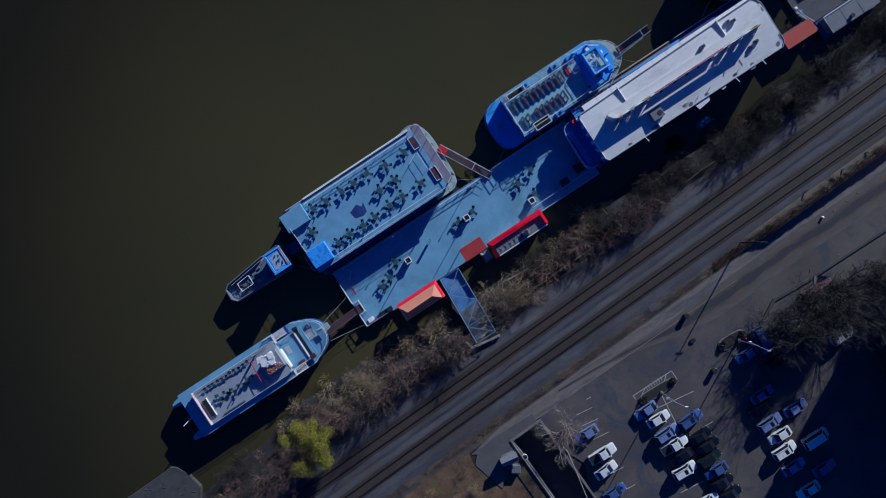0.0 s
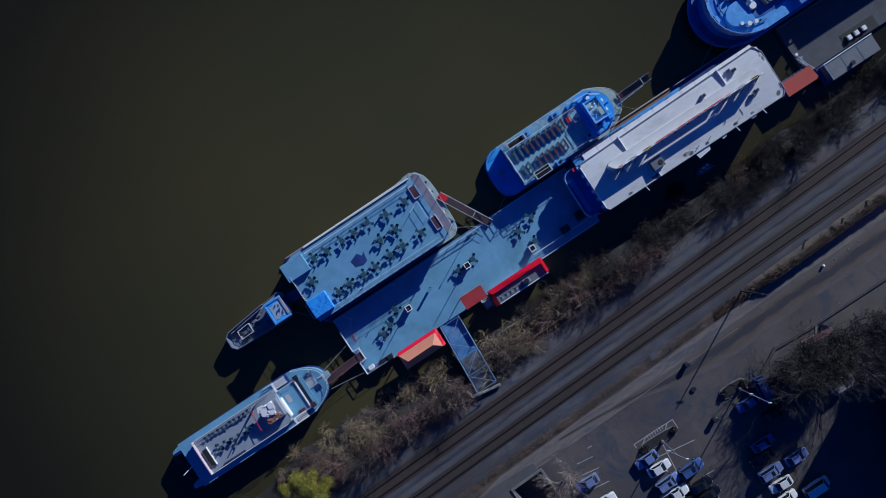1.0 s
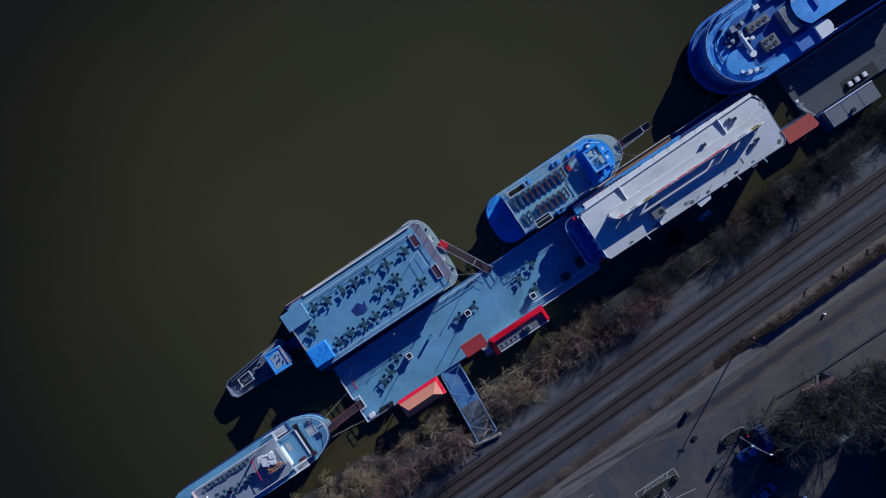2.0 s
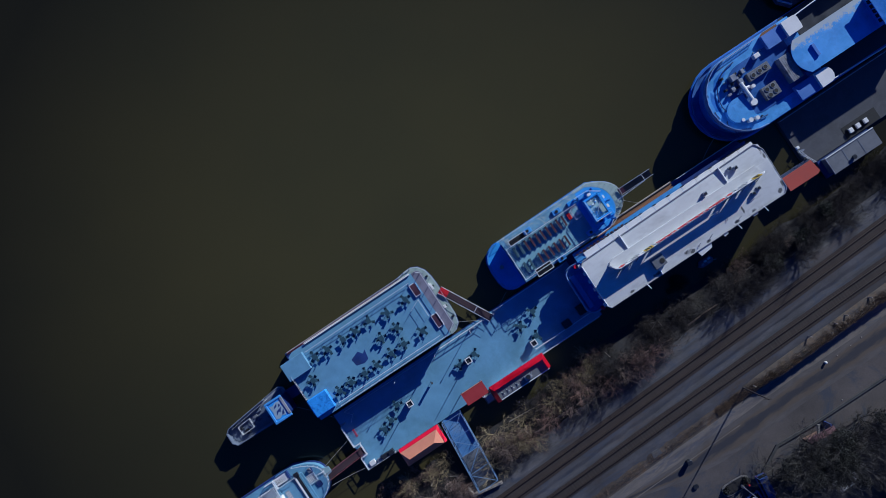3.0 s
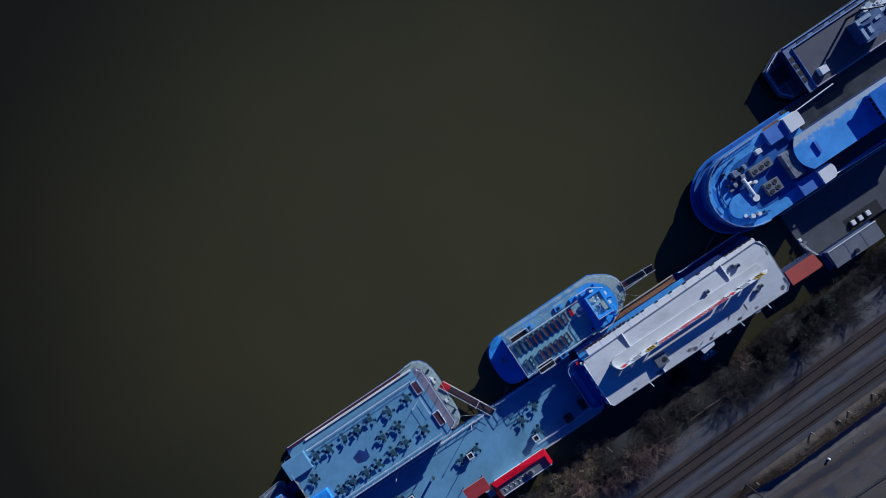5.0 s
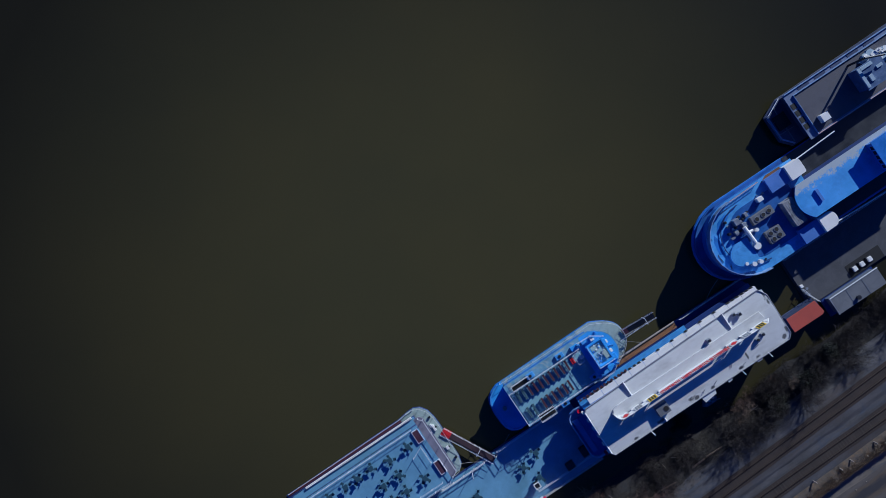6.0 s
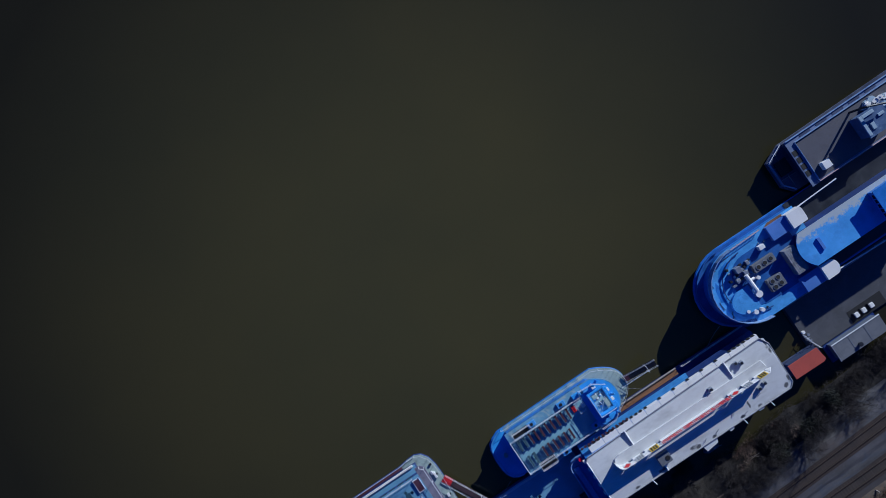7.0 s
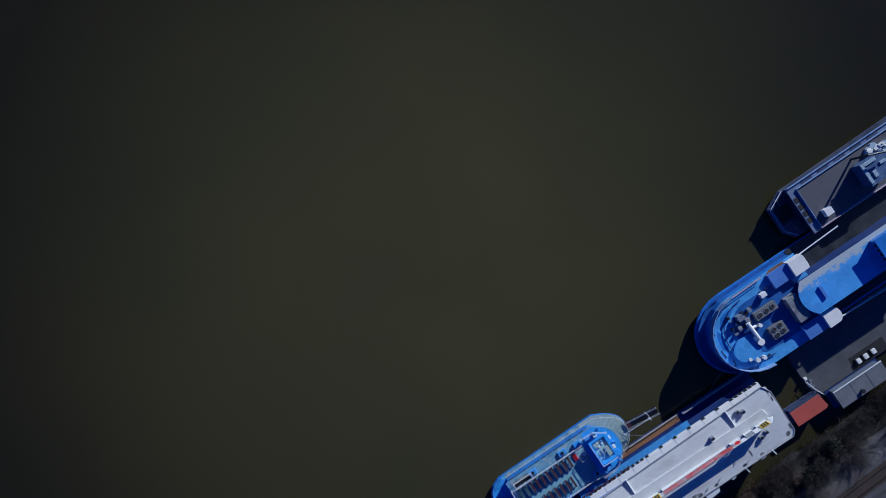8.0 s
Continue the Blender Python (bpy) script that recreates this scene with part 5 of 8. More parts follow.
# ---- large blue towboat ----
tb = thing("towboat", "large blue towboat with a rounded deck and twin white-capped funnels", "boat", 86, 14.5)
hull(tb, rounded(62.8, 114, 7.6, 22.15, stern=8.0, square=0), 1.6, BLUE, flare=0.5)
flat(tb, "main_deck", rounded(63.0, 113.8, 7.8, 21.95, stern=7.9, square=0), 1.6, 1.7, SHADEBLUE)
flat(tb, "aft_deck", rect(84.8, 113, 8.0, 22.1), 1.7, 1.76, DARKSTEEL, "dark side deck")
flat(tb, "lower_house", rounded(64.6, 84.6, 8.3, 21.4, stern=7.0, square=0), 1.7, 4.2, BLUE)
flat(tb, "upper_deck", rounded(64.2, 84.8, 8.0, 21.7, stern=7.2, square=0), 4.2, 4.35, SKYBLUE)


bulwark(tb, rounded(64.35, 84.6, 8.15, 21.55, stern=7.1, square=0)[2:], 4.35, 1.35, 0.12, RAILBLUE, "scuffed pale bulwark capping")
bulwark(tb, rounded(63.1, 84.6, 7.9, 21.85, stern=7.8, square=0)[2:], 1.7, 0.5, 0.14, SHADEBLUE, "main deck bulwark in blue darkened for shade")
bm = fresh()
ring = rounded(66.8, 77, 9.4, 20.2, stern=5.8, square=0)[2:]
for a, b in zip(ring, ring[1:]):
    tube(bm, (*a, 4.6), (*b, 4.6), 0.09, 6)
    tube(bm, (*a, 4.35), (*a, 4.6), 0.06, 5)
part("curved_coaming", bm, NAVY, tb, "curved navy coaming")
bm = fresh()
for u, v, du, dv in ((65.2, 13.2, 0.2, 1.6), (65.8, 11.2, 0.5, 1.1), (66.6, 9.0, 0.8, 0.6), (65.6, 17.4, 0.4, 1.2), (67.4, 19.6, 0.9, 0.6), (69.5, 20.4, 1.4, 0.1)):
    tube(bm, (u, v, 4.37), (u + du, v + dv, 4.39), 0.05, 4)
    tube(bm, (u + 0.3, v, 4.37), (u + du * 0.4, v + dv * 0.9, 4.39), 0.04, 4)
part("deck_hose", bm, SLATE, tb, "dark hoses lying on the deck")
for k in range(14):
    flat(tb, "deck_grating", rect(66.4 + 0.3 * k, 66.6 + 0.3 * k, 8.9 - 0.05 * k, 10.2 - 0.12 * k), 4.35, 4.37, NAVY) if k < 9 else None
flat(tb, "worn_patch", [(67.0, 17.6), (69.0, 18.2), (70.8, 19.6), (70.0, 20.0), (68.2, 19.4)], 4.35, 4.36, BLUE, "scuffed darker blue paint")
flat(tb, "worn_patch", [(65.6, 14.6), (66.6, 14.2), (67.0, 16.4), (66.6, 18.0), (65.9, 16.8)], 4.35, 4.36, BLUE, "scuffed darker blue paint")
flat(tb, "work_deck", rounded(68.8, 82, 10.2, 19.4, stern=4.2, square=0), 4.35, 4.42, SHADEBLUE, "work deck in blue darkened for shade")
flat(tb, "winch_platform", rounded(66.6, 70.8, 10.6, 14.8, stern=2.4, square=0), 4.35, 4.95, SKYBLUE)
rail_part(tb, [(69.0, 20.9), (71.5, 21.35), (77.6, 21.5)], 4.35, r=0.05, rails=2, height=0.7, spacing=0.9, material=PINKPAINT)
# exhaust boxes with round pipes
for (u0, u1, v0, v1), pipes in (((73.0, 77.2, 15.7, 17.2), ((73.9, 16.4), (75.2, 16.45), (76.4, 16.5))), ((73.7, 76.5, 11.4, 13.7), ((74.5, 12.0), (75.7, 12.1), (74.5, 13.1), (75.7, 13.2)))):
    ex = block(tb, "exhaust_box", u0, u1, v0, v1, 4.4, 5.2, GREYPANEL, "grey exhaust housing", 0.05)
    for u, v in pipes:
        bm = fresh()
        disc(bm, u, v, 5.2, 5.3, 0.45, 16, 0.43)
        p_ = part("exhaust_pipe", bm, STEEL, ex)
        bm = fresh()
        disc(bm, u, v, 5.3, 5.31, 0.37, 14)
        part("pipe_mouth", bm, BLACK, p_)
# winch and deck machinery
bm = fresh()
for u0, u1, v0, v1, z in ((70.2, 71.2, 17.4, 18.5, 5.6), (71.3, 72.0, 16.2, 17.2, 5.2), (69.6, 70.3, 15.8, 16.6, 5.0), (72.6, 73.2, 17.6, 18.4, 5.0)):
    box(bm, u0, u1, v0, v1, 4.4, z, 0.06)
part("winch_housing", bm, STEEL, tb)
bm = fresh()
tube(bm, (71.3, 16.5, 5.3), (71.5, 13.2, 5.2), 0.35, 10)
tube(bm, (70.9, 15.4, 5.0), (72.4, 15.2, 5.0), 0.25, 8)
part("winch_drum", bm, WHITE, tb)
for u, v, r, h in ((71.5, 12.6, 0.62, 0.9), (73.0, 14.9, 0.32, 0.8), (69.4, 10.3, 0.4, 0.9), (70.6, 10.0, 0.35, 0.8), (68.4, 11.0, 0.3, 0.7)):
    bm = fresh()
    disc(bm, u, v, 4.4, 4.4 + h, r, 18)
    part("capstan", bm, WHITE, tb)
rng = random.Random(21)
for k in range(16):
    u, v = rng.uniform(68.8, 72.5), rng.uniform(15.5, 19.0)
    block(tb, "gear_box", u - rng.uniform(0.1, 0.4), u + rng.uniform(0.1, 0.4), v - 0.2, v + 0.2, 4.4, 4.5 + rng.uniform(0.1, 0.8), DARKSTEEL if k % 3 else STEEL, "", 0.03)
block(tb, "white_locker", 75.7, 76.8, 18.5, 19.3, 4.4, 5.3, WHITE, "", 0.05)
for v0, v1, nose in ((18.6, 21.2, 0.3), (8.2, 10.9, 1.1)):
    mid = (v0 + v1) / 2
    fn = part("funnel", prism(fresh(), rect(78.6, 82.6, v0, v1), 4.35, 5.2), CASING, tb, "grey-blue funnel casing")
    bm = fresh()
    prism(bm, rounded(82.3, 85.4, v0 - 0.1, v1 + 0.1, bow=nose, square=0), 4.4, 5.7, 0.1)
    part("funnel_cap", bm, WHITE, fn, "rounded white funnel cap")
st = block(tb, "grey_stair", 78.6, 80.7, 11.7, 16.4, 4.4, 5.9, PALESTEP, "worn grey stair platform", 0.05)
for k in range(6):
    block(st, "stair_tread", 78.62 + 0.33 * k, 78.87 + 0.33 * k, 11.9, 16.2, 5.9, 5.92 + 0.012 * k, PALESTEP)
rng = random.Random(71)
for k in range(26):
    u, v = rng.uniform(69.0, 78), rng.uniform(9.6, 19.6)
    if 72.6 < u < 77.4 and (11 < v < 17.4):
        continue
    bm = fresh()
    s_ = rng.uniform(0.08, 0.28)
    prism(bm, [(u - s_, v - s_ * 0.7), (u + s_, v - s_), (u + s_ * 0.8, v + s_), (u - s_ * 0.6, v + s_ * 0.8)], 4.4, 4.5 + rng.uniform(0.05, 0.5), 0.03)
    part("deck_fitting", bm, (NAVY, STEEL, SLATE, DARKSTEEL, WHITE)[k % 5], tb)
# long roof behind the funnels
flat(tb, "deckhouse", rounded(81.2, 112, 11.9, 17.3, stern=1.0, square=2.4), 1.76, 6.2, NAVY)
rf = flat(tb, "house_roof", rounded(80.4, 112.2, 11.4, 17.7, stern=1.5, square=2.2), 6.2, 6.4, WORNROOF)
block(rf, "roof_hatch", 84.0, 84.5, 13.2, 15.4, 6.4, 6.75, CASING)
flat(tb, "upper_house", rect(95.4, 111, 11.6, 16.9), 6.4, 8.2, BLUE)
windows(tb, "v", 95.4, 12.0, 16.5, 7.1, 7.9, 5, "v")
flat(tb, "upper_house_roof", rect(95.1, 111.4, 11.3, 17.2), 8.2, 8.35, BLUE)
bm = fresh()
tube(bm, (84.8, 21.0, 4.5), (93.5, 21.4, 4.7), 0.12, 6)
tube(bm, (84.8, 8.3, 4.5), (97.5, 7.9, 4.7), 0.12, 6)
part("side_boom", bm, RAILWHITE, tb)
flat(tb, "rust_patch", [(78.2, 21.0), (82.6, 21.1), (82.4, 21.6), (79.6, 21.65)], 4.35, 4.38, RUST, "rusty brown deck patch")

# ---- grey-decked boat at the far mooring ----
gb = thing("grey_decked_boat", "blue-hulled boat with a grey open top deck", "boat", 98, 27, moored=(0.6, 0.65, 0.0))
hull(gb, [(86.1, 23.9), (87.8, 22.0), (114, 21.6), (114, 30.8), (89.6, 30.5), (86.1, 28.9)], 1.2, SLATE, flare=0.4)
flat(gb, "stern_deck", [(86.4, 24.1), (88.0, 22.3), (91, 22.2), (91, 30.4), (89.6, 30.3), (86.4, 28.7)], 1.2, 1.3, SLATE)
block(gb, "deckhouse", 90.2, 113, 22.2, 30.2, 1.3, 3.4, SLATE)
windows(gb, "u", 30.2, 91, 111, 1.9, 2.9, 12)
flat(gb, "top_deck", rect(89.5, 113.4, 21.5, 30.6), 3.4, 3.55, GREYBLUE, "grey-blue deck margin")
flat(gb, "deck_floor", rect(91.1, 113, 22.0, 29.5), 3.55, 3.60, SLATEFLOOR, "slate-grey deck floor")
bulwark(gb, [(91.0, 21.8), (91.0, 29.6), (112, 29.6)], 3.55, 0.3, 0.12, RAILBLUE, "scuffed pale deck coaming")
bulwark(gb, [(91.0, 21.7), (112, 21.7)], 3.55, 0.3, 0.09, PINKPAINT, "faded pink deck coaming")
bulwark(gb, [(89.7, 30.5), (112, 30.5)], 3.55, 0.25, 0.14, RAILBLUE, "scuffed pale deck coaming")
for k in range(4):
    block(gb, "end_panel", 89.7, 90.6, 23.4 + 1.35 * k, 24.4 + 1.35 * k, 3.55, 3.60, BLACK, "dark open hatch in the deck end")
for k in range(5):
    block(gb, "side_hatch", 92.4 + 3.4 * k, 94.6 + 3.4 * k, 29.85, 30.3, 3.55, 3.60, SLATE)
for a, b in (((86.5, 27.2), (89.5, 27.5)), ((86.4, 24.9), (89.5, 24.8)), ((88.2, 22.6), (88.2, 29.6))):
    bulwark(gb, [a, b], 1.3, 0.22, 0.09, HULLGREY)
bulwark(gb, [(88.0, 22.3), (86.4, 24.1), (86.4, 28.7), (89.6, 30.3)], 1.3, 0.35, 0.2, RAILBLUE, "pale scuffed stern bulwark")
block(gb, "stern_hatch", 87.0, 89.4, 25.4, 28.1, 1.3, 1.55, BLACK, "dark open stern hatch", 0.04)
block(gb, "bow_bulwark", 86.15, 86.45, 24.0, 28.8, 1.3, 1.75, GREYBLUE, "", 0.03)
rail_part(gb, [(86.4, 28.8), (89.6, 30.4)], 1.3, r=0.08, rails=1, height=0.6)
block(gb, "white_locker", 92.4, 93.9, 22.9, 24.3, 3.6, 4.6, WHITE, "white deck locker", 0.05)
hs = block(gb, "wheelhouse", 100.9, 105.4, 23.6, 27.5, 3.6, 6.0, WHEELBLUE)
block(hs, "wheelhouse_roof", 100.7, 105.6, 23.4, 27.7, 6.0, 6.12, WHEELBLUE)
for u0, u1, v0, v1 in ((100.7, 101.3, 23.8, 27.5), (101.3, 103.6, 26.9, 27.5), (101.9, 102.6, 24.4, 25.6), (103.8, 105.0, 25.8, 26.3)):
    block(hs, "roof_box", u0, u1, v0, v1, 6.12, 6.35, PALEGEAR, "", 0.04)
heap(gb, "deck_gear", "pale blue-grey deck gear", PALEGEAR, 104.2, 109.0, 26.0, 28.9, 3.6, 30, 0.6, 31)
heap(gb, "deck_gear", "white deck gear", WHITE, 104.4, 108.6, 26.6, 28.7, 4.0, 16, 0.45, 32)
heap(gb, "deck_gear", "dark deck gear", DARKSTEEL, 101.2, 107.6, 23.4, 28.5, 3.6, 12, 0.3, 33)
bm = fresh()
tube(bm, (101.8, 28.6, 3.6), (101.8, 28.6, 7.9), 0.2, 8)
tube(bm, (101.8, 28.6, 7.9), (105.4, 27.2, 7.3), 0.18, 8)
part("crane_post", bm, DARKSTEEL, gb)

# ---- landing barges at the end of the quay ----
lb = thing("landing_barge", "low landing barge with a plain grey deck and dark hull", "barge", 92, 2, moored=(0.55, 0.65, 0.0))
hull(lb, rect(74.7, 114, -3.4, 6.5), 0.45, DARKSTEEL, flare=0.2)
flat(lb, "deck", [(74.9, -1.4), (76.2, -3.3), (113.6, -3.3), (113.6, 6.4), (74.9, 6.4)], 0.45, 0.55, GREYROOF, "grey felt-like deck coating")
well = block(lb, "equipment_well", 83.6, 90.6, -3.25, -0.9, 0.55, 0.59, BLACK, "dark equipment well")
for u in (84.8, 86.3, 87.9):
    cage = block(well, "unit_base", u - 0.55, u + 0.55, -2.7, -1.5, 0.59, 0.75, DARKSTEEL)
    block(cage, "white_unit", u - 0.42, u + 0.36, -2.5, -1.65, 0.75, 1.1, WHITE, "", 0.04)
block(lb, "white_post_box", 74.95, 75.5, 0.3, 0.8, 0.55, 1.0, WHITE, "", 0.04)
rail_part(lb, [(74.95, 6.2), (112, 6.2)], 0.55, rails=2)
rail_part(lb, [(74.95, 0.1), (75.3, -1.3), (76.2, -3.2)], 0.55, rails=2, r=0.045, spacing=0.8)
heap(lb, "deck_gear", "", STEEL, 75.1, 76.1, -2.0, 0.0, 0.55, 12, 0.22, 61)
tk = thing("ticket_house", "low grey-roofed ticket house on a float beside the barge", "building", 84, -4.6, moored=(0.55, 0.7, 0.0))
hull(tk, rect(76.9, 87.6, -7.0, -3.55), 0.45, NAVY, flare=0.1)
block(tk, "wall", 77.6, 87.0, -6.5, -3.7, 0.45, 2.1, HULLGREY)
flat(tk, "roof", [(77.3, -6.75), (87.3, -6.75), (87.3, -3.45), (77.3, -3.45)], 2.1, 2.25, GREYPANEL)
block(tk, "roof_trim", 77.3, 87.3, -3.6, -3.45, 2.25, 2.4, RAILWHITE)
block(tk, "roof_trim", 77.3, 77.45, -6.75, -3.6, 2.25, 2.36, STEEL)
for k in range(2):
    block(tk, "roof_seam", 80.6 + 3.3 * k, 80.68 + 3.3 * k, -6.7, -3.65, 2.25, 2.285, HULLGREY)
bm = fresh()
disc(bm, 81.7, -6.0, 2.25, 2.6, 0.3, 14)
disc(bm, 81.7, -6.0, 2.6, 2.68, 0.4, 14)
part("roof_vent", bm, DARKSTEEL, tk)
wr = thing("boarding_float", "floating boarding ramp laid with a plain red mat", "float", 73, -3.6, moored=(0.5, 0.8, 0.0))
hull(wr, rect(69.2, 75.6, -5.0, -2.2), 0.6, SLATE, flare=0.1)
block(wr, "frame", 69.5, 75.3, -4.8, -2.5, 0.6, 2.35, SLATE)
flat(wr, "mat", [(69.1, -4.95), (74.9, -5.0), (75.4, -4.7), (75.0, -2.3), (69.1, -2.3)], 2.35, 2.6, MAT_RED, "red rubber mat")

# ---- pavilions on the quay ----
pv = thing("hip_roofed_pavilion", "pavilion with a terracotta hip roof and bright red fascia", "pavilion", -8, -5.3, 1.1)
u0, u1, v0, v1 = -12.1, -4.1, -7.0, -3.7
bm = fresh()
e = [bm.verts.new(c) for c in ((u0, v0, 3.5), (u1 - 0.5, v0, 3.5), (u1 - 0.5, v1 - 0.5, 3.5), (u0, v1 - 0.5, 3.5))]
r_ = [bm.verts.new((u0 + 1.1, -5.75, 4.9)), bm.verts.new((u1 - 1.9, -5.7, 4.9))]
bm.faces.new((e[0], e[1], r_[1], r_[0]))
bm.faces.new((e[1], e[2], r_[1]))
bm.faces.new((e[2], e[3], r_[0], r_[1]))
bm.faces.new((e[3], e[0], r_[0]))
bm.faces.new(e[::-1])
rf = part("roof", bm, ORANGE, pv, "terracotta-coloured sheet roof")
for name, pts in (("fascia", (((u0, v1 - 0.5, 3.55), (u1 - 0.5, v1 - 0.5, 3.55), (u1, v1, 3.05), (u0, v1, 3.05)))), ("fascia", (((u1 - 0.5, v1 - 0.5, 3.55), (u1 - 0.5, v0, 3.55), (u1, v0, 3.05), (u1, v1, 3.05))))):
    bm = fresh()
    f = bm.faces.new([bm.verts.new(c) for c in pts])
    bmesh.ops.recalc_face_normals(bm, faces=[f])
    bmesh.ops.solidify(bm, geom=[f], thickness=0.06)
    part("fascia", bm, REDTRIM, pv, "bright red sloping fascia")
for u in (-11.6, -8.1, -4.8):
    for v in (-6.7, -4.3):
        block(pv, "post", u - 0.08, u + 0.08, v - 0.08, v + 0.08, 1.1 if v > -4.4 else -0.4, 3.5, RAILWHITE)
flat(pv, "floor_shelf", rect(-12.0, -4.2, -7.0, -4.25), 0.9, 1.08, CONCRETE)

aw = thing("red_awning", "flat red metal awning roof on posts", "awning", 4.3, -2.8, 1.1)
bm = fresh()
lo = [(2.2, -4.1, 2.9), (6.5, -4.1, 2.9), (6.5, -1.7, 3.2), (2.2, -1.7, 3.2)]
a_ = [bm.verts.new(c) for c in lo]
b_ = [bm.verts.new((c[0], c[1], c[2] + 0.1)) for c in lo]
bm.faces.new(a_[::-1])
bm.faces.new(b_)
for i in range(4):
    j = (i + 1) % 4
    bm.faces.new((a_[i], a_[j], b_[j], b_[i]))
part("roof", bm, REDROOF, aw)
for u in (2.4, 6.3):
    for v in (-3.9, -1.9):
        block(aw, "post", u - 0.05, u + 0.05, v - 0.05, v + 0.05, 1.1, 3.0, STEEL)
block(aw, "edge_trim", 2.15, 6.55, -1.72, -1.62, 3.2, 3.34, ORANGE)

fs = thing("food_stand", "flat-roofed stand with a bright red mansard rim", "kiosk", 12.3, -5, 1.1)
block(fs, "wall", 7.4, 17.4, -6.2, -3.9, 0.2, 3.0, WHITE)
flat(fs, "flat_roof", rect(7.2, 17.6, -6.35, -3.9), 3.0, 3.1, GREYPANEL, "grey flat roof")
flat(fs, "float", rect(7.0, 17.8, -6.5, -4.3), -0.4, 0.2, NAVY)
for pts, m_ in ((((6.8, -3.4, 3.05), (17.9, -3.4, 3.05), (17.3, -4.3, 3.75), (7.4, -4.3, 3.75)), REDTRIM), (((17.9, -3.4, 3.05), (17.9, -6.2, 3.05), (17.3, -6.2, 3.75), (17.3, -4.3, 3.75)), REDTRIM), (((6.8, -6.5, 3.05), (6.8, -3.4, 3.05), (7.6, -4.3, 3.75), (7.6, -6.5, 3.75)), REDROOF)):
    bm = fresh()
    f = bm.faces.new([bm.verts.new(c) for c in pts])
    bmesh.ops.solidify(bm, geom=[f], thickness=0.08)
    part("mansard_rim", bm, m_, fs)
block(fs, "gutter", 7.6, 17.6, -6.5, -6.36, 3.0, 3.12, RAILWHITE)
bm = fresh()
for k in range(7):
    u = 8.2 + 0.95 * k
    tube(bm, (u, -6.0, 3.12), (u + 0.7, -5.1, 3.3), 0.05, 5)
    tube(bm, (u, -5.2, 3.12), (u + 0.5, -5.9, 3.3), 0.04, 5)
box(bm, 12.9, 14.2, -6.0, -5.1, 3.1, 3.6, 0.05)
part("roof_duct", bm, STEEL, fs)
bm = fresh()
disc(bm, 13.6, -5.5, 3.6, 3.75, 0.4, 16)
part("roof_fan", bm, DARKSTEEL, fs)
bx = thing("utility_box", "grey utility boxes and pipes between the stands", "utility box", 6.2, -5.0, 0)
block(bx, "platform", 5.0, 6.8, -6.3, -4.3, 0.7, 0.95, CONCRETE)
block(bx, "cabinet", 5.3, 6.5, -5.9, -4.7, 0.95, 1.9, STEEL, "", 0.04)
bm = fresh()
disc(bm, 5.2, -4.5, 0.95, 1.7, 0.22, 12)
part("white_drum", bm, WHITE, bx)

# ---- steel truss gangway to the shore ----
tg = thing("truss_gangway", "blue-grey steel truss footbridge from the dock to the bank", "footbridge", -1.8, -10)
A_, B_ = (-1.5, -4.2, 1.2), (-2.1, -16.4, 4.4)


def on_bridge(k, side, h):
    return Vector((A_[0] + (B_[0] - A_[0]) * k + side, A_[1] + (B_[1] - A_[1]) * k, A_[2] + (B_[2] - A_[2]) * k + h))


for k0, k1, floor in ((0.0, 0.55, GANGDECK), (0.55, 1.0, PALEPLANK)):
    planks = 14
    for n_ in range(planks):
        ka, kb = k0 + (k1 - k0) * n_ / planks, k0 + (k1 - k0) * (n_ + 0.93) / planks
        bm = fresh()
        vs = [bm.verts.new(on_bridge(k, s, h)) for h in (-0.1, 0.0) for k, s in ((ka, -1.75), (ka, 1.75), (kb, 1.75), (kb, -1.75))]
        for q in ((0, 1, 2, 3), (7, 6, 5, 4), (0, 4, 5, 1), (1, 5, 6, 2), (2, 6, 7, 3), (3, 7, 4, 0)):
            bm.faces.new([vs[i] for i in q])
        part("plank", bm, floor, tg)
flat(tg, "landing_slab", [(-4.0, -18.0), (-0.6, -18.0), (-0.9, -16.3), (-4.0, -16.3)], 3.2, 4.42, DARKCONCRETE, "weathered landing slab")
# panel added to shade the near half of the deck
bm = fresh()
vs = [bm.verts.new(on_bridge(k, s, h)) for s in (1.78, 1.83) for k, h in ((0, 0.0), (0.45, 0.0), (0.45, 0.6), (0, 0.6))]
for q in ((0, 1, 2, 3), (7, 6, 5, 4), (0, 4, 5, 1), (1, 5, 6, 2), (2, 6, 7, 3), (3, 7, 4, 0)):
    bm.faces.new([vs[i] for i in q])
part("side_panel", bm, TRUSS, tg)
for side in (-1.88, 1.88):
    bm = fresh()
    for h in (0.1, 2.3):
        tube(bm, on_bridge(0, side, h), on_bridge(1, side, h), 0.06, 6)
    for k in range(9):
        tube(bm, on_bridge(k / 8, side, 0.1), on_bridge(k / 8, side, 2.3), 0.045, 5)
        if k < 8:
            tube(bm, on_bridge(k / 8, side, 0.1 if k % 2 else 2.3), on_bridge((k + 1) / 8, side, 2.3 if k % 2 else 0.1), 0.05, 5)
    part("side_truss", bm, TRUSS, tg)
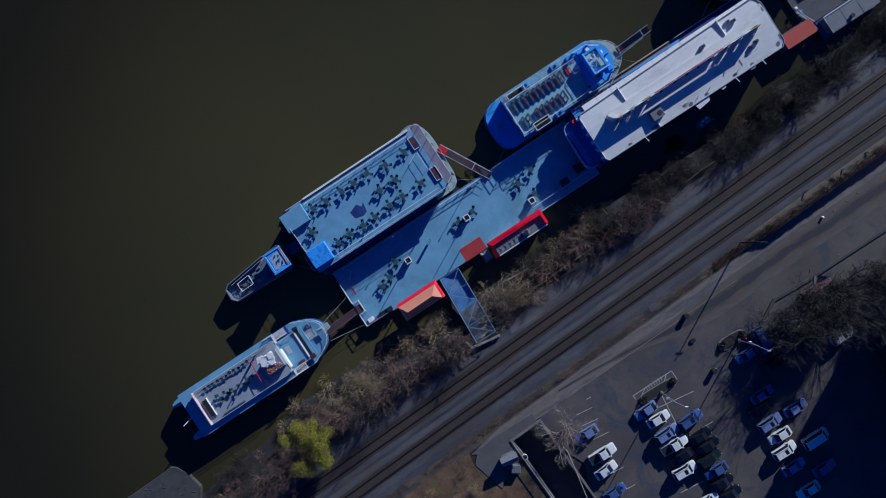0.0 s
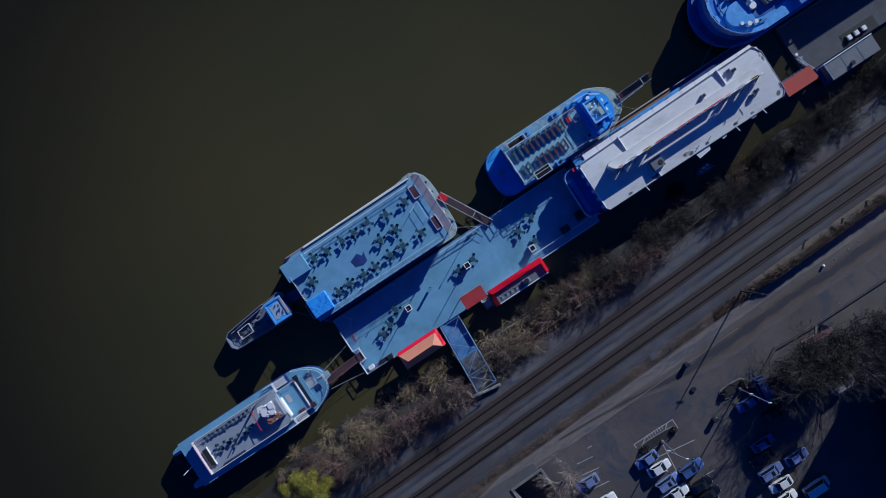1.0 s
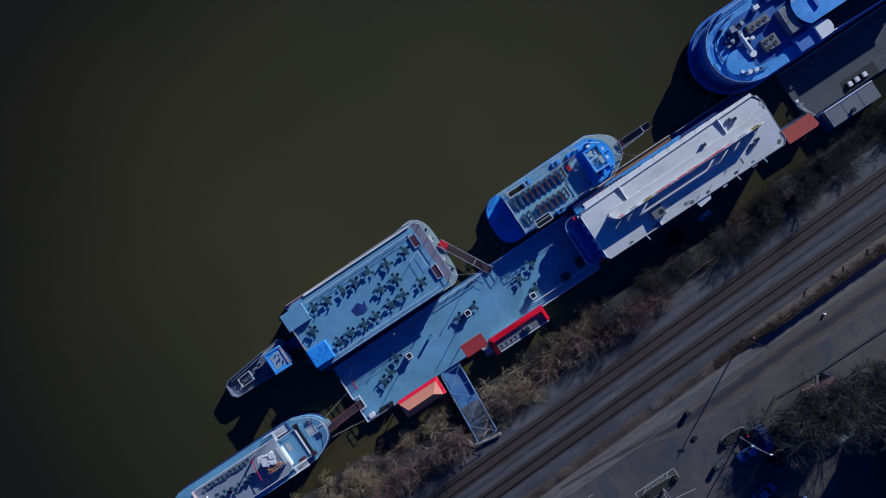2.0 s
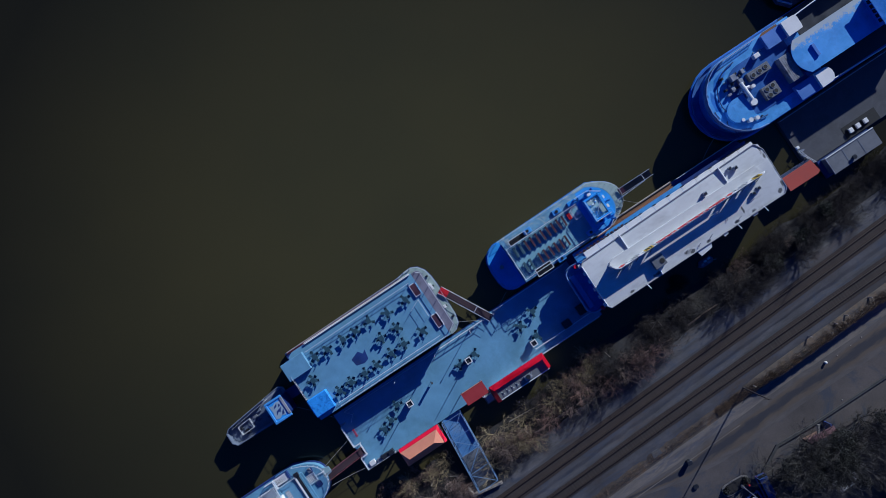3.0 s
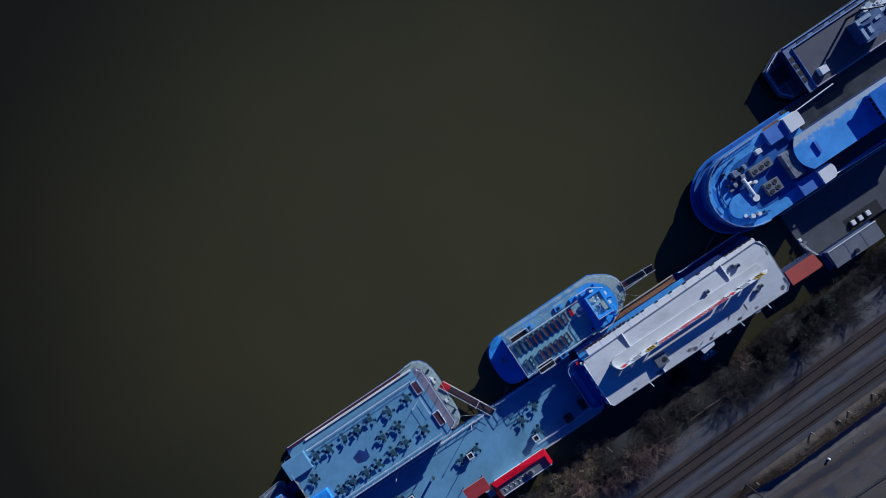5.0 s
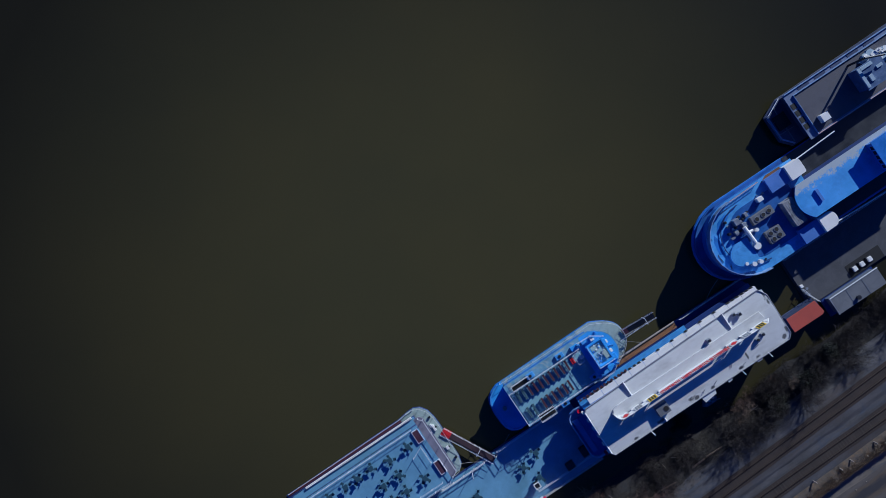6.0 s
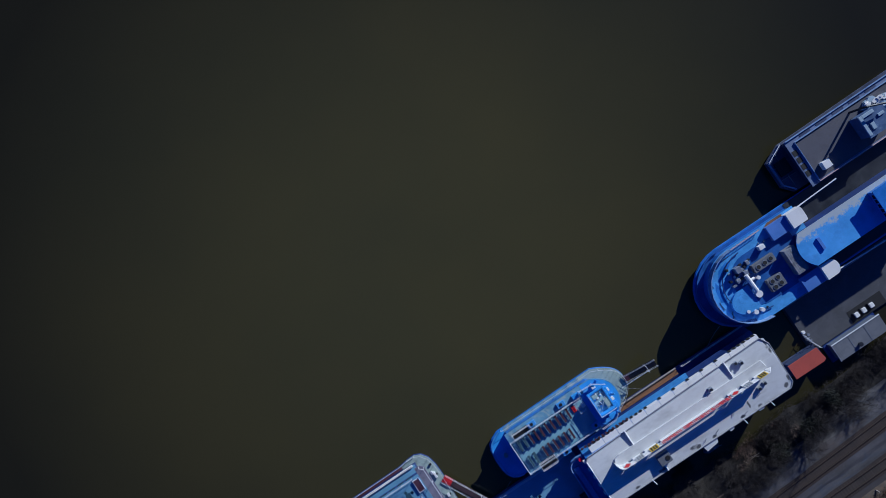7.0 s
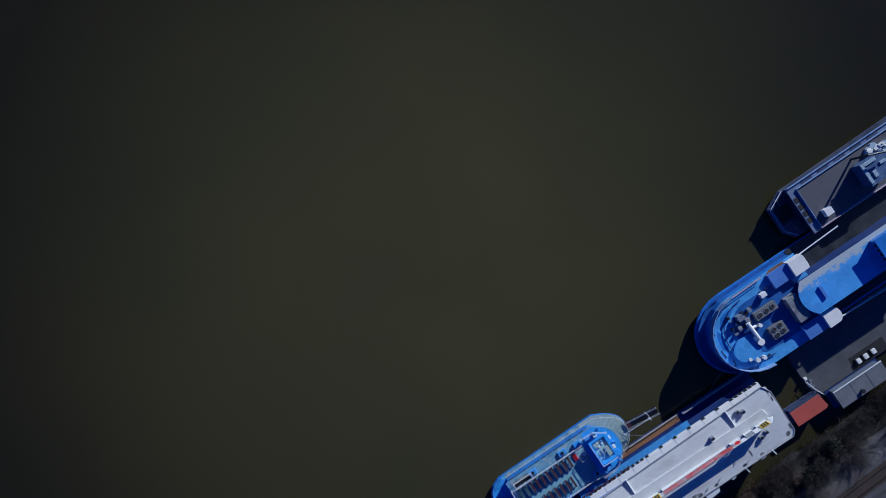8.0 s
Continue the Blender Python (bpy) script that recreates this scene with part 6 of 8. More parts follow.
for k in range(5):
    part("cross_brace", tube(fresh(), on_bridge(k / 4, -1.88, 2.3), on_bridge(k / 4, 1.88, 2.3), 0.06, 5), TRUSS, tg)
    if k < 4:
        part("diagonal_brace", tube(fresh(), on_bridge(k / 4, -1.88 if k % 2 else 1.88, 2.3), on_bridge((k + 1) / 4, 1.88 if k % 2 else -1.88, 2.3), 0.06, 5), TRUSS, tg)
block(tg, "abutment", -5.4, -0.4, -18.6, -17.7, 2.2, 4.35, CONCRETE, "concrete landing on the bank")
for a, b in (((-5.2, -16.9), (0.0, -17.7)), ((-5.2, -16.9), (-5.5, -15.6))):
    bm = fresh()
    d = Vector(b) - Vector(a)
    n_ = Vector((-d.y, d.x)).normalized() * 0.14
    prism(bm, [tuple(Vector(a) - n_), tuple(Vector(b) - n_), tuple(Vector(b) + n_), tuple(Vector(a) + n_)], 2.5, 5.1)
    part("parapet", bm, PALEBARK, tg, "pale weathered parapet")

# ---- loose things on the decks ----
def patio_chair():
    c = thing("patio_chair", "dark metal patio chair on the deck", "chair", 0, 0, 0, 0, "patio chairs")
    part("seat", box(fresh(), -0.24, 0.24, -0.24, 0.24, 0.42, 0.46, 0.01), CHAIR, c)
    bm = fresh()
    vs = [bm.verts.new(p) for p in ((-0.24, -0.24, 0.44), (0.24, -0.24, 0.44), (0.24, -0.33, 0.80), (-0.24, -0.33, 0.80))]
    f = bm.faces.new(vs)
    bmesh.ops.solidify(bm, geom=[f], thickness=0.035)
    part("backrest", bm, CHAIR, c)
    for a in (-0.21, 0.21):
        for b in (-0.21, 0.21):
            part("leg", tube(fresh(), (a, b, 0.43), (a * 1.1, b * 1.15, 0), 0.018, 4), CHAIR, c)
    return c


def patio_table():
    t = thing("patio_table", "square dark patio table on the deck", "table", 0, 0, 0, 0, "patio tables")
    part("tabletop", box(fresh(), -0.43, 0.43, -0.43, 0.43, 0.72, 0.76, 0.02), TABLE, t)
    part("pedestal", tube(fresh(), (0, 0, 0.03), (0, 0, 0.72), 0.05, 8), CHAIR, t)
    part("base", disc(fresh(), 0, 0, 0, 0.03, 0.3, 12), CHAIR, t)
    return t


CHAIR_0, TABLE_0 = patio_chair(), patio_table()
used_first = set()


def put(master, m):
    """The first call moves the master itself, later ones copy it."""
    if master.name not in used_first:
        used_first.add(master.name)
        master.matrix_world = m
        return master
    return copy_thing(master, m)


def quay_pose(u, v, z, turn=0):
    x, y = turned(QUAY, u, v)
    return pose(x, y, z, 0, 0, QUAY + turn)


rng = random.Random(77)


def patio_set(u, v, z, chairs):
    put(TABLE_0, quay_pose(u, v, z))
    spin = rng.uniform(0, 360)
    for k in range(chairs):
        a = spin + 360 * k / chairs + rng.uniform(-12, 12)
        d = rng.uniform(0.62, 0.82)
        put(CHAIR_0, quay_pose(u + d * math.cos(radians(a)), v + d * math.sin(radians(a)), z, a + 90 + rng.uniform(-15, 15)))


for (u, v), n in zip([(3.5, 17.4), (-0.3, 17.2), (-3.7, 17.8), (-6.5, 17.6), (-9.0, 17.6), (-12.1, 17.6), (-14.6, 17.8), (-0.3, 14.2), (-3.5, 14.2), (3.0, 11.4), (-0.8, 11.3),
                      (-3.5, 11.1), (-6.6, 10.8), (-9.1, 10.8), (-11.8, 10.8), (-14.2, 10.6), (-17.0, 14.6)], (4, 4, 3, 4, 3, 4, 4, 5, 4, 4, 4, 4, 4, 4, 5, 4, 5)):
    patio_set(u, v, 5.15, n)
for u, v, n in ((-10.6, 1.0, 3), (-12.4, 0.3, 4), (-8.3, 2.7, 3), (7.9, 2.7, 3), (4.9, 2.4, 4), (17.4, 2.2, 4), (18.8, -0.7, 3), (20.6, 3.2, 3)):
    patio_set(u, v, 1.1, n)


g_ = random.Random(5)
for k in range(11):
    put(CHAIR_0, quay_pose(-47.3 + 0.85 * k + g_.uniform(-0.1, 0.1), 2.3 + g_.uniform(-0.15, 0.1), 4.3, 180 + g_.uniform(-25, 25)))
for u, n in ((-46.4, 4), (-44.6, 3), (-43.3, 4), (-41.4, 3), (-39.8, 2)):
    for k in range(n):
        put(CHAIR_0, quay_pose(u + g_.gauss(0, 0.42), -0.5 + g_.gauss(0, 0.35), 4.3, g_.uniform(0, 360)))


def deck_bench(material):
    b = thing("deck_bench", "maroon slatted deck bench on the boat roof" if material is SEATRED else "slate-blue slatted deck bench on the boat roof", "bench", 0, 0, 0, 0, "deck benches")
    part("seat", box(fresh(), -0.16, 0.18, -0.95, 0.95, 0.31, 0.36, 0.01), material, b)
    bm = fresh()
    f = bm.faces.new([bm.verts.new(p) for p in ((-0.2, -1.0, 0.36), (-0.2, 1.0, 0.36), (-0.3, 1.0, 0.58), (-0.3, -1.0, 0.58))])
    bmesh.ops.solidify(bm, geom=[f], thickness=0.04)
    part("backrest", bm, SEATBLUE, b)
    for v in (-0.85, 0, 0.85):
        part("leg", box(fresh(), -0.2, 0.2, v - 0.03, v + 0.03, 0, 0.31), DARKSTEEL, b)
    return b


RED_BENCH, SLATE_BENCH = deck_bench(SEATRED), deck_bench(SEATBLUE)
for k in range(10):
    put(RED_BENCH if k > 1 else SLATE_BENCH, quay_pose(23.7 + 1.08 * k, 13.6, 4.4, rng.uniform(-2, 2)))
for k in range(8):
    put(RED_BENCH if k > 1 else SLATE_BENCH, quay_pose(23.8 + 1.08 * k + (0.7 if k > 1 else 0), 10.5, 4.4, rng.uniform(-2, 2)))


def lamp_pillar(u, v, pole):
    t = thing("lamp_pillar", "square dark pillar with a white rim and lamp pole", "lamp", u, v, 1.1, QUAY, "dock lamps")
    block(t, "pillar", u - 0.45, u + 0.45, v - 0.45, v + 0.45, 1.1, 2.2, DARKSTEEL)
    bm = fresh()
    for a, b, c, d in ((-0.55, 0.55, -0.55, -0.4), (-0.55, 0.55, 0.4, 0.55), (-0.55, -0.4, -0.4, 0.4), (0.4, 0.55, -0.4, 0.4)):
        box(bm, u + a, u + b, v + c, v + d, 2.2, 2.34)
    part("rim", bm, WHITE, t)
    part("pole", tube(fresh(), (u, v, 2.2), (u, v, 1.1 + pole), 0.07, 8, 0.05), DARKSTEEL, t)
    return t


lamp_pillar(-6.2, 1.7, 4.6)
lamp_pillar(6.5, 2.3, 4.6)
lamp_pillar(17.7, -1.5, 3.0)


def dock_lamp(u, v, h):
    t = thing("dock_lamp_post", "slim white lamp post at the dock edge", "lamp post", u, v, 1.1, QUAY, "dock lamp posts")
    part("post", tube(fresh(), (u, v, 1.1), (u, v, 1.1 + h), 0.06, 8, 0.045), RAILWHITE, t)
    part("lamp_head", tube(fresh(), (u, v, 1.1 + h), (u, v, 1.4 + h), 0.07, 8, 0.1), STEEL, t)


for u in (-6.0, 2.2, 9.5):
    dock_lamp(u, 6.5, 3.7)
# made-up board, set square to the sun for a shadow on the dock
hf = thing("notice_board", "slim dark board added to cast a shadow on the dock", "board", -1.0, 2.6, 1.1)
part("panel", prism(fresh(), [(-1.1, 2.79), (-1.14, 2.77), (-0.9, 2.41), (-0.86, 2.43)], 1.5, 2.9), DARKSTEEL, hf)
for d in (-0.16, 0.16):
    part("leg", tube(fresh(), (-1.0 - d * 0.5, 2.6 + d * 0.85, 1.1), (-1.0 - d * 0.5, 2.6 + d * 0.85, 1.5), 0.03, 6), DARKSTEEL, hf)
rk = thing("bicycle_rack", "small red tubular bicycle rack on the dock", "rack", -17.2, 2.6, 1.1)
for k in range(4):
    bm = fresh()
    v = 2.0 + 0.4 * k
    tube(bm, (-17.35, v, 1.1), (-17.35, v, 1.7), 0.035, 5)
    tube(bm, (-17.0, v, 1.1), (-17.0, v, 1.7), 0.035, 5)
    tube(bm, (-17.35, v, 1.7), (-17.0, v, 1.7), 0.035, 5)
    part("hoop", bm, RED, rk)
part("ground_bar", tube(fresh(), (-17.2, 1.8, 1.14), (-17.2, 3.4, 1.14), 0.04, 5), RED, rk)


def crate(u, v, w, d, h, material, label):
    t = thing("storage_box", label, "box", u, v, 1.1)
    block(t, "body", u - w / 2, u + w / 2, v - d / 2, v + d / 2, 1.1, 1.1 + h, material, "", 0.03)
    block(t, "lid", u - w / 2 - 0.03, u + w / 2 + 0.03, v - d / 2 - 0.03, v + d / 2 + 0.03, 1.1 + h, 1.16 + h, material)


crate(-17.4, -3.4, 1.0, 0.7, 0.7, WHITE, "white storage box on the dock")
crate(-14.9, -3.6, 1.3, 0.7, 0.9, DARKSTEEL, "dark storage box beside the dock rail")
crate(-13.6, -3.6, 0.9, 0.7, 1.1, DARKSTEEL, "dark storage box beside the dock rail")
crate(-16.2, -3.7, 0.7, 0.6, 0.6, STEEL, "grey metal storage box on the dock")
crate(24.4, -2.0, 1.5, 1.3, 1.0, DARKSTEEL, "dark storage chest near the stern of a boat")
crate(27.9, -1.2, 1.5, 1.6, 1.1, DARKSTEEL, "dark storage chest near the stern of a boat")


# mooring ropes
for a, b, sag in (((8.6, 8.9, 1.5), (12.6, 6.6, 1.5), 0.3), ((-25.3, 0.6, 2.6), (-18.4, 2.4, 1.5), 0.4), ((-25.2, -2.6, 2.6), (-18.4, -3.6, 1.5), 0.4), ((18.6, 8.6, 2.0), (15.4, 6.7, 1.5), 0.3), ((44.6, 10.6, 2.0), (46.8, 8.7, 1.2), 0.2),
                  ((-23.6, 12.4, 1.3), (-18.5, 6.6, 1.5), 0.5), ((63.6, 11.0, 2.8), (60.0, 8.5, 1.3), 0.4)):
    t = thing("mooring_rope", "pale mooring rope between boat and dock", "rope", a[0], a[1], 0, QUAY, "mooring ropes")
    bm = fresh()
    a, b = Vector(a), Vector(b)
    pts = [a.lerp(b, k / 8) - Vector((0, 0, sag * 4 * (k / 8) * (1 - k / 8))) for k in range(9)]
    for p, q in zip(pts, pts[1:]):
        tube(bm, p, q, 0.035, 5)
    part("rope", bm, ROPE, t)

# ---- parked cars ----
def paint(name, c):
    return mat(name, c, 0.32, 0.15, vary=0.06, scale=1.2, grain=20, bump=0, dirt=tuple(x * 0.8 for x in c), dirt_amount=0.3, dirt_scale=1.0)


CAR_WHITE = paint("white_car_paint", (0.72, 0.72, 0.72))
CAR_SILVER = paint("silver_car_paint", (0.17, 0.23, 0.44))
CAR_BLUE = paint("blue_car_paint", (0.055, 0.11, 0.29))
CAR_DARK = paint("black_car_paint", (0.007, 0.010, 0.019))
CAR_GREEN = paint("dark_green_car_paint", (0.010, 0.018, 0.020))
LIGHTS = mat("lamp_lens", (0.6, 0.6, 0.62), 0.15, vary=0.05, bump=0)
TAIL = mat("tail_lamp_lens", (0.35, 0.01, 0.01), 0.2, vary=0.05, bump=0)
RIM = mat("wheel_rim", (0.35, 0.36, 0.38), 0.35, 0.7, vary=0.1, bump=0)


def loft(bm, sections):
    """A closed body through cross-sections (x, half width, bottom, top, tuck of the upper edge)."""
    rings = []
    for x, w, lo, hi, tuck in sections:
        rings.append([bm.verts.new(c) for c in ((x, -w * 0.94, lo), (x, -w, lo + (hi - lo) * 0.35), (x, -w, lo + (hi - lo) * 0.72), (x, -w + tuck, hi),
                                                (x, w - tuck, hi), (x, w, lo + (hi - lo) * 0.72), (x, w, lo + (hi - lo) * 0.35), (x, w * 0.94, lo))])
    for a, b in zip(rings, rings[1:]):
        for i in range(8):
            j = (i + 1) % 8
            bm.faces.new((a[i], b[i], b[j], a[j]))
    bm.faces.new(rings[0])
    bm.faces.new(rings[-1][::-1])
    bmesh.ops.recalc_face_normals(bm, faces=bm.faces)
    return bm


def car(kind, colour, name, label):
    c = thing(name, label, name.replace("_", " "), 0, 0, 0, 0, "parked vehicles")
    # half length, half width, roof height, cabin base height, and the cabin's windscreen foot, roof front, roof rear and rear foot
    L, W, H, B, f0, f1, r1, r0 = {"sedan": (2.12, 0.84, 1.44, 0.92, 1.05, 0.25, -1.05, -1.75), "suv": (2.2, 0.89, 1.72, 1.05, 1.15, 0.55, -1.85, -2.2),
                                  "van": (2.35, 0.93, 1.95, 1.1, 1.7, 1.05, -2.2, -2.4), "pickup": (2.5, 0.90, 1.80, 1.1, 1.2, 0.65, -0.45, -0.65)}[kind]
    body = part("body", loft(fresh(), [(-L, W * 0.86, 0.45, B * 0.86, 0.10), (-L + 0.14, W * 0.96, 0.3, B * 0.97, 0.09), (-L * 0.6, W, 0.24, B, 0.08), (0, W, 0.24, B, 0.07), (f0, W, 0.24, B, 0.08),
                                       (L - 0.7, W * 0.97, 0.26, B * 0.93, 0.10), (L - 0.18, W * 0.88, 0.3, B * 0.82, 0.12), (L, W * 0.72, 0.42, B * 0.68, 0.12)]), colour, c)
    bm = fresh()
    w0, w1 = W * 0.90, W * 0.74
    lo = [bm.verts.new(v) for v in ((r0, -w0, B - 0.02), (f0, -w0, B - 0.02), (f0, w0, B - 0.02), (r0, w0, B - 0.02))]
    hi = [bm.verts.new(v) for v in ((r1, -w1, H - 0.06), (f1, -w1, H - 0.06), (f1, w1, H - 0.06), (r1, w1, H - 0.06))]
    for i in range(4):
        j = (i + 1) % 4
        bm.faces.new((lo[i], lo[j], hi[j], hi[i]))
    bm.faces.new(hi)
    part("glasshouse", bm, GLASS, c, "dark tinted glass")
    bm = prism(fresh(), [(r1 - 0.05, -w1 - 0.02), (f1 + 0.05, -w1 - 0.02), (f1 + 0.12, 0), (f1 + 0.05, w1 + 0.02), (r1 - 0.05, w1 + 0.02), (r1 - 0.1, 0)], H - 0.07, H, 0.05)
    part("roof", bm, colour, c)
    for s in (-1, 1):
        for x in ((f0, f1), (r0, r1)):
            part("pillar", tube(fresh(), (x[0], s * w0, B - 0.02), (x[1], s * w1, H - 0.05), 0.045, 4), colour, c)
        part("mirror", box(fresh(), f0 - 0.28, f0 - 0.1, s * W, s * (W + 0.2), B, B + 0.14, 0.02), colour, c)
        part("headlight", box(fresh(), L - 0.26, L - 0.1, s * W * 0.62 - 0.13, s * W * 0.62 + 0.13, B * 0.66, B * 0.80, 0.02), LIGHTS, c)
        part("taillight", box(fresh(), -L - 0.01, -L + 0.12, s * W * 0.72 - 0.12, s * W * 0.72 + 0.12, B * 0.62, B * 0.82, 0.02), TAIL, c)
        for x in (L * 0.62, -L * 0.60):
            tyre = part("wheel", tube(fresh(), (x, s * (W - 0.2), 0.33), (x, s * (W + 0.01), 0.33), 0.33, 14), BLACK, c)
            part("rim", tube(fresh(), (x, s * (W - 0.02), 0.33), (x, s * (W + 0.02), 0.33), 0.2, 10), RIM, tyre)
    if kind == "pickup":
        part("bed", box(fresh(), -L + 0.12, r0 - 0.15, -W * 0.82, W * 0.82, B - 0.02, B + 0.012), BLACK, c, "dark open load bed")
    if kind == "suv":
        for s in (-1, 1):
            part("roof_rack", tube(fresh(), (r1, s * w1 * 0.85, H + 0.04), (f1, s * w1 * 0.85, H + 0.04), 0.025, 4), DARKSTEEL, c)
        part("sunroof", box(fresh(), -0.35, 0.25, -0.4, 0.4, H - 0.01, H + 0.008), GLASS, c)
    return c


MASTERS = {}
CAR_LABEL = {"white": ("white", CAR_WHITE), "silver": ("silver-blue", CAR_SILVER), "blue": ("blue", CAR_BLUE), "dark": ("black", CAR_DARK), "green": ("dark green", CAR_GREEN)}
CARS = ((34.6, -27.6, "sedan", "silver"), (36.7, -29.0, "sedan", "white"), (38.2, -31.4, "suv", "silver"), (39.4, -33.4, "pickup", "white"), (40.7, -35.4, "sedan", "dark"), (41.2, -37.7, "suv", "white"),
        (42.2, -29.0, "suv", "blue"), (43.8, -31.9, "sedan", "dark"), (45.2, -33.5, "sedan", "dark"), (45.4, -35.6, "suv", "green"), (46.6, -37.8, "sedan", "blue"), (47.6, -39.8, "sedan", "dark"),
        (49.0, -41.8, "sedan", "dark"), (45.1, -43.0, "sedan", "white"), (24.5, -31.5, "sedan", "silver"), (27.2, -34.9, "pickup", "white"), (27.8, -37.7, "sedan", "white"), (29.3, -41.5, "sedan", "blue"))
CARS_2 = ((51.8, -18.0, "sedan", "blue"), (54.4, -15.6, "van", "blue"), (54.4, -24.8, "sedan", "blue"), (55.7, -29.6, "suv", "silver"), (57.4, -31.8, "sedan", "white"), (58.2, -34.3, "suv", "white"),
          (59.8, -37.1, "sedan", "silver"), (60.1, -27.1, "sedan", "silver"), (63.5, -32.2, "van", "white"), (65.0, -37.3, "sedan", "blue"), (62.3, -41.1, "sedan", "white"), (68.0, -14.6, "suv", "white"),
          (56.3, -19.6, "sedan", "dark"), (54.1, -27.3, "sedan", "dark"))
rng = random.Random(15)
for x, y, kind, colour in CARS + CARS_2:
    word, material = CAR_LABEL[colour]
    noun = {"sedan": "car", "suv": "suv", "van": "van", "pickup": "pickup_truck"}[kind]
    if (kind, colour) not in MASTERS:
        MASTERS[kind, colour] = car(kind, material, noun, f"{word} {noun.replace('_', ' ')} parked on dark asphalt")
    turn = 33 + rng.uniform(-2.5, 2.5) + (180 if (y * 10) % 3 < 1 else 0)
    if (kind, colour) == ("van", "blue"):
        turn += 85
    put(MASTERS[kind, colour], pose(x, y, 4.53, 0, 0, turn))

# ---- things of the parking lot and road ----
def lamp_standard(x, y, h, arm, label, name="street_lamp"):
    t = thing(name, label, "street lamp", x, y, 4.5, 0, "lot lamps")
    part("base", disc(fresh(), x, y, 4.5, 5.2, 0.3, 12), CONCRETE, t)
    part("pole", tube(fresh(), (x, y, 5.2), (x, y, 4.5 + h), 0.11, 8, 0.07), STEEL, t)
    if arm:
        for s in (-1, 1):
            a = part("arm", tube(fresh(), (x, y, 4.4 + h), (x + s * arm, y - s * arm * 0.45, 4.5 + h), 0.05, 6), STEEL, t)
            part("lamp_head", box(fresh(), x + s * arm - 0.3, x + s * arm + 0.3, y - s * arm * 0.45 - 0.15, y - s * arm * 0.45 + 0.15, 4.42 + h, 4.56 + h, 0.03), STEEL, a)
    return t


lamp_standard(37.4, -24.6, 7.5, 1.5, "twin-arm grey lamp standard on a kerbed island")
lamp_standard(50.6, -15.6, 7.5, 1.5, "twin-arm grey lamp standard on a kerbed island")
up = thing("utility_pole", "dark timber utility pole beside the road", "utility pole", 51.0, 1.1, 4.5, 0)
part("pole", tube(fresh(), (51.0, 1.1, 4.4), (51.0, 1.1, 13.2), 0.13, 8, 0.09), TIE, up)
part("crossarm", box(fresh(), 50.4, 51.6, 1.02, 1.16, 12.6, 12.75), TIE, up)


def island(plan, label):
    t = thing("planted_island", label, "traffic island", plan[0][0], plan[0][1], 4.5, 0)
    c = Vector((sum(p[0] for p in plan) / len(plan), sum(p[1] for p in plan) / len(plan)))
    part("kerb", prism(fresh(), plan, 4.5, 4.68), CONCRETE, t)
    part("planting", prism(fresh(), [tuple(c + (Vector(p) - c) * 0.84) for p in plan], 4.66, 4.72), SOIL, t)
    return t


def oval(x, y, a, b, turn, n=16):
    out = []
    for k in range(n):
        ang = k * math.tau / n
        c, s = math.cos(ang), math.sin(ang)
        px, py = a * abs(c) ** 0.5 * (1 if c > 0 else -1), b * abs(s) ** 0.7 * (1 if s > 0 else -1)
        px, py = turned(turn, px, py)
        out.append((x + px, y + py))
    return out


island(oval(36.8, -24.3, 3.7, 0.9, 31), "narrow kerbed island of bare soil in the lot")
island(oval(49.6, -15.6, 2.6, 1.1, 31), "narrow kerbed island of bare soil in the lot")


def bush(x, y, z, r, seed, material, name="bush", label="low clipped bush on an island"):
    t = thing(name, label, "bush", x, y, z, 0)
    g = random.Random(seed)
    bm = fresh()
    for k in range(240):
        d = Vector((g.gauss(0, 1), g.gauss(0, 1), abs(g.gauss(0, 0.8)))).normalized() * r * g.uniform(0.55, 1.0)
        c = Vector((x, y, z)) + d
        n = Vector((g.gauss(0, 1), g.gauss(0, 1), g.gauss(0, 1))).normalized()
        s = n.orthogonal().normalized() * 0.09
        w = n.cross(s)
        bm.faces.new([bm.verts.new(c + p) for p in (-s, w, s, -w)])
    part("leaves", bm, material, t)


for k, (x, y, r) in enumerate(((34.4, -25.9, 0.8), (39.3, -22.6, 0.7), (47.9, -16.5, 0.7), (51.3, -14.7, 0.8))):
    bush(x, y, 4.7, r, 60 + k, EVERGREEN)


def bar(name, a, b, w, z, material, label, category, thick=0.006):
    a, b = Vector(a), Vector(b)
    s = Vector((-(b - a).y, (b - a).x)).normalized() * w / 2
    return sheet(name, prism(fresh(), [tuple(a - s), tuple(b - s), tuple(b + s), tuple(a + s)][::1], z - 0.05, z + thick), material, label, category)


STALLS = [((22.9, -28.5), (25.6, -27.2)), ((23.8, -30.4), (26.6, -29.1)), ((25.8, -32.7), (28.4, -31.4)), ((26.9, -35.0), (29.4, -33.6)), ((28.2, -38.8), (31.0, -37.4)), ((37.0, -27.2), (43.0, -24.4)),
          ((37.6, -25.2), (40.6, -31.1)), ((40.8, -41.8), (44.7, -39.8)), ((43.9, -31.0), (46.3, -29.6)), ((32.6, -25.2), (39.2, -20.9)), ((33.1, -25.8), (32.6, -25.2)), ((39.2, -20.9), (40.2, -22.4)),
          ((34.0, -25.3), (34.6, -24.0)), ((38.0, -22.6), (38.3, -21.5)), ((30.0, -42.0), (33.0, -40.4)), ((24.6, -25.8), (25.4, -25.4))]
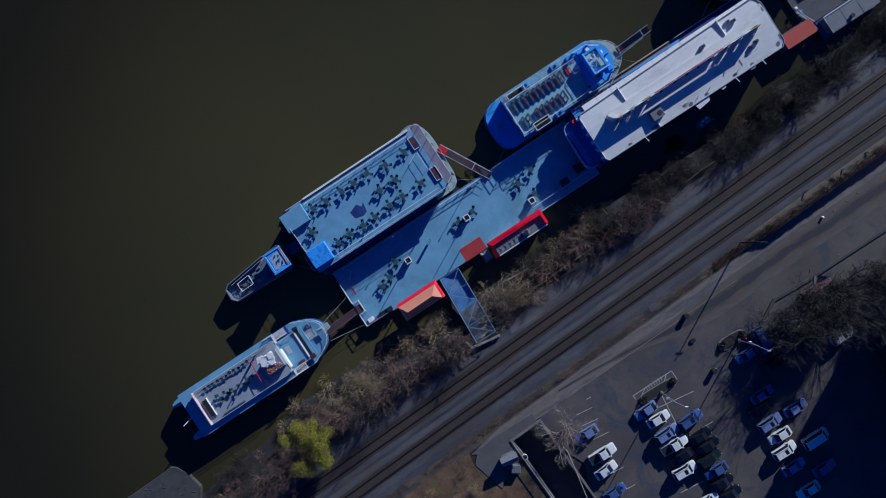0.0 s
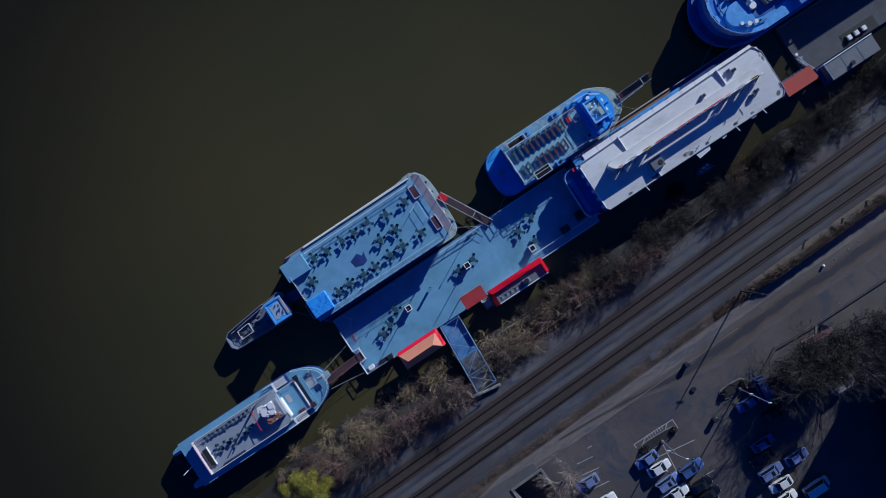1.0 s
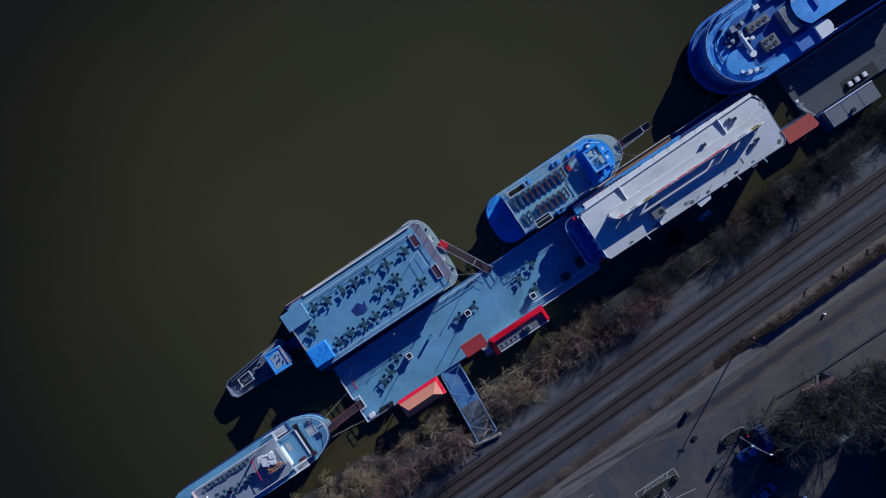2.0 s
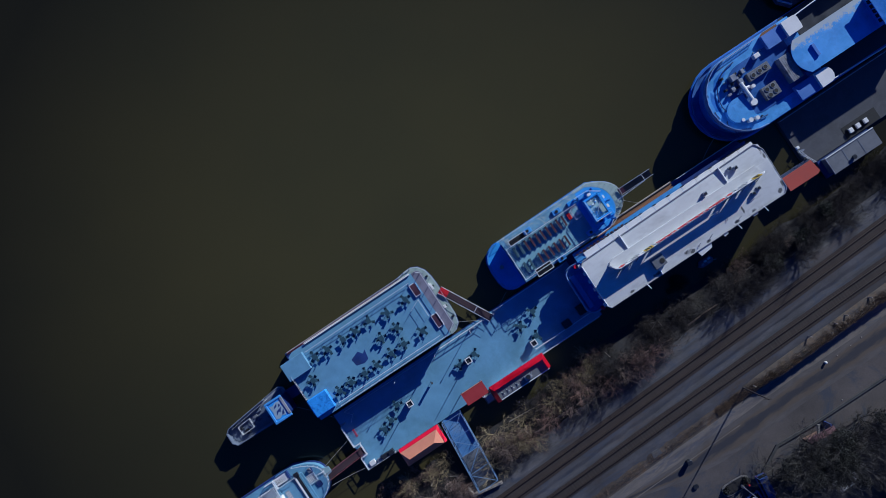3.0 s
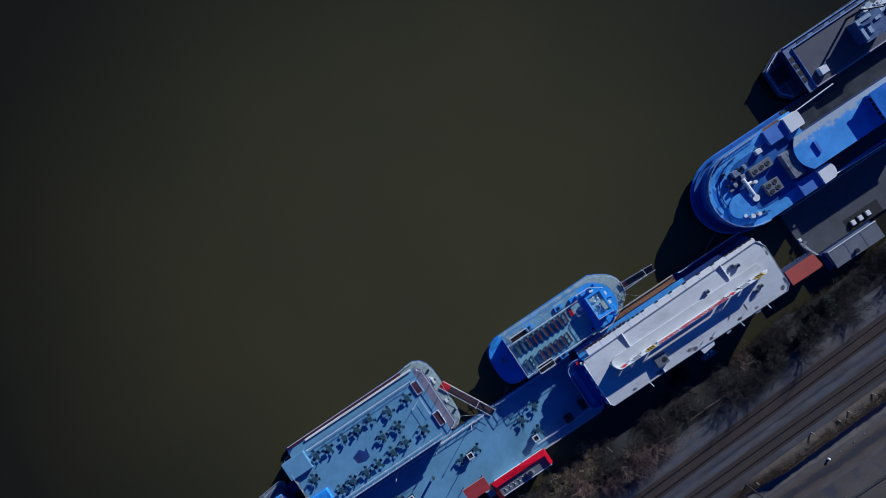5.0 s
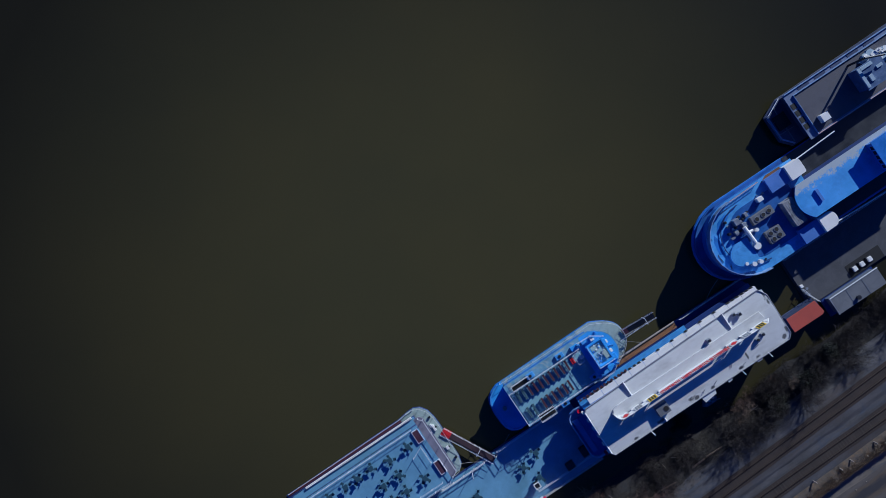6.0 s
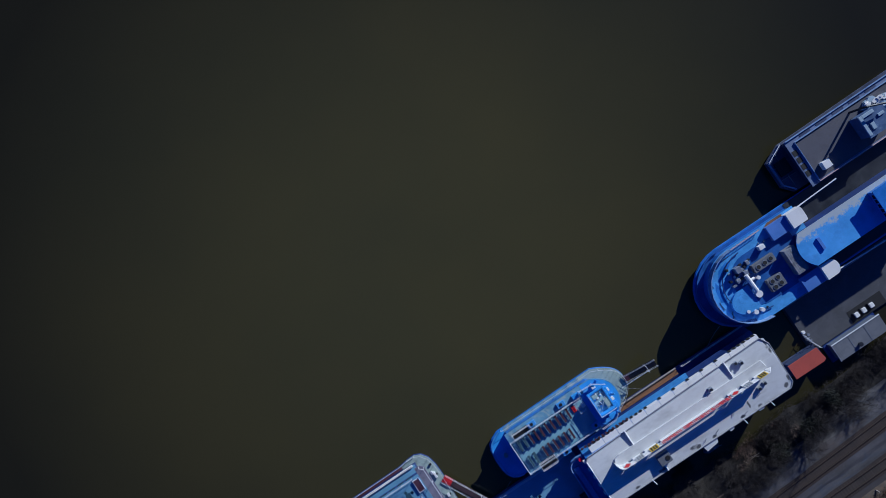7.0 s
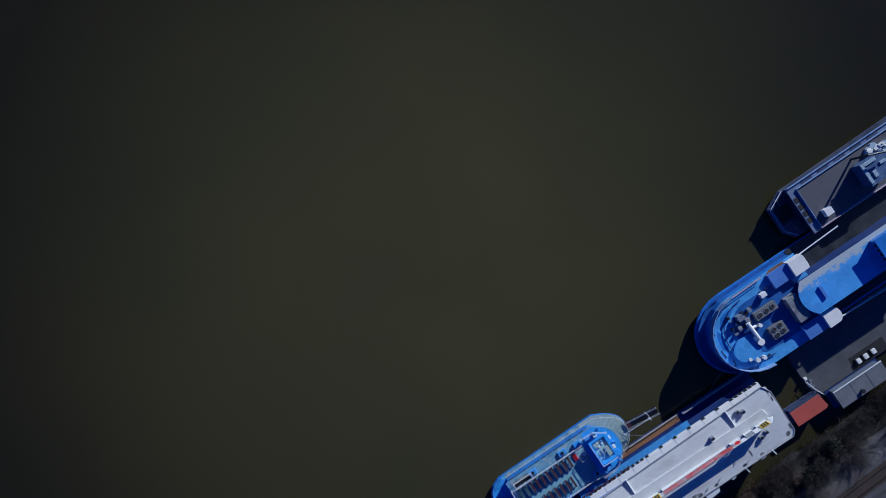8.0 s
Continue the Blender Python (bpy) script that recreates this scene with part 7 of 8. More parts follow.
for a, b in STALLS:
    bar("stall_line", a, b, 0.12, 4.534, PAINTLINE, "worn white painted parking line", "road marking")
for k in range(7):
    c = Vector((34.9, -23.85)) + Vector((0.42, 0.272)) * k
    bar("lettering_bar", (c.x - 0.16, c.y + 0.30), (c.x + 0.2, c.y - 0.34), 0.11, 4.535, PAINTLINE, "illegible worn white painted lettering", "road marking")


for x, y, h, label in ((42.8, -15.7, 0.25, "dark rubber wheel stop lying on the asphalt"), (46.3, -20.8, 0.9, "dark rubbish bin standing on the asphalt"), (41.5, -11.4, 0.9, "dark rubbish bin beside the road")):
    nm = "wheel_stop" if h < 0.5 else "rubbish_bin"
    t = thing(nm, label, nm.replace("_", " "), x, y, 4.53, 0)
    part("body", prism(fresh(), oval(x, y, 0.42, 0.34, 30, 10), 4.53, 4.53 + h, -0.04), DARKSTEEL, t)
    if h > 0.5:
        part("lid", prism(fresh(), oval(x, y, 0.5, 0.42, 30, 10), 4.53 + h, 4.63 + h, 0.1), DARKSTEEL, t)
ct = thing("white_marker_post", "short white marker post beside the road", "post", 65.0, 5.4, 4.5, 0)
part("post", tube(fresh(), (65.0, 5.4, 4.4), (65.0, 5.4, 4.9), 0.2, 10), WHITE, ct)
part("cap", tube(fresh(), (65.0, 5.4, 4.9), (65.0, 5.4, 5.0), 0.24, 10, 0.1), WHITE, ct)

strip("concrete_pad", [(22.7, -29.6), (24.5, -29.7), (24.4, -28.6), (22.9, -28.5)], 4.60, APRON, "small pale concrete pad in the verge", "slab", LINE, 0.2)
# walled planter at the road's edge, with a pinkish gable seen through the trees
wl = thing("gate_structure", "small gateway shelter with a dusty pink roof beside the road", "shelter", 62.5, -6.0, 4.5, 0)
for a, b in (((61.0, -7.4), (65.2, -5.2)),):
    d = Vector(b) - Vector(a)
    n_ = Vector((-d.y, d.x)).normalized()
    p0, p1 = Vector(a), Vector(b)
    part("roof", prism(fresh(), [tuple(p0 - n_ * 0.5), tuple(p1 - n_ * 0.5), tuple(p1 + n_ * 0.5), tuple(p0 + n_ * 0.5)], 6.8, 7.0), mat("dusty_pink_roof", (0.30, 0.155, 0.17), 0.8), wl)
    part("wall", prism(fresh(), [tuple(p0 - n_ * 0.4), tuple(p1 - n_ * 0.4), tuple(p1 - n_ * 0.2), tuple(p0 - n_ * 0.2)], 4.5, 6.8), BRICK, wl)
part("beam", box(fresh(), 62.3, 62.7, -6.4, -4.6, 6.6, 6.9), CONCRETE, wl)
part("wall", box(fresh(), 64.6, 64.9, -6.6, -4.6, 4.5, 6.6), NAVY, wl, "blue side panel")
kb = strip("verge_wall", [(34.6, -43.0), (41.0, -39.8), (48.0, -40.5), (90, -42.3), (90, -42.7), (48.0, -40.9), (41.2, -40.3), (35.0, -43.2)], 4.8, DARKCONCRETE, "low stained concrete edging between road and trees", "kerb", LINE, 0.45)

# fence, shed and yard beside the driveway
fe = thing("lane_handrail", "pale weathered handrail along the sunken lane", "handrail", -9.5, -45, 4.7, LINE)
for k in range(15):
    part("post", tube(fresh(), (-9.52, -34.0 - 1.9 * k, 4.7), (-9.52, -34.0 - 1.9 * k, 5.6), 0.05, 5), PALEBARK, fe)
part("rail", tube(fresh(), (-9.52, -33.8, 5.6), (-9.52, -61, 5.6), 0.07, 5), PALEBARK, fe)
fe2 = thing("kerb_fence", "low pale rail fence along the lot edge", "fence", 22, -38, 4.5, 0)
for k in range(10):
    p = Vector((21.2, -34.4)).lerp(Vector((25.2, -44)), k / 9)
    part("post", tube(fresh(), (p.x, p.y, 4.4), (p.x, p.y, 5.3), 0.07, 5), PALEBARK, fe2)
part("rail", tube(fresh(), (21.2, -34.4, 5.2), (25.2, -44, 5.2), 0.09, 5), PALEBARK, fe2)
sh = thing("metal_shed", "small metal shed with a bright pitched roof", "shed", 11.2, -35.5, 4.5, 0)
part("wall", prism(fresh(), oval(11.2, -35.6, 1.4, 0.75, 24, 8), 4.5, 6.4), STEEL, sh)
c0, s0 = Vector((math.cos(radians(24)), math.sin(radians(24)))), Vector((-math.sin(radians(24)), math.cos(radians(24))))
bm = fresh()
m_ = Vector((11.2, -35.5))
pts = [(m_ + c0 * a + s0 * b, z) for a, b, z in ((-1.5, -0.8, 6.3), (1.5, -0.8, 6.3), (1.5, 0, 6.9), (-1.5, 0, 6.9), (1.5, 0.8, 6.3), (-1.5, 0.8, 6.3))]
vs = [bm.verts.new((p.x, p.y, z)) for p, z in pts]
bm.faces.new(vs[:4])
bm.faces.new((vs[3], vs[2], vs[4], vs[5]))
bm.faces.new((vs[0], vs[3], vs[5]))
bm.faces.new((vs[1], vs[4], vs[2]))
part("roof", bm, GREYPANEL, sh)
part("tank", box(fresh(), 11.6, 13.2, -38.2, -36.8, 4.5, 5.6, 0.1), GREYPANEL, sh)
bt = thing("planter_tub", "small white planter tub in the yard", "planter", 14.0, -35.4, 4.5, 0)
part("tub", disc(fresh(), 14.0, -35.6, 4.5, 5.0, 0.5, 12), WHITE, bt)
part("soil", disc(fresh(), 14.0, -35.6, 5.0, 5.03, 0.42, 12), SOIL, bt)

# strip between road and lot: dark in the middle, browner towards ragged margins
def strip_material():
    m = mat("dark_strip_surface", (0.100, 0.088, 0.085), 0.92, vary=0.25, scale=0.4, grain=4, stretch=(0.3, 1, 1), stain=((0.068, 0.058, 0.056), 0.6, 0.5))
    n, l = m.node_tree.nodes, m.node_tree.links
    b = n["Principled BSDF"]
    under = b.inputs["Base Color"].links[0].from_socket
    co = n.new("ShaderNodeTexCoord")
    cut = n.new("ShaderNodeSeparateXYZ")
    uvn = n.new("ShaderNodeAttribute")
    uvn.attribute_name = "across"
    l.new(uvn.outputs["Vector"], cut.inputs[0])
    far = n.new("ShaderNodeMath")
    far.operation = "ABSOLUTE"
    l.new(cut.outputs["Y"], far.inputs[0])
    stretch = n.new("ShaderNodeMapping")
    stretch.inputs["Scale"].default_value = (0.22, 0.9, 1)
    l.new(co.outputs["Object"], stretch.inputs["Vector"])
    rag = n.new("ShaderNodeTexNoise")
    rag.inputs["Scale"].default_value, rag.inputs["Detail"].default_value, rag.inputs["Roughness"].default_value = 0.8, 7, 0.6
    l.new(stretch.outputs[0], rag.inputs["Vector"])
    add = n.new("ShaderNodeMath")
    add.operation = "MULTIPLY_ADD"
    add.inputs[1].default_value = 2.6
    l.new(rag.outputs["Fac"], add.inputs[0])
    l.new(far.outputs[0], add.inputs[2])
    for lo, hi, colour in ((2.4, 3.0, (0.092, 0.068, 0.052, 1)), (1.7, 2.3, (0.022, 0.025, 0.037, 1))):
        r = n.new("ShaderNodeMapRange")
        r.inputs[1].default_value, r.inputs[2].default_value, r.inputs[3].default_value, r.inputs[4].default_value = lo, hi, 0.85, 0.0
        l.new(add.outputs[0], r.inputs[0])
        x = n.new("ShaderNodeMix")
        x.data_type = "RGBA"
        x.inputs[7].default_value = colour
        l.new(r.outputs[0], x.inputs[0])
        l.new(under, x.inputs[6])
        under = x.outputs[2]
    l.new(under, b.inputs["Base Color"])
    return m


def strip_course(p):
    """Where the dark strip runs, across the line of the railway."""
    course = ((2, -31.35), (9, -31.9), (17.7, -33.0), (25, -34.3), (37, -34.75), (49, -34.6), (62, -35.1), (150, -35.4))
    for (a, qa), (b, qb) in zip(course, course[1:]):
        if p <= b:
            return qa + (qb - qa) * (p - a) / (b - a)
    return course[-1][1]


gt = thing("gutter", "shallow strip, dark in the middle with ragged brown margins", "gutter", 70, -33.7, 4.53, LINE, "", "structure")
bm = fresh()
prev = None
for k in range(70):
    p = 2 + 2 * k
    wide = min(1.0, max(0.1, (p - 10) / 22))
    row = [bm.verts.new((p, strip_course(p) + wide * (d + 0.15 * noise.noise(Vector((p * 0.3, d, 4)))), 4.538 + (0.0 if abs(d) > 1 else -0.003))) for d in (-2.3, -0.8, 0.0, 0.8, 2.3)]
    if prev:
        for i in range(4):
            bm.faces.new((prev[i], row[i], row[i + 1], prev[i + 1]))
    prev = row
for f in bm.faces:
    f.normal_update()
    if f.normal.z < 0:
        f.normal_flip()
strip_ob = part("silt", bm, strip_material(), gt)
across = strip_ob.data.attributes.new("across", "FLOAT_VECTOR", "POINT")
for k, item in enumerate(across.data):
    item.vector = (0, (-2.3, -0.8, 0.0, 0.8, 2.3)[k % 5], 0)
for x, y in ((52.6, 1.5), (62.1, 9.9), (65.6, 10.6), (68.2, 13.5), (70.7, 14.4), (66.4, 12.1), (67.1, 6.6), (71.2, 9.7), (69.4, 8.3), (67.9, -1.0), (72.3, 16.5), (73.7, 16.6)):
    t = thing("marker_stake", "short pale marker stake in the verge", "stake", x, y, 4.4, 0, "verge stakes")
    z_ = 5.75 if y - 0.713 * x > -37.4 else 4.55
    part("stake", box(fresh(), x - 0.07, x + 0.07, y - 0.07, y + 0.07, 4.4, z_ + 0.02), PALEBARK, t)
    part("tip", box(fresh(), x - 0.07, x + 0.07, y - 0.07, y + 0.07, z_ + 0.02, z_ + 0.06), PALEBARK, t)
# invented post for a small red spot on the island
hy = thing("fire_hydrant", "small red post on the kerbed island", "hydrant", 51.6, -15.3, 4.68, 0)
part("barrel", disc(fresh(), 51.6, -15.3, 4.68, 5.3, 0.15, 10), RED, hy)
part("bonnet", disc(fresh(), 51.6, -15.3, 5.3, 5.45, 0.2, 10, 0.08), RED, hy)

# ---- concrete mooring cell at the water's edge ----
mc = thing("concrete_cell", "weathered grey concrete mooring cell in the river", "mooring cell", -49, -43, 0, 0)
part("cell", prism(fresh(), [(-66, -49), (-42.6, -49), (-42.9, -42.2), (-45.4, -39.6), (-47.2, -38.7), (-48.4, -38.7), (-51.6, -41.0), (-58, -45.6)], -2.5, 0.9, 0.15), DARKCONCRETE, mc)
bm = fresh()
rng = random.Random(6)
for k in range(16):
    x, y, a_ = rng.uniform(-53, -44), rng.uniform(-45, -41.5), rng.uniform(-0.6, 0.9)
    d_ = rng.uniform(0.15, 0.7)
    tube(bm, (x, y, 0.93), (x + d_ * math.cos(a_), y + d_ * math.sin(a_), 0.96), 0.04, 4)
part("debris", bm, TWIG, mc)

# ---- tall block out of view, inferred from the long shadow on the lot ----
ap = thing("brick_building", "unseen tall brick building that shades the parking lot", "building", 95, -16, 4.4, 0)
part("wall", box(fresh(), 79.5, 115, -34, 1.5, 4.4, 27), BRICK, ap)
part("roof", box(fresh(), 79.2, 115.3, -34.3, 1.8, 27, 27.5), GREYROOF, ap)
for floor in range(6):
    for k in range(9):
        y = -32 + 3.7 * k
        wn_ = part("window", box(fresh(), 79.44, 79.52, y, y + 1.4, 6.2 + 3.4 * floor, 8.0 + 3.4 * floor), GLASS, ap)
        part("sill", box(fresh(), 79.38, 79.5, y - 0.1, y + 1.5, 6.1 + 3.4 * floor, 6.2 + 3.4 * floor), CONCRETE, wn_)

# ---- bare shrubs, trees and grass ----
def branch_mesh(name, seed, height, spread, stems, depth, material, radius=0.06, droop=0.0, twigs=3, flat_top=0.0):
    """Bare wood: stems that fork again and again into fine twigs, as tapering three-sided shoots."""
    g = random.Random(seed)
    verts, faces = [], []

    def shoot(a, b, r0, r1):
        d = (b - a)
        s = d.orthogonal().normalized()
        w = d.normalized().cross(s)
        k = len(verts)
        for p, r in ((a, r0), (b, r1)):
            for i in range(3):
                ang = i * math.tau / 3
                verts.append(p + (s * math.cos(ang) + w * math.sin(ang)) * r)
        for i in range(3):
            j = (i + 1) % 3
            faces.append((k + i, k + j, k + 3 + j, k + 3 + i))

    def grow(a, way, length, r, level):
        b = a + way * length
        shoot(a, b, r, r * 0.68)
        if level == 0:
            return
        for k in range(twigs if level > 1 else twigs + 1):
            turn = Vector((g.gauss(0, 1), g.gauss(0, 1), g.gauss(0.15 - droop, 0.7))) * 0.62
            start = a.lerp(b, g.uniform(0.45, 1.0))
            grow(start, (way + turn).normalized(), length * g.uniform(0.55, 0.82), r * 0.6, level - 1)

    for k in range(stems):
        ang = k * math.tau / stems + g.uniform(-0.4, 0.4)
        out = g.uniform(0.25, 1.0) * spread
        way = Vector((math.cos(ang) * out, math.sin(ang) * out, g.uniform(0.6, 1.0))).normalized()
        grow(Vector((g.gauss(0, 0.15), g.gauss(0, 0.15), -0.15)), way, height * g.uniform(0.32, 0.45), radius * g.uniform(0.7, 1.1), depth)
    me = bpy.data.meshes.new(name)
    me.from_pydata([tuple(v) for v in verts], [], faces)
    me.materials.append(material)
    return me


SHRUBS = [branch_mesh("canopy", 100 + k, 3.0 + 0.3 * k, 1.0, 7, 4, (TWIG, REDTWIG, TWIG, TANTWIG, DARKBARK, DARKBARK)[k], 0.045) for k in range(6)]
SAPLINGS = [branch_mesh("canopy", 130 + k, 6.5, 0.45, 5, 4, (DARKBARK, TWIG, REDTWIG)[k], 0.07, twigs=3) for k in range(3)]
rng = random.Random(2024)


def ground_at(x, y):
    p, q = turned(-LINE, x, y)
    return bank_height(p, q)


def shrub(x, y, size, label="bare grey-brown shrub on the river bank", group="bank shrubs", mesh=None):
    t = new("shrub")
    t.matrix_world = Matrix.LocRotScale((x, y, ground_at(x, y)), Euler((0, 0, rng.uniform(0, 6.28))), (size, size, size * rng.uniform(0.8, 1.1)))
    ob = new("canopy", mesh or rng.choice(SHRUBS))
    ob.parent = t
    tagged(t, label, "shrub", group)


def clear_of_boats(x, y):
    u, v = turned(-QUAY, x, y)
    return not (-6.2 < u < 0.8 and v > -18.8 or v > -6.8 and u > -19)


count = 0
while count < 205:
    p, q = rng.uniform(-62, 92), rng.uniform(-15.0, -9.2)
    x, y = turned(LINE, p, q)
    if not clear_of_boats(x, y) or ground_at(x, y) < -0.2:
        continue
    far_end = min(1.0, max(0.0, (p - 22) / 20))
    if noise.noise(Vector((p * 0.14, q * 0.22, 4))) < -0.13 + 0.12 * far_end or far_end > 0.3 and q < -14.2:
        continue
    # far shrubs take darker bark, so the view's dim edge sits in their colour
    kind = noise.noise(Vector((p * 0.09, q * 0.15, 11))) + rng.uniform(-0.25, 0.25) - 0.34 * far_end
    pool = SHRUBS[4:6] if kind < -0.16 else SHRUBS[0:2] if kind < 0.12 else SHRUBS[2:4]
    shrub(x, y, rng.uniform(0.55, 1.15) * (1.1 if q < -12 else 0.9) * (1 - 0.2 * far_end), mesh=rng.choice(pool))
    count += 1
count = 0
while count < 34:
    p, q = rng.gauss(-26, 10), rng.uniform(-11.5, -7.2)
    x, y = turned(LINE, p, q)
    if -0.3 < ground_at(x, y) < 2.6 and clear_of_boats(x, y):
        shrub(x, y, rng.uniform(0.5, 0.85), mesh=rng.choice(SHRUBS[0:4]))
        count += 1
# far-end undergrowth, too tangled to tell apart; its dark bark stands in for shade
def thicket(name, label, places, pool):
    """Many bare shrubs tangled into one mesh."""
    verts, faces, looks, base = [], [], [], 0
    kinds = [np.array([tuple(v.co) for v in me.vertices]) for me in pool]
    loops = [np.array([tuple(f.vertices) for f in me.polygons]) for me in pool]
    for x, y, size in places:
        k = rng.randrange(len(pool))
        a = rng.uniform(0, math.tau)
        co = kinds[k] * size
        turned_co = np.stack((co[:, 0] * math.cos(a) - co[:, 1] * math.sin(a) + x, co[:, 0] * math.sin(a) + co[:, 1] * math.cos(a) + y, co[:, 2] + ground_at(x, y)), 1)
        verts.append(turned_co)
        faces.append(loops[k] + base)
        looks.append(np.full(len(loops[k]), k))
        base += len(co)
    verts, faces, looks = np.concatenate(verts), np.concatenate(faces), np.concatenate(looks)
    me = bpy.data.meshes.new(name)
    me.vertices.add(len(verts))
    me.vertices.foreach_set("co", verts.astype(np.float32).ravel())
    me.loops.add(faces.size)
    me.loops.foreach_set("vertex_index", faces.astype(np.int32).ravel())
    me.polygons.add(len(faces))
    me.polygons.foreach_set("loop_start", np.arange(0, faces.size, 4, dtype=np.int32))
    for kind in pool:
        me.materials.append(kind.materials[0])
    me.polygons.foreach_set("material_index", looks.astype(np.int32))
    me.update()
    me.validate()
    tagged(new(name, me), label, "thicket", "", "stuff")


places = []
while len(places) < 130:
    p, q = rng.uniform(14, 96), rng.gauss(-12.4, 1.1)
    x, y = turned(LINE, p, q)
    if not clear_of_boats(x, y) or ground_at(x, y) < -0.2 or noise.noise(Vector((p * 0.17, q * 0.2, 21))) < -0.2:
        continue
    places.append((x, y, rng.uniform(0.45, 0.85)))
thicket("undergrowth", "low leafless thicket of darkened bark along the river bank", places, SHRUBS[4:6])
# sapling row added only for the shade it throws on the far ballast
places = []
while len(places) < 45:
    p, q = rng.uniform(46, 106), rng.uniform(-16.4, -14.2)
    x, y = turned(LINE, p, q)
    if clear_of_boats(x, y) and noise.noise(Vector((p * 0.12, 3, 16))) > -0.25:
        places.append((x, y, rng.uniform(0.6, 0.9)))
thicket("sapling_row", "row of dark saplings added to shade the railway's edge", places, SAPLINGS[:1])
# slender saplings on the crest of the bank, which throw long shadows on the ballast
count = 0
while count < 46:
    p, q = rng.choice((rng.uniform(-62, 4), rng.uniform(-60, -5), rng.uniform(8, 40))), rng.uniform(-15.6, -13.2)
    x, y = turned(LINE, p, q)
    if not clear_of_boats(x, y) or noise.noise(Vector((p * 0.1, 3, 6))) < -0.2:
        continue
    shrub(x, y, rng.uniform(0.6, 1.1), "slender leafless sapling on the bank's crest", "bank saplings", rng.choice(SAPLINGS))
    count += 1
count = 0
while count < 12:
    p, q = rng.uniform(-60, 2), rng.uniform(-16.4, -14.2)
    x, y = turned(LINE, p, q)
    if not clear_of_boats(x, y):
        continue
    shrub(x, y, rng.uniform(0.75, 1.2), "slender leafless sapling on the bank's crest", "bank saplings", rng.choice(SAPLINGS))
    count += 1
# young leafless trees among the shrubs
for k, (x, y, s) in enumerate(((9.0, -8.0, 1.55), (8.0, -12.6, 1.35), (14.1, -4.9, 1.2), (22.8, 0.6, 1.3), (-9.0, -20.0, 1.3), (-13.5, -23.0, 1.2), (32.0, 6.0, 1.3), (49.5, 17.0, 1.3))):
    shrub(x, y, s, "tall leafless thicket on the river bank", "bank thickets", SHRUBS[3] if k < 3 else None)


thicket("yard_brush", "low russet brush in the dry yard", [(*turned(LINE, rng.uniform(-40, -18.5), rng.uniform(-46, -32.5)), rng.uniform(0.3, 0.6)) for k in range(30)], [SHRUBS[1], SHRUBS[3]])


def bare_tree(x, y, seed, height, label, material, radius=0.16):
    t = thing("bare_tree", label, "tree", x, y, ground_at(x, y), 0)
    me = branch_mesh("crown", seed, height, 0.9, 6, 5, material, radius, twigs=3)
    ob = new("crown", me)
    ob.parent = t
    part("trunk", tube(fresh(), (x, y, ground_at(x, y) - 0.3), (x, y, ground_at(x, y) + height * 0.16), radius * 1.9, 9, radius * 1.4), material, t)


bare_tree(21.4, -30.6, 41, 7.5, "leafless pale-barked tree beside the parking lot", PALEBARK, 0.055)
bare_tree(20.8, -31.0, 47, 5.5, "leafless russet tree beside the parking lot", REDTWIG, 0.05)
bare_tree(10.2, -9.4, 42, 5.5, "leafless brown tree on the bank", TWIG)
# bark kept dark so that sunlit branches still look shaded
for k, (x, y, h) in enumerate(((66.5, -8.6, 7), (76.5, -8.5, 9), (76.8, -13.0, 10), (71.0, -4.4, 4), (76.4, -18.5, 9), (77.0, -11.0, 8), (75.6, -3.6, 6), (77.0, -25.0, 8), (60.5, -12.2, 12), (58.4, -13.4, 9), (62.5, -11.2, 11.5), (57.0, -14.6, 8), (61.0, -8.8, 8), (64.0, -8.8, 7), (65.5, -10.6, 11), (67.8, -9.2, 9.5), (70.0, -7.6, 8))):
    bare_tree(x, y, 50 + k, h, "leafless tree with darkened bark at the edge of the lot", BLACKBARK, 0.11)


def leafy_tree(x, y, height, clumps, seed, label, foliage=LEAF):
    t = thing("leafy_tree", label, "tree", x, y, ground_at(x, y), 0)
    z = ground_at(x, y)
    g = random.Random(seed)
    part("trunk", tube(fresh(), (x, y, z - 0.3), (x, y, z + height * 0.5), 0.2, 8, 0.1), TWIG, t)
    limbs, verts, faces = fresh(), [], []
    for cx, cy, cz, r in clumps:
        c = Vector((x + cx, y + cy, z + cz))
        tube(limbs, (x, y, z + height * 0.35), c, 0.07, 5, 0.02)
        for k in range(int(620 * r * r)):
            d = Vector((g.gauss(0, 1), g.gauss(0, 1), g.gauss(0, 0.8))).normalized() * r * g.uniform(0.15, 1.0) ** 0.6
            d += Vector((g.gauss(0, 0.2), g.gauss(0, 0.2), 0)) * r
            n = Vector((g.gauss(0.2, 0.6), g.gauss(0.4, 0.6), g.gauss(0.9 if foliage is LEAF else 0.2, 0.8))).normalized()
            s = n.orthogonal().normalized() * g.uniform(0.06, 0.13)
            w = n.cross(s) * 0.7
            i = len(verts)
            verts += [tuple(c + d + p) for p in (-s, w, s, -w)]
            faces.append((i, i + 1, i + 2, i + 3))
    part("limb", limbs, TWIG, t)
    me = bpy.data.meshes.new("crown")
    me.from_pydata(verts, [], faces)
    me.materials.append(foliage)
    ob = new("crown", me)
    ob.parent = t
    ob.matrix_parent_inverse = t.matrix_world.inverted()


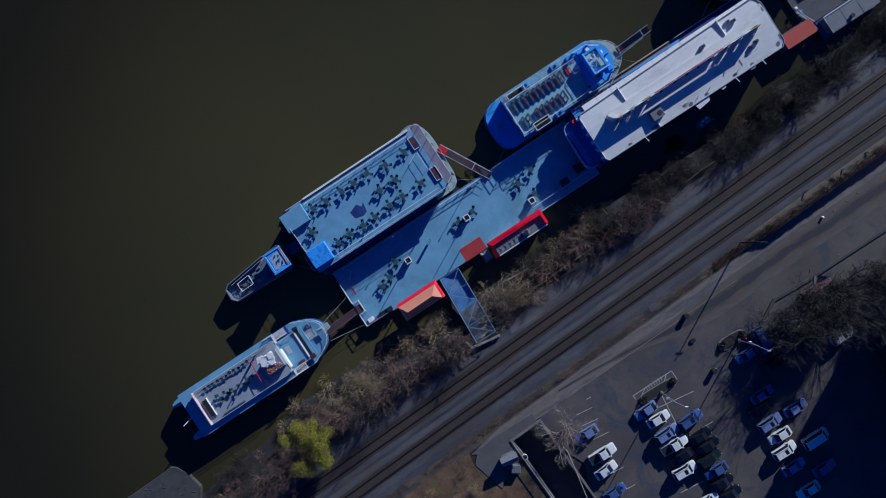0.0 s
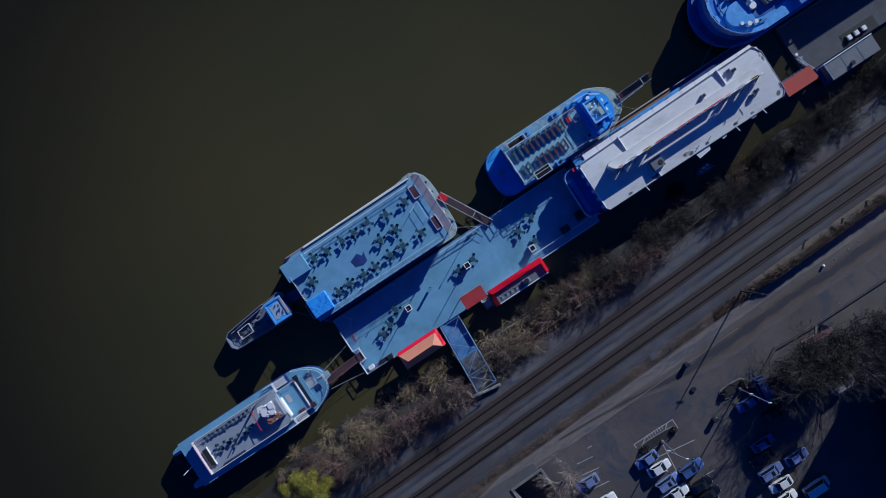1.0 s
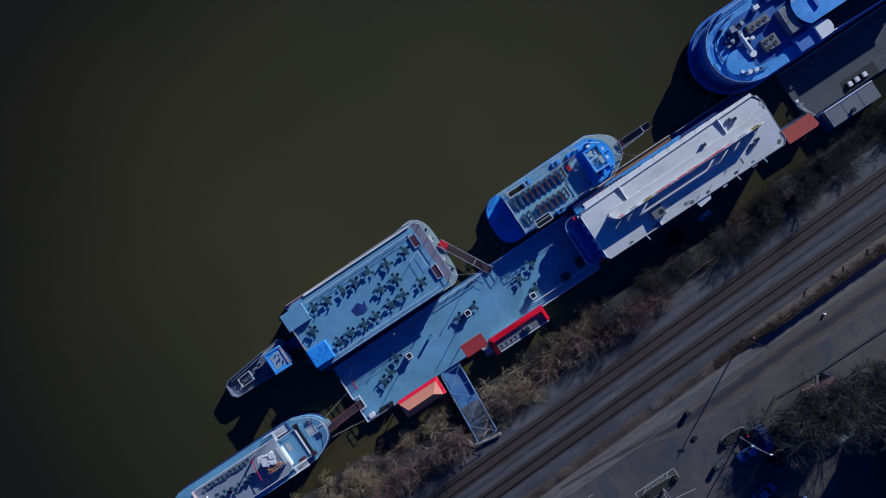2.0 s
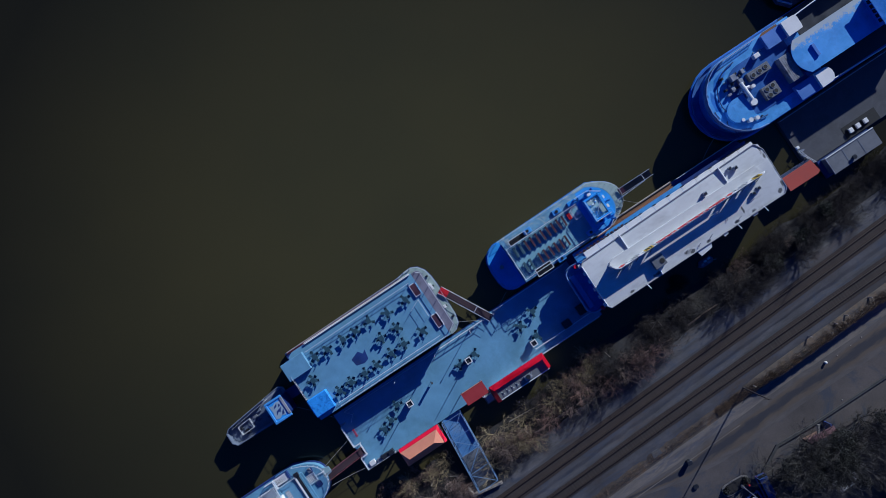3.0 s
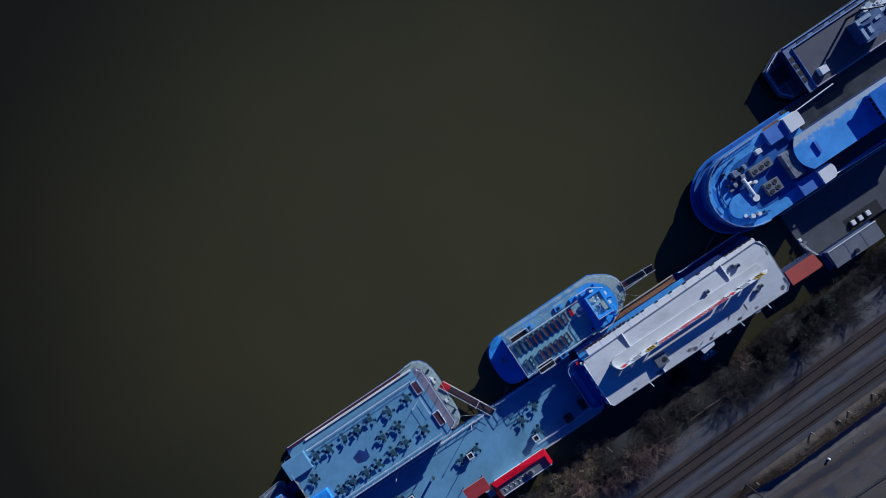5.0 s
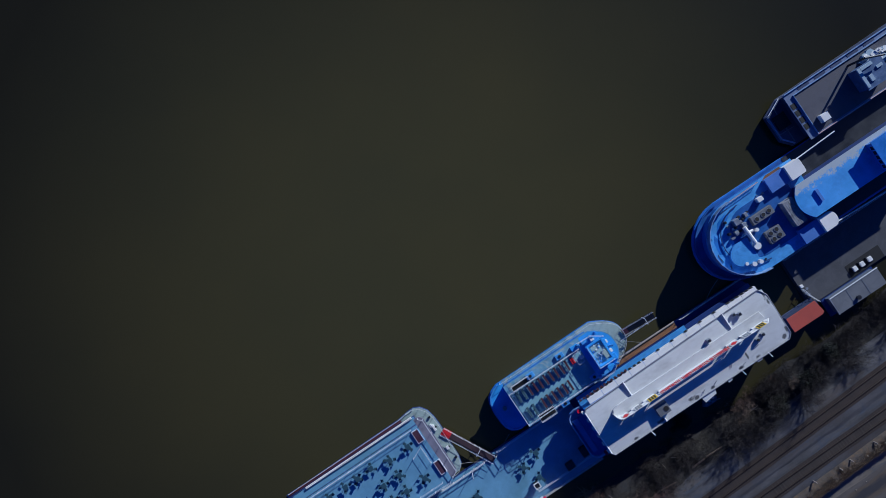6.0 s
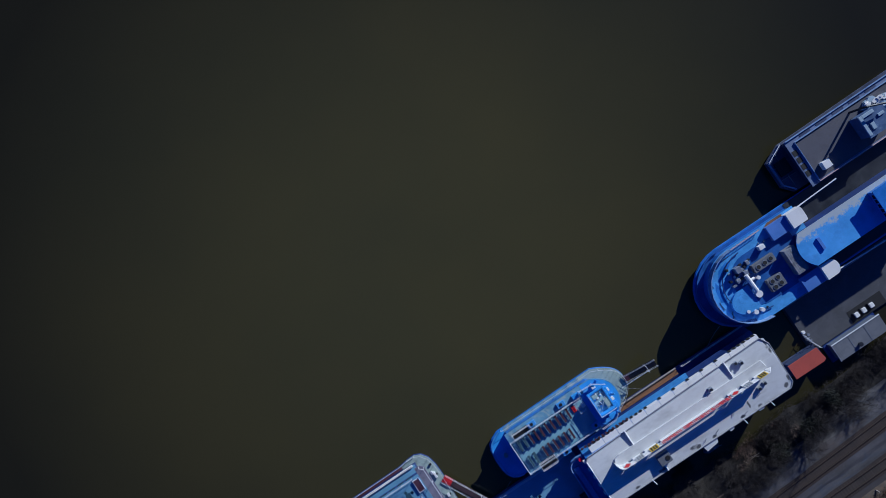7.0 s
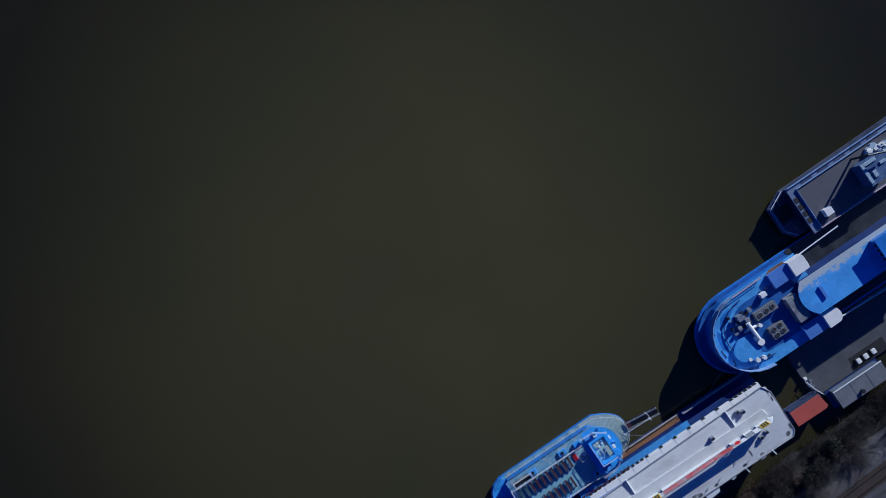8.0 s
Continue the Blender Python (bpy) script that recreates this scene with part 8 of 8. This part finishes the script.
leafy_tree(-22.6, -32.0, 5.4, ((-1.7, 2.0, 4.3, 1.3), (0.2, 1.2, 4.9, 1.5), (2.0, -0.2, 4.4, 1.4), (-0.9, -0.8, 3.9, 1.3), (3.0, 1.2, 3.6, 1.1), (-2.6, 0.4, 3.2, 0.9), (0.7, 2.7, 4.0, 0.9), (1.6, -2.0, 3.4, 0.9)), 7, "yellow-green leafing tree on the bank")
leafy_tree(-21.0, -35.0, 4.4, ((0.5, 0.9, 3.4, 1.5), (1.3, -0.6, 3.0, 1.3), (-0.9, 0.5, 2.8, 1.0)), 8, "yellow-green leafing sapling on the bank")
leafy_tree(-23.8, -37.0, 4.0, ((0.0, 0.3, 3.0, 1.4), (1.4, -0.2, 2.6, 1.2), (-1.3, 0.1, 2.4, 1.0)), 9, "yellow-green leafing sapling on the bank")
leafy_tree(-27.6, -33.6, 2.6, ((0.0, 0.6, 2.0, 0.9), (0.4, -0.6, 1.6, 0.7)), 10, "yellow-green leafing sapling on the bank")


def verge_height(p, q):
    """The berm between railway and road: low beside the lot, as high as a man beyond the utility pole."""
    rise = 0.05 + 1.42 * min(1.0, max(0.0, (p - 41) / 8)) + 0.12 * noise.noise(Vector((p * 0.4, 0, 9)))
    across = min(1.0, max(0.0, (-28.2 - q) / 1.5)) * (1.0 if q > -30.15 else 0.0)
    return 4.5 + rise * across + 0.06 * noise.noise(Vector((p * 1.3, q * 1.3, 2)))


def grass(name, n, place, height, material, label, seed):
    """Many leaning blades in one mesh."""
    g = random.Random(seed)
    verts, faces = [], []
    for k in range(n):
        x, y = place(g)
        z = ground_at(x, y) + 0.02
        if place is verge:
            z = verge_height(*turned(-LINE, x, y))
        h = height * g.uniform(0.5, 1.2)
        a = g.uniform(0, math.tau)
        w = g.uniform(0.012, 0.03)
        lean = Vector((g.gauss(0, 0.5), g.gauss(0, 0.5), 1)) * h
        s = Vector((math.cos(a), math.sin(a), 0)) * w
        b = Vector((x, y, z))
        i = len(verts)
        verts += [tuple(b - s), tuple(b + s), tuple(b + lean)]
        faces.append((i, i + 1, i + 2))
    me = bpy.data.meshes.new(name)
    me.from_pydata(verts, [], faces)
    me.materials.append(material)
    tagged(new(name, me), label, "grass", "", "stuff")


tufts = random.Random(17)
TUFTS = [(tufts.uniform(-40, 95), tufts.gauss(-29.65, 0.35), tufts.uniform(0.12, 0.45)) for k in range(420)]


def verge(g):
    while True:
        p, q = g.uniform(-40, 95), g.gauss(-29.6, 0.4)
        if g.random() < 0.5:
            c = g.choice(TUFTS)
            p, q = g.gauss(c[0], c[2]), g.gauss(c[1], c[2])
        if p < 36 and g.random() < 0.84:
            continue
        if -30.25 < q < -28.2 and noise.noise(Vector((p * 0.25, q * 0.5, 2))) > -0.42:
            return turned(LINE, p, q)


def banks(g):
    p, q = g.uniform(-62, 95), g.uniform(-17.8, -12.0)
    return turned(LINE, p, q)


def yard(g):
    p, q = g.uniform(-42, -12), g.uniform(-50, -31)
    return turned(LINE, p, q)


grass("dry_grass", 42000, verge, 0.24, DRYGRASS, "tan dry grass along the railway verge", 1)
grass("bank_grass", 40000, banks, 0.5, mat("olive_brown_grass", (0.044, 0.037, 0.027), 0.9, vary=0.4, scale=0.2), "olive-brown rough grass on the bank", 2)
grass("yard_grass", 30000, yard, 0.18, mat("rusty_grass", (0.17, 0.10, 0.05), 0.9, vary=0.4, scale=0.25), "rusty dry grass in the yard", 3)
# weathered timbers of an old bulkhead along the bank
p_ = 4.0
while p_ < 46:
    long_ = rng.uniform(2.2, 4.6)
    if rng.random() < 0.75:
        (x0, y0), (x1, y1) = turned(LINE, p_, -14.9 + rng.uniform(-0.25, 0.25)), turned(LINE, p_ + long_, -14.9 + rng.uniform(-0.25, 0.25))
        t = thing("bulkhead_timber", "weathered grey-brown timber half buried in the bank", "timber", x0, y0, 0, 0, "bulkhead timbers")
        part("timber", tube(fresh(), (x0, y0, ground_at(x0, y0) + 0.3), (x1, y1, ground_at(x1, y1) + 0.3), 0.17, 6, 0.13), TWIG, t)
    p_ += long_ + rng.uniform(0.1, 1.2)
# pale fallen branches among the shrubs
for k in range(26):
    p_, q_, a_ = rng.uniform(-45, 60), rng.uniform(-15.4, -11.2), rng.uniform(0, 3.1)
    x0, y0 = turned(LINE, p_, q_)
    if not clear_of_boats(x0, y0) or ground_at(x0, y0) < 0.2:
        continue
    long_ = rng.uniform(0.7, 2.2)
    t = thing("fallen_branch", "pale fallen branch caught in the bank shrubs", "branch", x0, y0, 0, 0, "fallen branches")
    base, tip = Vector((x0, y0, ground_at(x0, y0) + 0.4)), Vector((x0 + long_ * math.cos(a_), y0 + long_ * math.sin(a_), ground_at(x0, y0) + 1.2))
    part("limb", tube(fresh(), base, tip, 0.06, 5, 0.03), PALEBARK, t)
    part("twig", tube(fresh(), base.lerp(tip, 0.5), base.lerp(tip, 0.8) + Vector((0.3, -0.2, 0.3)), 0.03, 4, 0.015), PALEBARK, t)
# driftwood on the bank
for k, (x0, y0, x1, y1) in enumerate(((11.4, -5.6, 16.2, -2.8), (12.0, -8.2, 14.6, -5.8), (15.8, -3.8, 20.2, -1.0), (-2.4, -16.6, -1.9, -14.6), (13.2, -2.4, 13.6, -1.0))):
    t = thing("driftwood_log", "pale driftwood log lying on the bank", "log", x0, y0, 0, 0)
    za, zb = ground_at(x0, y0) + 0.15, ground_at(x1, y1) + 0.15
    part("log", tube(fresh(), (x0, y0, za), (x1, y1, zb), 0.14, 7, 0.07), PALEBARK, t)
    part("stub", tube(fresh(), ((x0 + x1) / 2, (y0 + y1) / 2, (za + zb) / 2), ((x0 + x1) / 2 + 0.6, (y0 + y1) / 2 + 0.5, (za + zb) / 2 + 0.35), 0.06, 5, 0.03), PALEBARK, t)

# dense evergreens that shade the lot's edge
rng = random.Random(99)
for k, (x, y, h) in enumerate(((59.4, -12.4, 6), (62.5, -10.8, 6), (65.0, -10.4, 8), (66.0, -8.6, 5), (77.5, -6.6, 6), (76.5, -22.0, 9), (77.0, -17.5, 9), (78.0, -13.0, 9), (76.0, -3.0, 5))):
    clumps = [(rng.gauss(0, 1.4), rng.gauss(0, 1.4), h * rng.uniform(0.4, 1.0), rng.uniform(0.8, 1.6)) for i in range(9)]
    leafy_tree(x, y, h, clumps, 200 + k, "dark olive evergreen tree beside the parking lot", EVERGREEN)
for k, (x, y, h) in enumerate(((56.3, 21.9, 2.6), (62.5, 26.6, 2.8), (41.3, 18.4, 2.2), (66.5, 31.0, 2.4))):
    clumps = [(rng.gauss(0, 1.0), rng.gauss(0, 0.8), h * rng.uniform(0.3, 0.9), rng.uniform(0.7, 1.2)) for i in range(7)]
    leafy_tree(x, y, h, clumps, 240 + k, "low spreading near-black cedar on the bank", CEDAR)
# earth berm of the verge, steep towards the road
bm = fresh()
rows_ = []
for k in range(110):
    p = -5 + 1.1 * k
    rows_.append([bm.verts.new((*turned(LINE, p, q), verge_height(p, q) - (0.6 if q in (-28.0, -30.25) else 0.0))) for q in (-28.0, -28.4, -28.9, -29.3, -29.7, -30.1, -30.25)])
for a, b in zip(rows_, rows_[1:]):
    for i in range(6):
        bm.faces.new((a[i], a[i + 1], b[i + 1], b[i]))
sheet("verge_berm", bm, VERGE, "earth berm of dry brown turf along the railway", "verge")
